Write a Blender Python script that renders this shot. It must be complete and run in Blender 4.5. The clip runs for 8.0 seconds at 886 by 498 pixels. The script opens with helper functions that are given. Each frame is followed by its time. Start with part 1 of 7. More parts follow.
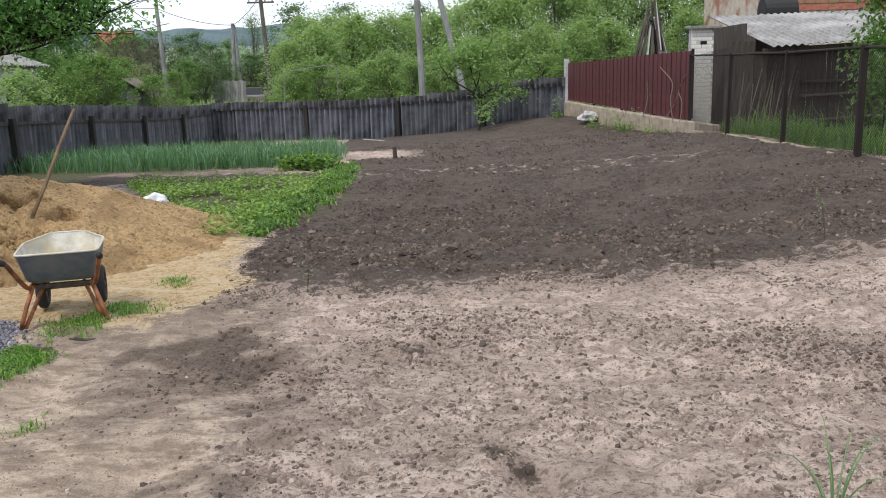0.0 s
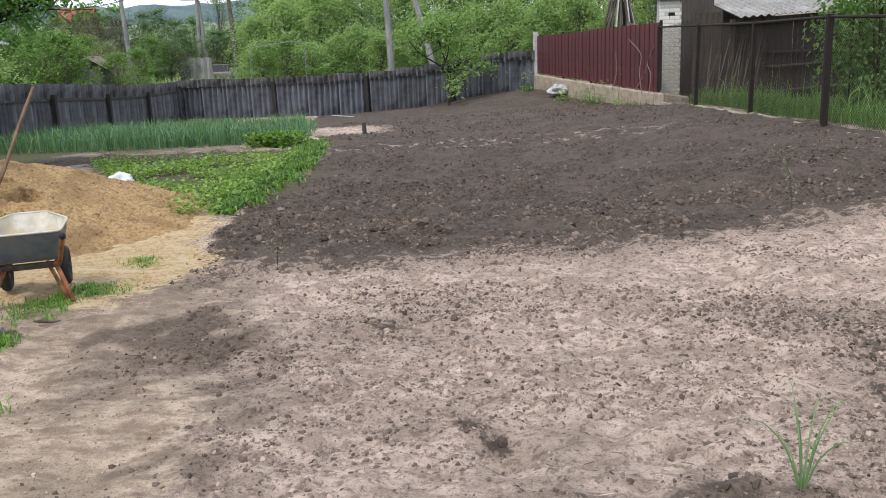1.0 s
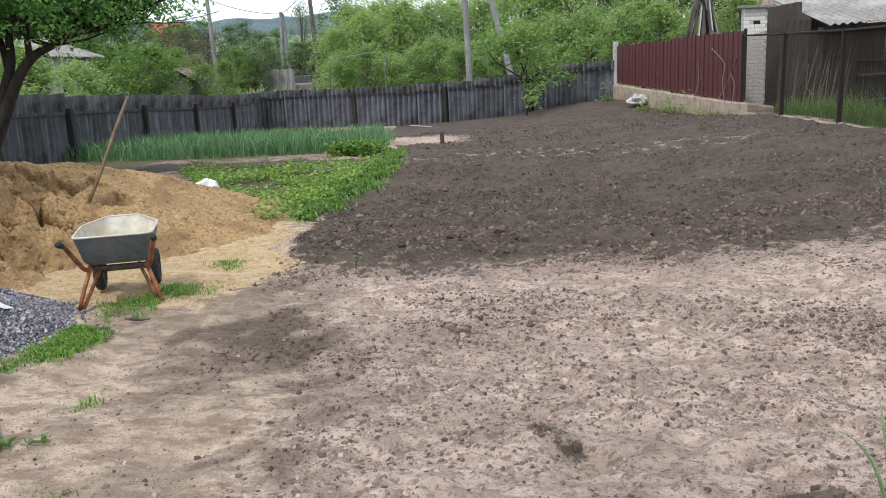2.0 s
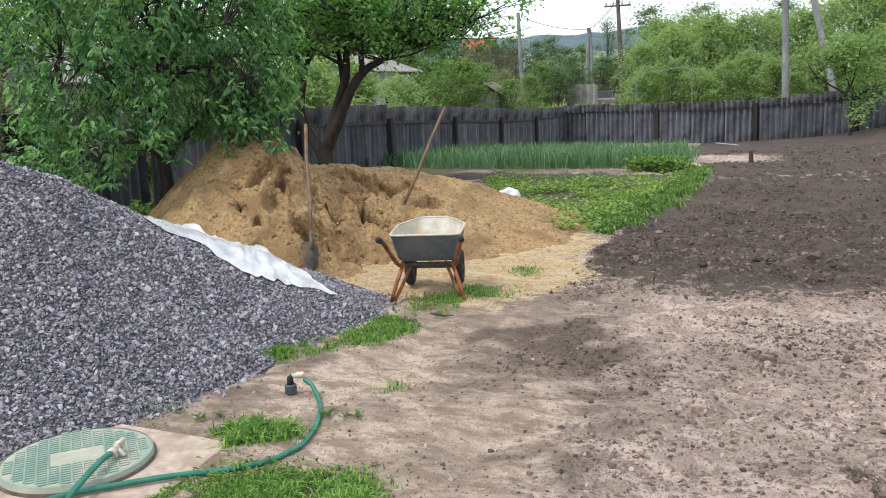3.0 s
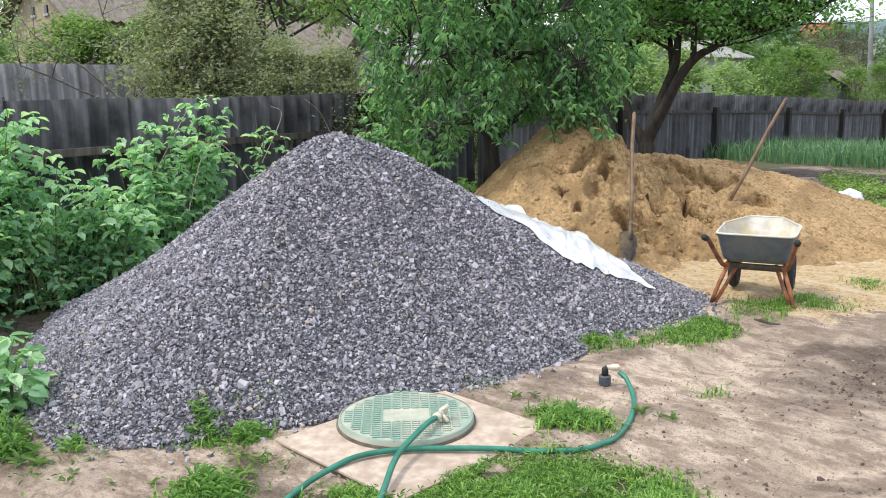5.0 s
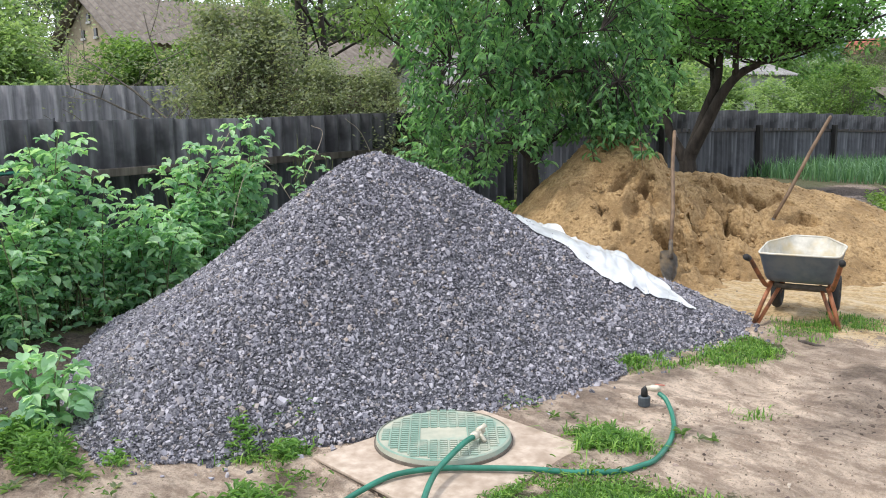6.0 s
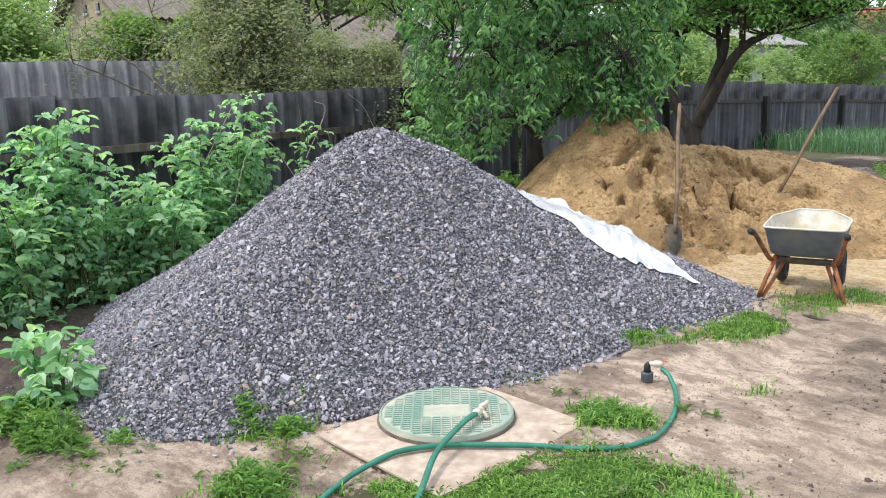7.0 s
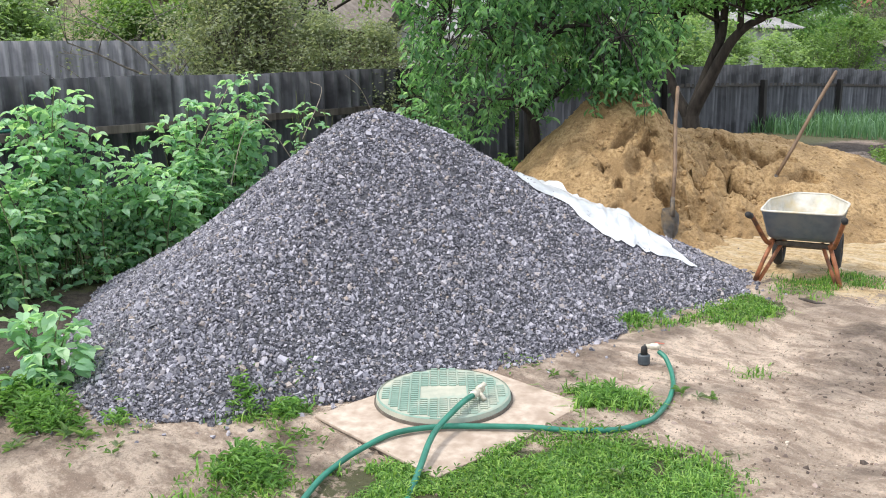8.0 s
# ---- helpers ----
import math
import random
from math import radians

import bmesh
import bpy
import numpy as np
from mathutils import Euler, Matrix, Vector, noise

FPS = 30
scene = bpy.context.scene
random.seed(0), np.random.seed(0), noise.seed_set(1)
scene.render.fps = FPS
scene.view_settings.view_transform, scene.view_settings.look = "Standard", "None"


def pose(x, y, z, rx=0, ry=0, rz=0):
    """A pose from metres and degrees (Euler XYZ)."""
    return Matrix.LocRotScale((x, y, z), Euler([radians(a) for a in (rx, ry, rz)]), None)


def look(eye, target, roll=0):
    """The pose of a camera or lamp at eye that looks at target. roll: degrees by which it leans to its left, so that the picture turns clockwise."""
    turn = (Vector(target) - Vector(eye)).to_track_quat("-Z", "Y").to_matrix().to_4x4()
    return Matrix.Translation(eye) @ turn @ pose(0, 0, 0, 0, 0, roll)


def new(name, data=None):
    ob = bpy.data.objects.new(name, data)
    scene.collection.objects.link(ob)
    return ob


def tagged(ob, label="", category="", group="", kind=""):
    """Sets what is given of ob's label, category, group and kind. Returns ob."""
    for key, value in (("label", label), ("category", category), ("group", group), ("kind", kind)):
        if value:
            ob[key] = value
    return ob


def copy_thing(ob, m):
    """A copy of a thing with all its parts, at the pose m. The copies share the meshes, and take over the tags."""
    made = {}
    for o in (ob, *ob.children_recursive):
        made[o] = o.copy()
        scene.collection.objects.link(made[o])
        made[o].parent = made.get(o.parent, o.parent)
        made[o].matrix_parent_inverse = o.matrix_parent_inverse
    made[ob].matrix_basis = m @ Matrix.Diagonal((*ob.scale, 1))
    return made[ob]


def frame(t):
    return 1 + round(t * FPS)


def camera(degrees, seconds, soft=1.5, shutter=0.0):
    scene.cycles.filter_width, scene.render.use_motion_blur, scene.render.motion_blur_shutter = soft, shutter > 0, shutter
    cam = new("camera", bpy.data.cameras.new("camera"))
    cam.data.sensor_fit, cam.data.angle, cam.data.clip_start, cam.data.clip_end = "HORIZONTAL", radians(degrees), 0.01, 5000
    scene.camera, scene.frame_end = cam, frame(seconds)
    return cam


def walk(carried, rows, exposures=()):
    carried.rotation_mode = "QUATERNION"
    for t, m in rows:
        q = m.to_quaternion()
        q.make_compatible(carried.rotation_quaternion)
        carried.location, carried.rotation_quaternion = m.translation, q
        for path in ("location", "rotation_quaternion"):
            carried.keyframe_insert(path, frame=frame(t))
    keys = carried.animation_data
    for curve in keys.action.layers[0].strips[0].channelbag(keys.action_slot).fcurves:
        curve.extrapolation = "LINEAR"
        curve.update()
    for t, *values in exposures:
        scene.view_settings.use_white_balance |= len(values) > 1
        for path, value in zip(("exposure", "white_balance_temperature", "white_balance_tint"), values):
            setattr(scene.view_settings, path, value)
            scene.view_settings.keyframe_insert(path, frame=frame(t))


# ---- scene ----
cam = camera(54.5, 8.0, soft=1.0)
PATH = [
    (0, (0.069, 0.111, 1.668), (0.07, 2.072, 1.275), -1.6),
    (0.5, (0.083, 0.127, 1.659), (0.165, 2.079, 1.233), -2.0),
    (1, (0.084, 0.143, 1.651), (0.147, 2.091, 1.201), -2.2),
    (1.2, (0.081, 0.14, 1.651), (0.113, 2.091, 1.212), -2.4),
    (2.3, (0.064, 0.084, 1.627), (-0.192, 2.025, 1.215), -2.2),
    (2.5, (0.042, 0.089, 1.639), (-0.358, 2.006, 1.233), -2.0),
    (3, (0.015, 0.048, 1.61), (-0.744, 1.863, 1.251), -2.1),
    (3.5, (-0.026, 0.034, 1.621), (-1.043, 1.724, 1.288), -1.5),
    (4, (-0.051, 0.009, 1.626), (-1.225, 1.586, 1.257), -1.3),
    (4.5, (-0.071, 0.034, 1.635), (-1.326, 1.529, 1.197), -1.0),
    (5, (-0.095, 0.004, 1.641), (-1.437, 1.438, 1.264), -0.8),
    (5.2, (-0.098, -0.002, 1.642), (-1.471, 1.41, 1.294), -0.8),
    (6.3, (-0.07, 0.0, 1.65), (-1.484, 1.373, 1.312), -1.14),
    (6.5, (-0.067, 0.003, 1.652), (-1.475, 1.377, 1.297), -1.2),
    (7, (-0.075, 0.026, 1.665), (-1.491, 1.383, 1.27), -1.5),
    (7.5, (-0.083, 0.014, 1.663), (-1.511, 1.361, 1.279), -1.6),
    (8, (-0.091, 0.025, 1.657), (-1.494, 1.383, 1.223), -1.2),
]
walk(cam, [(t, look(eye, aim, lean)) for t, eye, aim, lean in PATH],
     exposures=[(0, -0.27), (0.5, -0.34), (1.0, -0.15), (2.5, -0.14), (3.0, -0.08), (3.5, -0.05), (4.0, -0.02), (5.2, 0.25), (6.5, 0.10), (7.0, 0.26), (7.5, 0.10), (8.0, 0.32)])

# ---- light and sky: bright overcast spring day ----
world = bpy.data.worlds.new("world")
scene.world = world
world.use_nodes = True
wn = world.node_tree
wn.nodes.clear()
w_sky = wn.nodes.new("ShaderNodeTexSky")
w_sky.sky_type, w_sky.sun_disc = "NISHITA", False
w_sky.sun_elevation, w_sky.sun_rotation = radians(55), radians(215)
w_sky.air_density, w_sky.dust_density, w_sky.ozone_density = 1.0, 3.0, 1.0
w_mix = wn.nodes.new("ShaderNodeMix")
w_mix.data_type = "RGBA"
w_mix.inputs[0].default_value = 0.72
w_mix.inputs[7].default_value = (11.5, 12.1, 13.25, 1)
wn.links.new(w_sky.outputs[0], w_mix.inputs[6])
w_bg = wn.nodes.new("ShaderNodeBackground")
w_bg.inputs[1].default_value = 0.14
wn.links.new(w_mix.outputs[2], w_bg.inputs[0])
w_out = wn.nodes.new("ShaderNodeOutputWorld")
wn.links.new(w_bg.outputs[0], w_out.inputs[0])

sun = new("sun", bpy.data.lights.new("sun", "SUN"))
sun.data.energy, sun.data.angle, sun.data.color = 2.4, radians(9), (1.0, 0.95, 0.87)
sun.matrix_world = look((0, 0, 0), (0.35, 0.5, -0.95))

# ---- numeric helpers ----
rng = np.random.default_rng(7)


def sstep(a, b, x):
    u = np.clip((np.asarray(x, float) - a) / (b - a), 0, 1)
    return u * u * (3 - 2 * u)


def vnoise(x, y, seed=0):
    """Value noise from -1 to 1."""
    x, y = np.asarray(x, float), np.asarray(y, float)
    i, j = np.floor(x), np.floor(y)
    u, v = x - i, y - j
    u, v = u * u * (3 - 2 * u), v * v * (3 - 2 * v)

    def h(a, b):
        s = np.sin(a * 127.1 + b * 311.7 + seed * 74.7) * 43758.5453
        return (s - np.floor(s)) * 2 - 1
    return (h(i, j) * (1 - u) + h(i + 1, j) * u) * (1 - v) + (h(i, j + 1) * (1 - u) + h(i + 1, j + 1) * u) * v


def fbm(x, y, size, octaves=4, seed=0, gain=0.5):
    out, amp = 0.0, 1.0
    for k in range(octaves):
        out = out + amp * vnoise(x / size * 2 ** k + 13.7 * k, y / size * 2 ** k + 5.1 * k, seed + k)
        amp *= gain
    return out


def lie(x, y):
    """The lie of the land, without its fine relief."""
    x, y = np.asarray(x, float), np.asarray(y, float)
    r = np.hypot(x, y)
    z = -0.65 * sstep(14, 34, y) * sstep(6, -4, x) + 0.3 * sstep(2, 6.5, x) * sstep(4, 14, y) * (1 - 0.25 * sstep(12, 17, y) - 0.7 * sstep(18.5, 24, y)) + 0.28 * sstep(25.5, 29, y) * sstep(0, 4, x) * sstep(40, 34, y)
    z = z + 1.35 * sstep(38, 60, r) + 0.014 * np.clip(r - 60, 0, 900) + 45 * sstep(500, 1700, r) * (1 + 0.12 * vnoise(np.arctan2(x, y) * 4, r * 0.002, 9))
    return z


def field_front(x):
    return np.interp(x, [-2, 2.6, 3.5, 4.7, 6.5], [6.9, 7.3, 7.7, 8.35, 9.4])


def bed_edge(y):
    return np.interp(y, [6.9, 11, 13.6, 17.6, 21, 31], [-1.8, -1.7, -1.45, -1.5, -2.6, -3.5])


def blob(x, y, cx, cy, rx, ry, turn=0.0, soft=0.35):
    c, s = math.cos(turn), math.sin(turn)
    u, v = ((x - cx) * c + (y - cy) * s) / rx, (-(x - cx) * s + (y - cy) * c) / ry
    return sstep(1 + soft, 1 - soft, np.hypot(u, v))


def zones(x, y):
    """How far the ground is dark (tilled soil and painted shade), sand, worn path and turf."""
    wx = x + 0.16 * fbm(x, y, 0.9, 4, 3) + 0.04 * fbm(x, y, 0.12, 2, 5)
    wy = y + 0.22 * fbm(x, y, 0.9, 4, 31) + 0.05 * fbm(x, y, 0.12, 2, 8)
    dark = sstep(-1.35, 0.9, wy - field_front(wx)) * sstep(-0.08, 0.12, wx - bed_edge(wy)) * sstep(7.0, 6.4, wx)
    dark = dark * (1 - 0.58 * blob(wx, wy, 1.6, 15.6, 4.2, 1.0, 0, 0.7) * sstep(0.12, 0.4, fbm(x, y * 1.3, 0.20, 3, 77)))
    dark = dark * (1 - 0.9 * blob(wx, wy, -1.9, 21.5, 1.5, 2.3, 0.3))
    dark = np.maximum(dark, 0.45 * sstep(-0.1, 0.6, fbm(x, y, 1.3, 4, 41)) * sstep(-1.5, -0.5, wx) * sstep(7.5, 4.0, wy))
    dark = np.maximum(dark, 1.0 * blob(wx, wy, -5.2, 15.25, 4.2, 0.75, 0))
    sand = blob(wx, wy, -4.3, 8.0, 2.2, 2.4, 0.4, 0.2)
    sand = np.maximum(sand, blob(wx, wy, -2.35, 7.0, 0.72, 1.0, 0.1))
    sand = np.maximum(sand, 0.8 * blob(wx, wy, -2.25, 8.5, 0.42, 1.0, 0))
    path = sstep(-0.65, -1.45, wx + 0.10 * (wy - 4)) * sstep(7.2, 6.2, wy)
    dark = np.maximum(dark, 0.85 * sstep(-4.1, -4.7, wx - 0.3 * (1.2 - wy)) * sstep(2.6, 1.8, wy) * sstep(-12, -5, wy))
    # Shade under the raspberry bushes, painted in as dark soil.
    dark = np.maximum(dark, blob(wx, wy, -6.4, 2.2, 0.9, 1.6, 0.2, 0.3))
    # The small pit's own shade, coloured in as dark soil.
    dark = np.maximum(dark, 0.62 * blob(wx - 0.1, wy, 0.36, 3.44, 0.15, 0.11, 0.2, 0.5))
    turf = np.maximum(0.8 * blob(wx, wy, -2.64, 5.2, 0.15, 0.36, 0.1), blob(wx, wy, -2.12, 2.45, 0.34, 0.95, -0.55))
    turf = np.maximum(turf, blob(wx, wy, -3.3, 11.8, 1.9, 2.5, 0))
    turf = np.maximum(turf, blob(wx, wy, -1.75, 14.5, 0.3, 3.2, -0.02))
    turf = np.maximum(turf, blob(wx, wy, -5.6, 20, 3.4, 3.0, 0))
    turf = np.maximum(turf, np.maximum(sstep(6.5, 7.2, wx), sstep(-6.0, -7.0, wx)))
    turf = np.maximum(turf, sstep(33, 37, np.hypot(wx, wy)))
    return dark, sand, path, turf * (1 - sand)


def damp_and_shade(x, y):
    """Where the soil is darker brown, from 0 to 1: damp, trodden, and shade painted in."""
    wx, wy = x + 0.17 * fbm(x, y, 0.4, 4, 103), y + 0.17 * fbm(x, y, 0.4, 4, 131)
    d = 1.0 * blob(wx, wy, -1.46, 5.2, 0.50, 0.70, 0.1, 0.35)
    for cx, cy, rx, ry, turn, k in ((-1.45, 6.2, 0.34, 0.5, 0, 0.7), (-0.85, 4.6, 0.38, 0.36, 0.3, 0.75), (-0.5, 4.15, 0.5, 0.16, 0.2, 0.6), (-1.15, 3.5, 0.22, 0.10, 0.5, 0.65), (-0.8, 3.42, 0.16, 0.06, -0.4, 0.7),
                                    # Blobs near (-3.05, 1.95): damp soil plus painted shade below the slab edge.
                                    (-1.66, 4.25, 0.2, 0.3, -0.4, 0.85), (-2.78, 4.1, 0.14, 0.8, 0.05, 0.75), (-2.9, 3.3, 0.3, 0.5, 0.3, 0.6), (-3.05, 1.95, 0.2, 0.22, 0.3, 1.0), (-4.1, 1.3, 0.8, 0.45, 0.5, 0.5),
                                    # Blobs at (-5.7, 2.1) and (-5.0, 1.15) paint shade under the raspberries.
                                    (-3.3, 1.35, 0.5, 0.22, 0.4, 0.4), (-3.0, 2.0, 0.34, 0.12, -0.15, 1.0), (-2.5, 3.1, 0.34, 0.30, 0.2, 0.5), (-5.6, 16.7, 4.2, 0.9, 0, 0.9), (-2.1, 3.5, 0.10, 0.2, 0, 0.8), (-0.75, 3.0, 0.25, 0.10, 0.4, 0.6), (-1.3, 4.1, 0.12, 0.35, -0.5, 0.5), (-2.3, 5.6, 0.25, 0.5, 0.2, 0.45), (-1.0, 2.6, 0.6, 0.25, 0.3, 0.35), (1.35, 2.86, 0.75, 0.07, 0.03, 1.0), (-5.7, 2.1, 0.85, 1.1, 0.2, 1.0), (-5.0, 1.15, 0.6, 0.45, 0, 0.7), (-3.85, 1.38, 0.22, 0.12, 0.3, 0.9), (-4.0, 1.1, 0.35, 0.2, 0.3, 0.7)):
        d = np.maximum(d, k * blob(wx, wy, cx, cy, rx, ry, turn, 0.6))
    return d * np.clip(0.85 + 0.5 * fbm(x, y, 0.22, 3, 137), 0.25, 1.0)


def relief(x, y, dark, sand, path, turf):
    near = sstep(40, 14, np.hypot(x, y))
    tilled = (1 - path) * (1 - sand) * (1 - turf)
    lumps = np.clip(fbm(x * 0.75, y, 0.16, 3, 11), -0.25, 1.2)
    rows = vnoise(x * 0.35 + 0.6 * vnoise(x, y, 2), y * 3.4 + 0.12 * x, 4)
    z = tilled * (0.037 * lumps + 0.015 * rows + 0.012 * fbm(x, y, 0.55, 2, 6) + 0.018 * fbm(x, y, 0.10, 2, 17))
    z = z + tilled * dark * (0.030 * np.clip(fbm(x, y, 0.24, 3, 15), -0.5, 1.2) + 0.016 * np.abs(fbm(x, y, 0.11, 2, 19)))
    ruts = vnoise((x - 0.25 * y) * 6.5 + 0.8 * vnoise(x * 2, y * 2, 27), y * 1.6, 28)
    z = z + path * (0.024 * fbm(x, y, 0.45, 3, 21) + 0.018 * np.clip(fbm(x, y, 0.14, 3, 23), -1, 0.3) + 0.011 * ruts) + (sand + turf) * 0.008 * fbm(x, y, 0.15, 3, 25) + sand * 0.022 * fbm(x, y, 0.42, 3, 29)
    z = z - 0.07 * blob(x + 0.05 * fbm(x, y, 0.12, 2, 93), y + 0.04 * fbm(x, y, 0.12, 2, 94), 0.43, 3.46, 0.14, 0.11, 0.2, 0.5)
    z = z * (1 - 0.7 * blob(x, y, -2.4, 2.8, 0.9, 1.0, 0, 0.4))
    z = z + 0.014 * blob(x, y, -2.22, 2.62, 0.30, 0.75, -0.35, 0.3) + 0.036 * blob(x, y, -2.46, 3.12, 0.30, 0.26, 0.3, 0.5) + 0.012 * blob(x, y, -2.75, 2.05, 0.5, 0.16, -0.1, 0.5) - 0.035 * blob(x, y, -3.10, 2.05, 0.16, 0.12, -0.3, 0.5)
    z = z - 0.02 * blob(x, y, -0.75, 3.3, 0.22, 0.06, 0.9, 0.5) - 0.02 * blob(x, y, -1.2, 3.7, 0.3, 0.07, 0.8, 0.5)
    z = z - 0.05 * sstep(0.43, 0.36, np.abs(x + 2.80)) * sstep(0.50, 0.43, np.abs(y - 2.70))
    return z * near


def surface(x, y):
    x, y = np.asarray(x, float), np.asarray(y, float)
    return lie(x, y) + relief(x, y, *zones(x, y))


# ---- mesh helpers ----
def mesh_np(name, verts, faces, smooth=False):
    """A mesh from arrays of places and of faces that all have the same number of corners."""
    verts, faces = np.asarray(verts, np.float32), np.asarray(faces, np.int32)
    me = bpy.data.meshes.new(name)
    n, k = faces.shape
    me.vertices.add(len(verts))
    me.vertices.foreach_set("co", verts.ravel())
    me.loops.add(n * k)
    me.loops.foreach_set("vertex_index", faces.ravel())
    me.polygons.add(n)
    me.polygons.foreach_set("loop_start", np.arange(n, dtype=np.int32) * k)
    me.polygons.foreach_set("loop_total", np.full(n, k, np.int32))
    me.polygons.foreach_set("use_smooth", np.full(n, smooth))
    me.update(calc_edges=True)
    me.validate()
    return me


def thing(name, label, category, at=None, group="", kind=""):
    """An empty top-level thing; parts are hung under it."""
    ob = new(name)
    ob.empty_display_size = 0.1
    if at is not None:
        ob.matrix_world = at
    return tagged(ob, label, category, group, kind)


def part(name, data, material, parent=None, label="", m=None, smooth=False):
    """Links a bmesh or mesh as one object under a thing or a part."""
    if isinstance(data, bmesh.types.BMesh):
        me = bpy.data.meshes.new(name)
        data.to_mesh(me)
        data.free()
        if smooth:
            for p in me.polygons:
                p.use_smooth = True
    else:
        me = data
    if material is not None and not me.materials:
        me.materials.append(material)
    ob = new(name, me)
    if parent is not None:
        ob.parent = parent
    if m is not None:
        ob.matrix_basis = m
    return tagged(ob, label)


def box(size, m=None, bevel=0.0, bm=None):
    bm = bm or bmesh.new()
    made = bmesh.ops.create_cube(bm, size=1, matrix=(m or Matrix()) @ Matrix.Diagonal((*size, 1)))
    if bevel:
        edges = list({e for v in made["verts"] for e in v.link_edges})
        bmesh.ops.bevel(bm, geom=edges, offset=bevel, segments=2, affect="EDGES", profile=0.6)
    return bm


def tube(points, radius, sides=8, bm=None, cap=True):
    """A round bar along points; radius is one number or one per point."""
    bm = bm or bmesh.new()
    pts = [Vector(p) for p in points]
    rad = [radius] * len(pts) if isinstance(radius, (int, float)) else radius
    rings, prev = [], None
    for i, p in enumerate(pts):
        d = (pts[min(i + 1, len(pts) - 1)] - pts[max(i - 1, 0)]).normalized()
        u = prev if prev is not None else (Vector((0, 0, 1)) if abs(d.z) < 0.9 else Vector((1, 0, 0)))
        u = (u - d * u.dot(d)).normalized()
        prev, w = u, d.cross(u)
        rings.append([bm.verts.new(p + (u * math.cos(a) + w * math.sin(a)) * rad[i]) for a in [2 * math.pi * k / sides for k in range(sides)]])
    for a, b in zip(rings, rings[1:]):
        for k in range(sides):
            bm.faces.new((a[k], a[(k + 1) % sides], b[(k + 1) % sides], b[k]))
    if cap:
        bm.faces.new(rings[0][::-1])
        bm.faces.new(rings[-1])
    return bm


def arc(points, steps=6):
    """A smooth line through points."""
    p = [Vector(q) for q in points]
    p = [p[0] * 2 - p[1]] + p + [p[-1] * 2 - p[-2]]
    out = []
    for a, b, c, d in zip(p, p[1:], p[2:], p[3:]):
        for k in range(steps):
            t = k / steps
            out.append(0.5 * (2 * b + (c - a) * t + (2 * a - 5 * b + 4 * c - d) * t * t + (3 * b - a - 3 * c + d) * t ** 3))
    return out + [p[-2]]


# ---- materials ----
def mat(name, base, rough=0.8, metal=0.0):
    m = bpy.data.materials.new(name)
    m.use_nodes = True
    b = m.node_tree.nodes["Principled BSDF"]
    b.inputs["Base Color"].default_value = (*base, 1)
    b.inputs["Roughness"].default_value = rough
    b.inputs["Metallic"].default_value = metal
    return m, m.node_tree, b


def add_node(nt, kind, **inputs):
    n = nt.nodes.new(kind)
    for k, v in inputs.items():
        n.inputs[k.replace("_", " ")].default_value = v
    return n


def noise_out(nt, scale, detail=4.0, rough=0.55, stretch=None, coords="Object"):
    tc = nt.nodes.new("ShaderNodeTexCoord")
    n = add_node(nt, "ShaderNodeTexNoise", Scale=scale, Detail=detail, Roughness=rough)
    if stretch:
        mp = nt.nodes.new("ShaderNodeMapping")
        mp.inputs["Scale"].default_value = stretch
        nt.links.new(tc.outputs[coords], mp.inputs[0])
        nt.links.new(mp.outputs[0], n.inputs["Vector"])
    else:
        nt.links.new(tc.outputs[coords], n.inputs["Vector"])
    return n.outputs[0]


def ramp(nt, value, stops):
    r = nt.nodes.new("ShaderNodeValToRGB")
    e = r.color_ramp.elements
    while len(e) < len(stops):
        e.new(0.5)
    for el, (p, c) in zip(e, stops):
        el.position, el.color = p, (*c, 1) if len(c) == 3 else c
    nt.links.new(value, r.inputs[0])
    return r.outputs[0]


def mixc(nt, fac, a, b, mode="MIX"):
    n = nt.nodes.new("ShaderNodeMix")
    n.data_type, n.blend_type = "RGBA", mode
    for sock, v in ((n.inputs[0], fac), (n.inputs[6], a), (n.inputs[7], b)):
        if hasattr(v, "links"):
            nt.links.new(v, sock)
        elif isinstance(v, (int, float)):
            sock.default_value = v
        else:
            sock.default_value = (*v, 1)
    return n.outputs[2]


def bump(nt, b, height, strength=0.5, distance=0.01):
    n = add_node(nt, "ShaderNodeBump", Strength=strength, Distance=distance)
    nt.links.new(height, n.inputs["Height"])
    nt.links.new(n.outputs[0], b.inputs["Normal"])


def worn(name, dark, light, scale, rough=0.8, metal=0.0, stain=None, stain_scale=2.0, strength=0.4, distance=0.005, stretch=None, random_by=""):
    """A surface that varies at two scales, with fine relief."""
    m, nt, b = mat(name, light, rough, metal)
    fine = noise_out(nt, scale, 6, 0.6, stretch)
    col = ramp(nt, fine, [(0.32, dark), (0.68, light)])
    if stain:
        big = noise_out(nt, stain_scale, 4, 0.6)
        f = ramp(nt, big, [(0.48, (0, 0, 0)), (0.66, (1, 1, 1))])
        col = mixc(nt, f, col, stain)
    if random_by:
        if random_by == "island":
            g = nt.nodes.new("ShaderNodeNewGeometry").outputs["Random Per Island"]
        else:
            g = nt.nodes.new("ShaderNodeObjectInfo").outputs["Random"]
        v = ramp(nt, g, [(0.0, (0.68, 0.68, 0.68)), (1.0, (1.25, 1.25, 1.25))])
        col = mixc(nt, 1.0, col, v, "MULTIPLY")
    nt.links.new(col, b.inputs["Base Color"])
    bump(nt, b, fine, strength, distance)
    return m


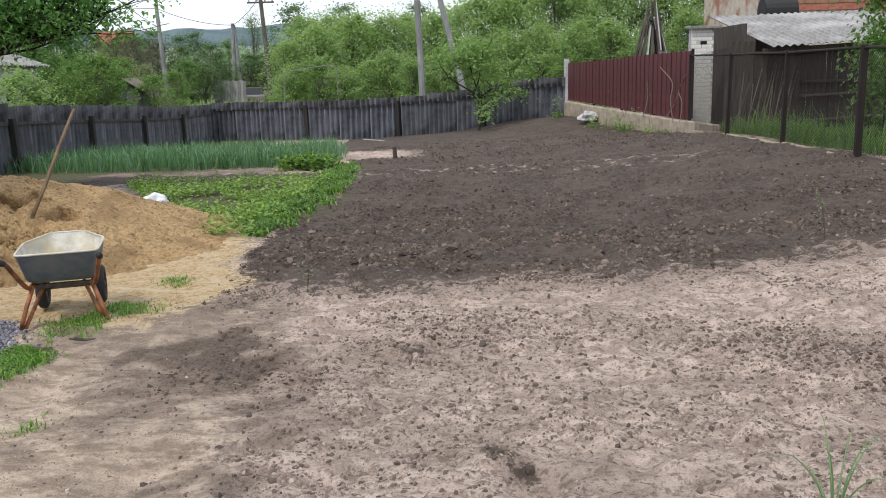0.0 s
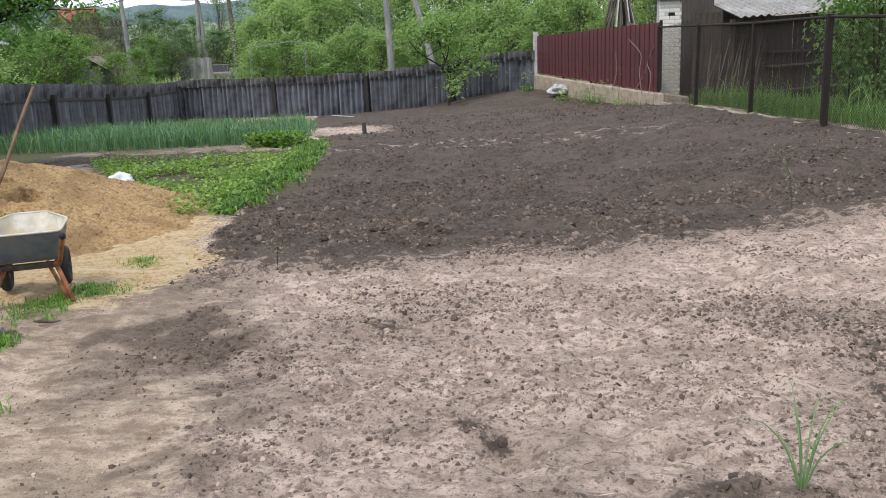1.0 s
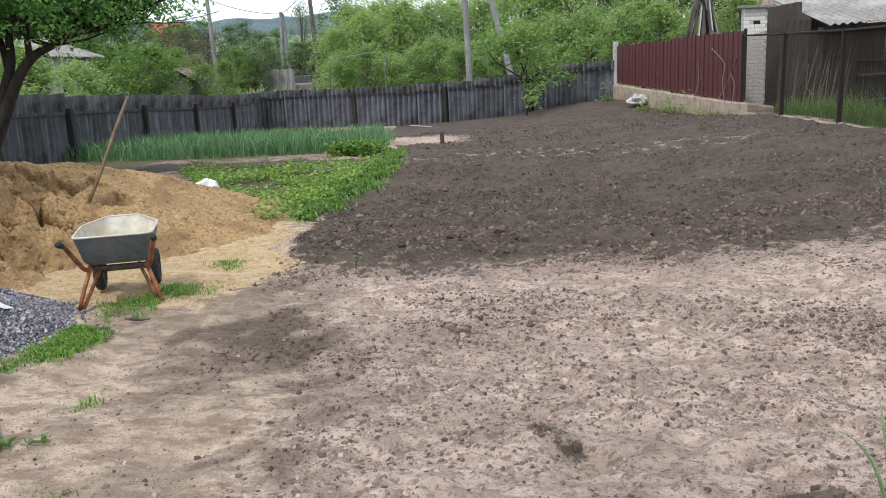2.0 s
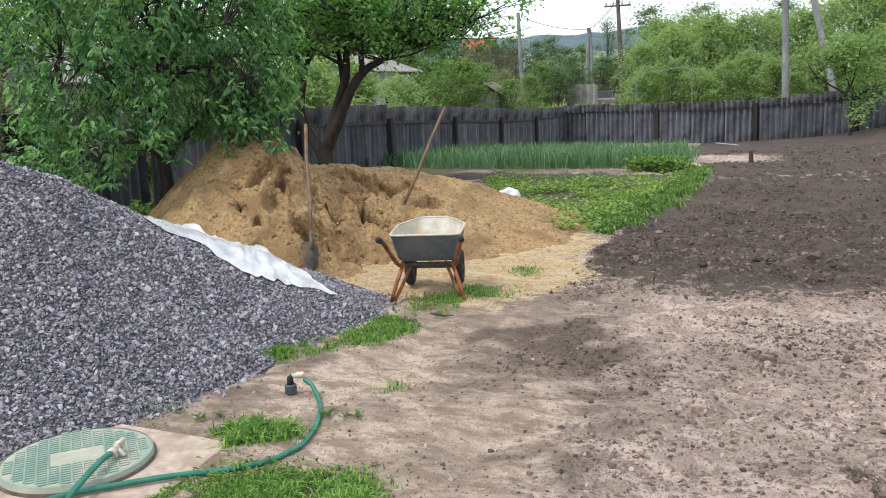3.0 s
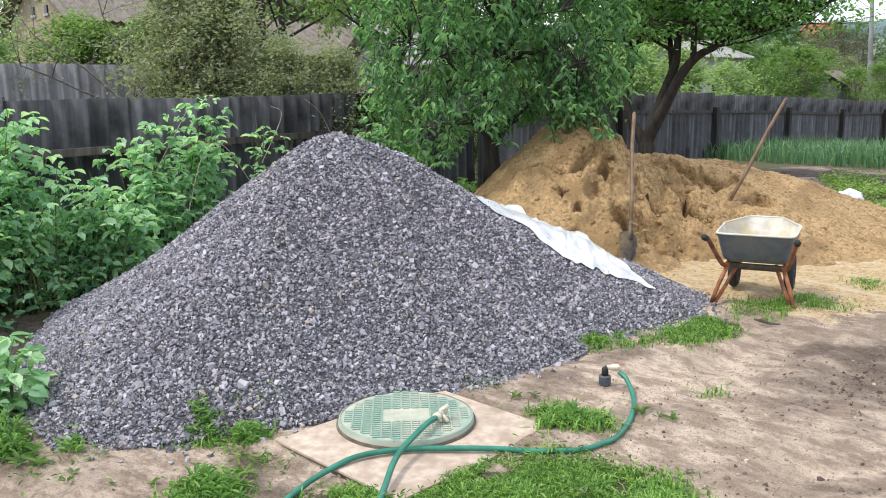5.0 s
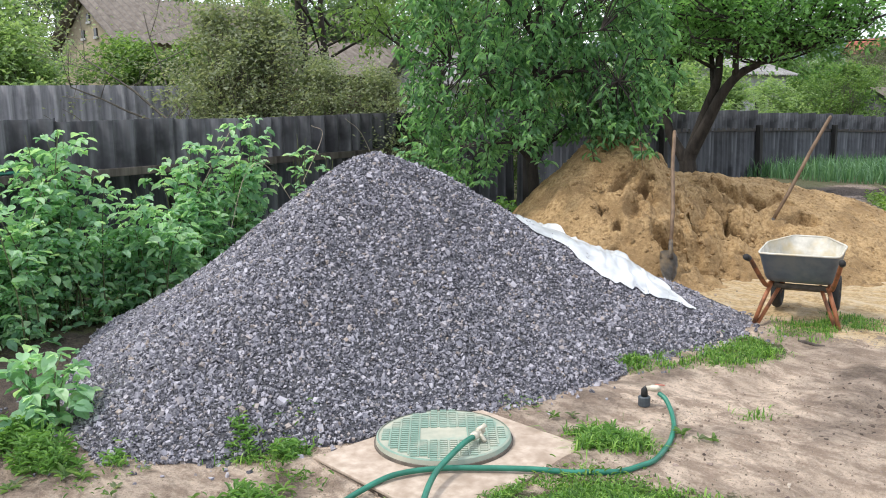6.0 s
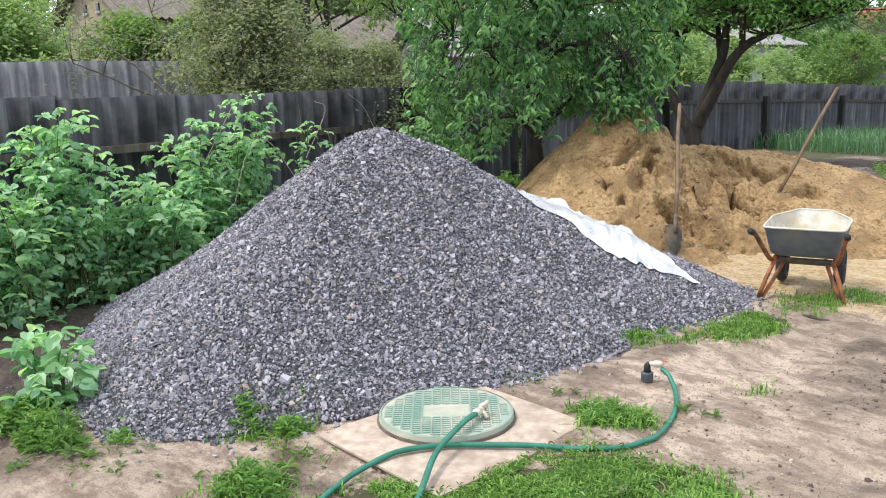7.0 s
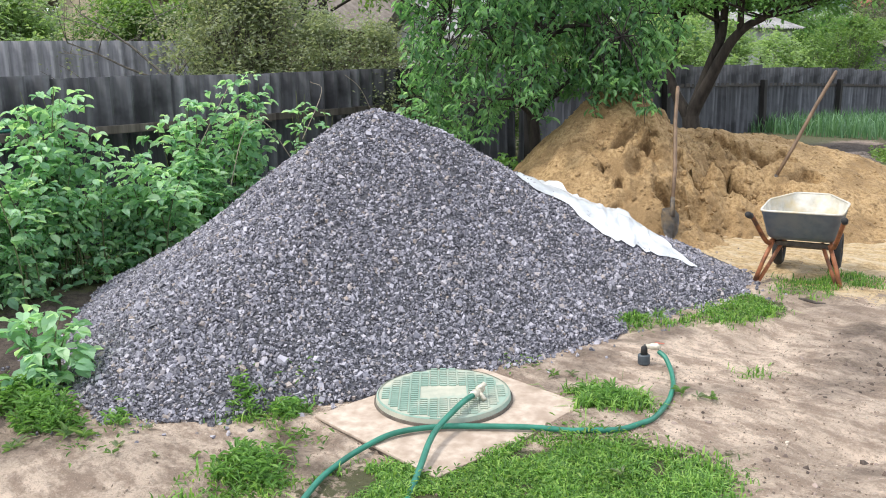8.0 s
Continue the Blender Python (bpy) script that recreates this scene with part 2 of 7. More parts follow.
def leafy(name, shades, rough=0.55, light=0.35):
    """Leaves: every leaf its own shade of green, some light coming through."""
    m, nt, b = mat(name, shades[0], rough)
    g = nt.nodes.new("ShaderNodeNewGeometry").outputs["Random Per Island"]
    col = ramp(nt, g, [(i / (len(shades) - 1), c) for i, c in enumerate(shades)])
    nt.links.new(col, b.inputs["Base Color"])
    t = nt.nodes.new("ShaderNodeBsdfTranslucent")
    tint = mixc(nt, 1.0, col, (1.45, 1.5, 0.85), "MULTIPLY")
    nt.links.new(tint, t.inputs[0])
    ms = nt.nodes.new("ShaderNodeMixShader")
    ms.inputs[0].default_value = light
    nt.links.new(b.outputs[0], ms.inputs[1])
    nt.links.new(t.outputs[0], ms.inputs[2])
    nt.links.new(ms.outputs[0], nt.nodes["Material Output"].inputs[0])
    return m


def ground_material():
    m, nt, b = mat("garden_ground", (0.3, 0.25, 0.2), 0.95)
    a = nt.nodes.new("ShaderNodeAttribute")
    a.attribute_name = "zone"
    sep = nt.nodes.new("ShaderNodeSeparateColor")
    nt.links.new(a.outputs["Color"], sep.inputs[0])
    t = nt.nodes.new("ShaderNodeAttribute")
    t.attribute_name = "turf"
    grain = noise_out(nt, 95, 6, 0.75)
    fine = noise_out(nt, 26, 7, 0.72)
    mid = noise_out(nt, 6.5, 6, 0.66, (0.7, 1.25, 1))
    big = noise_out(nt, 1.1, 4, 0.6)
    lump = noise_out(nt, 13, 5, 0.6, (0.8, 1.2, 1))

    jag = nt.nodes.new("ShaderNodeMath")
    jag.operation = "ADD"
    nt.links.new(fine, jag.inputs[0])
    nt.links.new(mid, jag.inputs[1])

    def edge(zone, spread=2.0):
        """A zone's edge broken up by the grain of the soil."""
        def math_node(kind, a, b, c=0.0):
            q = nt.nodes.new("ShaderNodeMath")
            q.operation = kind
            for sock, v in zip(q.inputs, (a, b, c)):
                if isinstance(v, (int, float)):
                    sock.default_value = v
                else:
                    nt.links.new(v, sock)
            return q.outputs[0]
        room = math_node("MULTIPLY", zone, math_node("SUBTRACT", 1.0, zone))
        wave = math_node("MULTIPLY", math_node("SUBTRACT", jag.outputs[0], 1.0), spread * 6.0)
        k = nt.nodes.new("ShaderNodeMapRange")
        k.inputs["From Min"].default_value, k.inputs["From Max"].default_value = 0.34, 0.66
        nt.links.new(math_node("MULTIPLY_ADD", room, wave, zone), k.inputs["Value"])
        return k.outputs[0]
    dry = mixc(nt, ramp(nt, mid, [(0.42, (0, 0, 0)), (0.57, (1, 1, 1))]), (0.440, 0.334, 0.278), (0.76, 0.602, 0.515))
    dry = mixc(nt, ramp(nt, big, [(0.42, (0.5, 0.5, 0.5)), (0.52, (0, 0, 0))]), dry, (0.32, 0.245, 0.195))
    dry = mixc(nt, ramp(nt, fine, [(0.41, (0.85, 0.85, 0.85)), (0.49, (0, 0, 0))]), dry, (0.205, 0.149, 0.114))
    dry = mixc(nt, ramp(nt, grain, [(0.38, (0.6, 0.6, 0.6)), (0.44, (0, 0, 0))]), dry, (0.16, 0.12, 0.096))
    dry = mixc(nt, ramp(nt, grain, [(0.54, (0, 0, 0)), (0.62, (0.7, 0.7, 0.7))]), dry, (0.56, 0.48, 0.41))
    # Low spots of the lump bump are darkened, as shade in the crevices.
    dry = mixc(nt, ramp(nt, lump, [(0.34, (0.75, 0.75, 0.75)), (0.41, (0, 0, 0))]), dry, (0.24, 0.176, 0.135))
    moist = mixc(nt, ramp(nt, fine, [(0.42, (0, 0, 0)), (0.60, (1, 1, 1))]), (0.034, 0.025, 0.020), (0.112, 0.084, 0.067))
    moist = mixc(nt, ramp(nt, mid, [(0.50, (0, 0, 0)), (0.62, (0.6, 0.6, 0.6))]), moist, (0.142, 0.107, 0.086))
    moist = mixc(nt, ramp(nt, grain, [(0.57, (0, 0, 0)), (0.66, (0.6, 0.6, 0.6))]), moist, (0.20, 0.153, 0.122))
    moist = mixc(nt, ramp(nt, big, [(0.46, (0, 0, 0)), (0.60, (0.45, 0.45, 0.45))]), moist, (0.14, 0.105, 0.083))
    sand = mixc(nt, ramp(nt, fine, [(0.42, (0, 0, 0)), (0.58, (1, 1, 1))]), (0.43, 0.285, 0.135), (0.70, 0.52, 0.29))
    sand = mixc(nt, ramp(nt, mid, [(0.45, (0, 0, 0)), (0.68, (1, 1, 1))]), sand, (0.69, 0.565, 0.39))
    trod = mixc(nt, ramp(nt, mid, [(0.42, (0, 0, 0)), (0.56, (1, 1, 1))]), (0.37, 0.272, 0.203), (0.77, 0.615, 0.485))
    trod = mixc(nt, ramp(nt, fine, [(0.40, (0.65, 0.65, 0.65)), (0.48, (0, 0, 0))]), trod, (0.37, 0.28, 0.212))
    trod = mixc(nt, ramp(nt, grain, [(0.38, (0.6, 0.6, 0.6)), (0.45, (0, 0, 0))]), trod, (0.32, 0.245, 0.185))
    trod = mixc(nt, ramp(nt, big, [(0.48, (0, 0, 0)), (0.60, (0.6, 0.6, 0.6))]), trod, (0.31, 0.232, 0.172))
    trod = mixc(nt, ramp(nt, grain, [(0.55, (0, 0, 0)), (0.63, (0.6, 0.6, 0.6))]), trod, (0.68, 0.57, 0.47))
    sod = mixc(nt, fine, (0.045, 0.05, 0.018), (0.14, 0.135, 0.06))
    col = mixc(nt, edge(sep.outputs[2], 1.2), dry, trod)
    soak_shade = mixc(nt, ramp(nt, fine, [(0.38, (0, 0, 0)), (0.62, (1, 1, 1))]), (0.088, 0.063, 0.047), (0.20, 0.148, 0.111))
    soak_shade = mixc(nt, ramp(nt, grain, [(0.57, (0, 0, 0)), (0.65, (0.6, 0.6, 0.6))]), soak_shade, (0.38, 0.30, 0.235))
    # These two mixes also lay down the painted shade by bushes, slab and pit.
    col = mixc(nt, a.outputs["Alpha"], col, soak_shade)
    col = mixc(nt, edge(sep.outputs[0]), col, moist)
    col = mixc(nt, edge(sep.outputs[1]), col, sand)
    col = mixc(nt, edge(t.outputs["Fac"]), col, sod)
    nt.links.new(col, b.inputs["Base Color"])
    h = nt.nodes.new("ShaderNodeMath")
    h.operation = "MULTIPLY_ADD"
    h.inputs[1].default_value = 0.4
    nt.links.new(grain, h.inputs[0])
    nt.links.new(fine, h.inputs[2])
    k = nt.nodes.new("ShaderNodeMath")
    k.operation = "MULTIPLY_ADD"
    k.inputs[1].default_value = 1.5
    nt.links.new(lump, k.inputs[0])
    nt.links.new(h.outputs[0], k.inputs[2])
    bump(nt, b, k.outputs[0], 1.0, 0.04)
    return m


M_GROUND = ground_material()
M_SLATE = worn("asbestos_slate", (0.105, 0.108, 0.12), (0.255, 0.26, 0.28), 9, 0.9, stain=(0.055, 0.056, 0.06), stain_scale=1.6, stretch=(2.0, 1, 0.07), random_by="object")
M_SLATE_MID = worn("grey_slate", (0.068, 0.071, 0.083), (0.178, 0.185, 0.205), 9, 0.9, stain=(0.048, 0.050, 0.058), stain_scale=1.6, stretch=(2.0, 1, 0.07), random_by="object")
# Slate for the lower tier; shade from rail and bushes is in its colour.
M_SLATE_SHADED = worn("shaded_slate", (0.055, 0.058, 0.068), (0.150, 0.156, 0.175), 9, 0.9, stain=(0.042, 0.044, 0.050), stain_scale=1.6, stretch=(2.0, 1, 0.07), random_by="object")
M_SLATE_UPPER = worn("lichened_slate", (0.068, 0.070, 0.078), (0.175, 0.178, 0.195), 11, 0.92, stain=(0.044, 0.045, 0.050), stain_scale=2.1, stretch=(2.0, 1, 0.07), random_by="object")
M_SLATE_FAR = worn("blue_grey_slate", (0.070, 0.075, 0.094), (0.205, 0.22, 0.255), 8, 0.9, stain=(0.052, 0.055, 0.066), stain_scale=1.4, stretch=(2.0, 1, 0.07), random_by="object")
M_SLATE_TOP = worn("streaked_slate", (0.075, 0.075, 0.083), (0.185, 0.185, 0.20), 9, 0.9, stain=(0.045, 0.045, 0.050), stain_scale=1.9, stretch=(2.0, 1, 0.07), random_by="object")
M_SLATE_PALE = worn("pale_slate", (0.20, 0.20, 0.22), (0.33, 0.33, 0.35), 9, 0.9, stain=(0.15, 0.15, 0.16), stretch=(2.0, 1, 0.07), random_by="object")
M_OLDWOOD = worn("weathered_wood", (0.045, 0.036, 0.030), (0.13, 0.11, 0.095), 14, 0.9, stretch=(1, 1, 0.12), random_by="object")
M_POST = worn("tarred_post", (0.012, 0.011, 0.011), (0.035, 0.032, 0.030), 14, 0.9, stretch=(1, 1, 0.12))
M_RAIL = worn("dark_rail", (0.026, 0.022, 0.020), (0.075, 0.066, 0.060), 14, 0.9, stretch=(0.12, 1, 1))
M_HANDLE = worn("ash_handle", (0.095, 0.057, 0.032), (0.20, 0.128, 0.075), 20, 0.6, stretch=(1, 1, 0.08))
M_IRON = worn("rusty_iron", (0.05, 0.042, 0.037), (0.13, 0.11, 0.092), 25, 0.55, 0.5, stain=(0.24, 0.18, 0.11), stain_scale=6)
M_ORANGE = worn("rusty_orange_paint", (0.22, 0.075, 0.030), (0.42, 0.165, 0.075), 22, 0.6, 0.1, stain=(0.10, 0.045, 0.025), stain_scale=9)
M_TRAY = worn("grey_enamel", (0.088, 0.108, 0.130), (0.138, 0.162, 0.186), 12, 0.5, 0.2, stain=(0.17, 0.18, 0.18), stain_scale=4)
M_TRAY_IN = worn("cement_coated_steel", (0.36, 0.345, 0.30), (0.62, 0.60, 0.54), 10, 0.75, stain=(0.50, 0.42, 0.27), stain_scale=4)
M_RUBBER = worn("black_rubber", (0.012, 0.012, 0.013), (0.03, 0.03, 0.03), 30, 0.8)
def sand_material():
    """Dry pale sand over damper brown sand, crumbly."""
    m, nt, b = mat("sand", (0.4, 0.28, 0.16), 0.97)
    fine, crumb = noise_out(nt, 30, 6, 0.65), noise_out(nt, 110, 3, 0.6)
    col = ramp(nt, fine, [(0.34, (0.215, 0.134, 0.058)), (0.50, (0.385, 0.255, 0.122)), (0.66, (0.50, 0.347, 0.180))])
    col = mixc(nt, ramp(nt, noise_out(nt, 2.2, 4, 0.6), [(0.46, (0, 0, 0)), (0.62, (0.8, 0.8, 0.8))]), col, (0.225, 0.140, 0.062))
    col = mixc(nt, ramp(nt, noise_out(nt, 8.5, 5, 0.65), [(0.55, (0, 0, 0)), (0.64, (0.7, 0.7, 0.7))]), col, (0.165, 0.100, 0.044))
    col = mixc(nt, ramp(nt, crumb, [(0.60, (0, 0, 0)), (0.68, (0.7, 0.7, 0.7))]), col, (0.52, 0.375, 0.205))
    nt.links.new(col, b.inputs["Base Color"])
    bump(nt, b, fine, 1.0, 0.03)
    return m


M_SAND = sand_material()
# Heap core, darker than its chips: stands in for shade in the gaps.
M_GAP_SHADE = worn("gap_shade_stone", (0.04, 0.04, 0.045), (0.16, 0.16, 0.18), 60, 0.85, strength=1.0, distance=0.03)
M_FOOTING = worn("dirty_concrete", (0.26, 0.21, 0.165), (0.46, 0.39, 0.315), 9, 0.95, stain=(0.20, 0.165, 0.125), stain_scale=1.3, stretch=(1, 1, 0.5))
M_SHED = worn("dark_shed_board", (0.022, 0.018, 0.015), (0.085, 0.070, 0.058), 12, 0.9, stretch=(1, 1, 0.1), random_by="object")
M_REED = worn("grey_brown_pole", (0.07, 0.058, 0.047), (0.16, 0.135, 0.11), 16, 0.9, stretch=(1, 1, 0.2), random_by="object")
M_SLAB = worn("dusty_slab", (0.34, 0.265, 0.205), (0.52, 0.43, 0.355), 16, 0.95, stain=(0.27, 0.205, 0.155), stain_scale=3.0, strength=0.6, distance=0.01)
M_RED = worn("dark_red_sheet", (0.075, 0.019, 0.023), (0.120, 0.031, 0.036), 6, 0.55, 0.0, stain=(0.068, 0.024, 0.025), stain_scale=1.2)
M_REDSEAM = worn("dark_red_seam", (0.034, 0.010, 0.012), (0.058, 0.017, 0.020), 10, 0.6)
M_REDPOST = worn("brown_red_post", (0.008, 0.0045, 0.0045), (0.020, 0.010, 0.009), 12, 0.85)
M_BLADE = worn("worn_steel", (0.085, 0.075, 0.066), (0.18, 0.16, 0.14), 25, 0.5, 0.35, stain=(0.30, 0.22, 0.13), stain_scale=6)
M_BARK = worn("bark", (0.014, 0.011, 0.009), (0.050, 0.040, 0.033), 18, 0.95, stretch=(1, 1, 0.3), strength=0.9, distance=0.02)
M_GREYBARK = worn("grey_bark", (0.075, 0.066, 0.055), (0.17, 0.15, 0.125), 12, 0.95, stretch=(1, 1, 0.3))
M_POLE = worn("concrete_pole", (0.36, 0.36, 0.36), (0.52, 0.52, 0.52), 6, 0.9)
M_POLEGREY = worn("weathered_concrete_pole", (0.20, 0.205, 0.21), (0.31, 0.315, 0.32), 5, 0.9, stain=(0.17, 0.17, 0.17), stain_scale=1.0, stretch=(1, 1, 0.3))
M_HOSE = worn("green_hose", (0.010, 0.115, 0.075), (0.025, 0.20, 0.135), 9, 0.38)

# ---- the ground: one sheet that reaches the horizon ----
def spread(a, b, step, far, growth):
    mid = np.arange(a, b + step / 2, step)
    out, d, p = [], step, b
    while p < far:
        d = min(d * (growth if p < 24 else 1.09), 140)
        p += d
        out.append(p)
    up = np.array(out)
    out, d, p = [], step, a
    while p > -far:
        d = min(d * 1.12, 140)
        p -= d
        out.append(p)
    return np.concatenate([np.array(out)[::-1], mid, up])


def build_ground():
    xs, ys = spread(-3.1, 4.4, 0.04, 2600, 1.04), spread(2.1, 9.0, 0.04, 2600, 1.017)
    gx, gy = np.meshgrid(xs, ys)
    x, y = gx.ravel(), gy.ravel()
    dark, sand, path, turf = zones(x, y)
    z = lie(x, y) + relief(x, y, dark, sand, path, turf)
    nx, ny = len(xs), len(ys)
    k = (np.arange(ny - 1)[:, None] * nx + np.arange(nx - 1)).ravel()
    me = mesh_np("ground", np.stack([x, y, z], -1), np.stack([k, k + 1, k + nx + 1, k + nx], -1), True)
    c = me.color_attributes.new("zone", "FLOAT_COLOR", "POINT")
    c.data.foreach_set("color", np.stack([dark, sand, path, damp_and_shade(x, y)], -1).astype(np.float32).ravel())
    f = me.attributes.new("turf", "FLOAT", "POINT")
    f.data.foreach_set("value", turf.astype(np.float32))
    tagged(part("ground", me, M_GROUND), "tilled garden soil with worn sandy path", "ground", kind="structure")


build_ground()

ICO = [(0, 0, -1), (0.72, -0.53, -0.45), (-0.28, -0.85, -0.45), (-0.89, 0, -0.45), (-0.28, 0.85, -0.45), (0.72, 0.53, -0.45),
       (0.28, -0.85, 0.45), (-0.72, -0.53, 0.45), (-0.72, 0.53, 0.45), (0.28, 0.85, 0.45), (0.89, 0, 0.45), (0, 0, 1)]
ICO_F = [(0, 1, 2), (1, 0, 5), (0, 2, 3), (0, 3, 4), (0, 4, 5), (1, 5, 10), (2, 1, 6), (3, 2, 7), (4, 3, 8), (5, 4, 9),
         (1, 10, 6), (2, 6, 7), (3, 7, 8), (4, 8, 9), (5, 9, 10), (6, 10, 11), (7, 6, 11), (8, 7, 11), (9, 8, 11), (10, 9, 11)]
CHIP = [(-1, -1, -1), (1, -1, -1), (1, 1, -1), (-1, 1, -1), (-1, -1, 1), (1, -1, 1), (1, 1, 1), (-1, 1, 1)]
CHIP_F = [(0, 2, 1), (0, 3, 2), (4, 5, 6), (4, 6, 7), (0, 1, 5), (0, 5, 4), (1, 2, 6), (1, 6, 5), (2, 3, 7), (2, 7, 6), (3, 0, 4), (3, 4, 7)]

OCTA = [(1, 0, 0), (-1, 0, 0), (0, 1, 0), (0, -1, 0), (0, 0, 1), (0, 0, -1)]
OCTA_F = [(0, 2, 4), (2, 1, 4), (1, 3, 4), (3, 0, 4), (2, 0, 5), (1, 2, 5), (3, 1, 5), (0, 3, 5)]



def rotations(n, tilt=math.pi):
    """n random turns as matrices."""
    q = rng.normal(size=(n, 4))
    if tilt < 3:
        q[:, 1:3] *= tilt
    q /= np.linalg.norm(q, axis=1)[:, None]
    w, x, y, z = q.T
    return np.stack([1 - 2 * (y * y + z * z), 2 * (x * y - z * w), 2 * (x * z + y * w), 2 * (x * y + z * w), 1 - 2 * (x * x + z * z),
                     2 * (y * z - x * w), 2 * (x * z - y * w), 2 * (y * z + x * w), 1 - 2 * (x * x + y * y)], -1).reshape(n, 3, 3)


def scatter(name, places, size, shape, faces, jitter=0.3, squash=(0.7, 1.3)):
    """Many small lumps in one mesh: places n x 3, size n."""
    n, s = len(places), np.array(shape, float)
    v = s[None] * (1 + rng.uniform(-jitter, jitter, (n, len(s), 3)))
    v = v * rng.uniform(*squash, (n, 1, 3))
    v = np.einsum("nij,nkj->nki", rotations(n), v) * size[:, None, None] + places[:, None, :]
    f = np.array(faces)[None] + (np.arange(n) * len(s))[:, None, None]
    return mesh_np(name, v.reshape(-1, 3), f.reshape(-1, f.shape[2]))


# ---- gravel heap ----
PEAK = (-4.75, 3.85, 1.325)


def gravel_z(x, y):
    dx, dy = x - PEAK[0], y - PEAK[1]
    r, a = np.hypot(dx, dy), np.degrees(np.arctan2(dy, dx)) % 360
    reach = np.interp(a, [0, 10, 20, 31, 42, 51, 60, 75, 100, 150, 200, 230, 250, 270, 288, 300, 306, 318, 330, 345, 360], [1.74, 1.76, 1.8, 2.15, 2.5, 2.72, 2.7, 2.5, 2.3, 2.2, 2.1, 1.95, 1.95, 2.15, 2.36, 2.17, 2.0, 1.82, 1.76, 1.72, 1.74])
    u = r / reach
    h = PEAK[2] * (1.12 - np.sqrt((1.07 * u) ** 2 + 0.016)) - 0.085 * np.sin(np.clip(u, 0, 1) * math.pi)
    return h + 0.025 * fbm(x, y, 0.5, 3, 61)


DUG = ((-4.3, 7.9, 0.18, 0.11), (-4.08, 7.9, 0.17, 0.13), (-3.92, 8.02, 0.03, 0.12), (-4.42, 8.45, 0.1, 0.15), (-4.25, 8.28, 0.08, 0.09), (-4.52, 8.4, 0.07, 0.1), (-4.13, 8.54, 0.1, 0.18), (-4.28, 7.47, 0.09, 0.09), (-4.22, 6.89, 0.14, 0.1), (-4.61, 6.64, 0.07, 0.05), (-4.82, 6.68, 0.06, 0.05), (-4.71, 7.36, 0.1, 0.11), (-4.58, 7.19, 0.08, 0.08), (-4.77, 7.09, 0.08, 0.14), (-4.57, 7.1, 0.07, 0.11), (-4.09, 7.11, 0.06, 0.16), (-3.61, 8.49, 0.07, 0.16), (-4.0, 8.42, 0.03, 0.09), (-4.44, 6.45, 0.07, 0.09), (-4.62, 8.31, 0.06, 0.09), (-4.44, 7.51, 0.05, 0.1), (-3.96, 8.69, 0.06, 0.12), (-4.51, 6.84, 0.05, 0.08), (-4.09, 6.9, 0.06, 0.13))


def sand_z(x, y):
    def cone(cx, cy, top, rx, ry, turn=0.0):
        c, s = math.cos(turn), math.sin(turn)
        u, v = ((x - cx) * c + (y - cy) * s) / rx, (-(x - cx) * s + (y - cy) * c) / ry
        return top * (1.06 - np.sqrt(u * u + v * v + 0.01))
    h = np.stack([np.minimum(cone(-5.27, 7.58, 1.50, 1.48, 1.75, 0.8), 1.30 + 0.03 * fbm(x, y, 0.3, 2, 72)), cone(-4.85, 8.55, 0.95, 1.9, 1.9), cone(-4.4, 9.2, 0.80, 1.95, 1.9), cone(-4.0, 9.8, 0.58, 1.75, 1.6)])
    h = np.log(np.exp(h * 9).sum(axis=0)) / 9 - 0.05
    h = h - 0.10 * blob(x, y, -4.15, 7.75, 0.75, 0.65, 0.5, 0.6) - 0.10 * blob(x, y, -3.75, 7.35, 0.5, 0.5, 0, 0.6)
    u, v = x + 0.075 * fbm(x, y, 0.2, 3, 201), y + 0.075 * fbm(x, y, 0.2, 3, 211)
    for cx, cy, d, r in DUG:
        h = h - 1.2 * d * blob(u, v, cx, cy, r, r * 0.8, cx * 3, 0.3) + 0.5 * d * blob(u, v, cx + 0.66 * r, cy - 1.23 * r, r * 1.15, r * 0.75, 0.5, 0.6)
    rough = sstep(1.5, 0.3, np.hypot(x + 4.5, (y - 7.6) * 1.1))
    f = fbm(x + 0.05 * vnoise(x * 9, y * 9, 6), y, 0.5, 2, 79)
    h = h + 0.12 * (0.12 + rough) * (np.floor(2.5 * f) / 2.5 - f + 0.15)
    return h + (0.03 + 0.06 * rough) * fbm(x + 0.08 * vnoise(x * 5, y * 5, 1), y, 0.4, 4, 71) + (0.015 + 0.06 * rough) * (np.abs(fbm(x, y + 0.07 * vnoise(x * 6, y * 6, 2), 0.3, 3, 75)) - 0.35) + 0.012 * fbm(x, y, 0.07, 2, 78) + rough * 0.045 * fbm(x, y, 0.17, 3, 83) + (0.010 + 0.030 * rough) * (0.4 - np.abs(fbm(x + 0.03 * vnoise(x * 14, y * 14, 3), y, 0.13, 3, 87)) * 2)


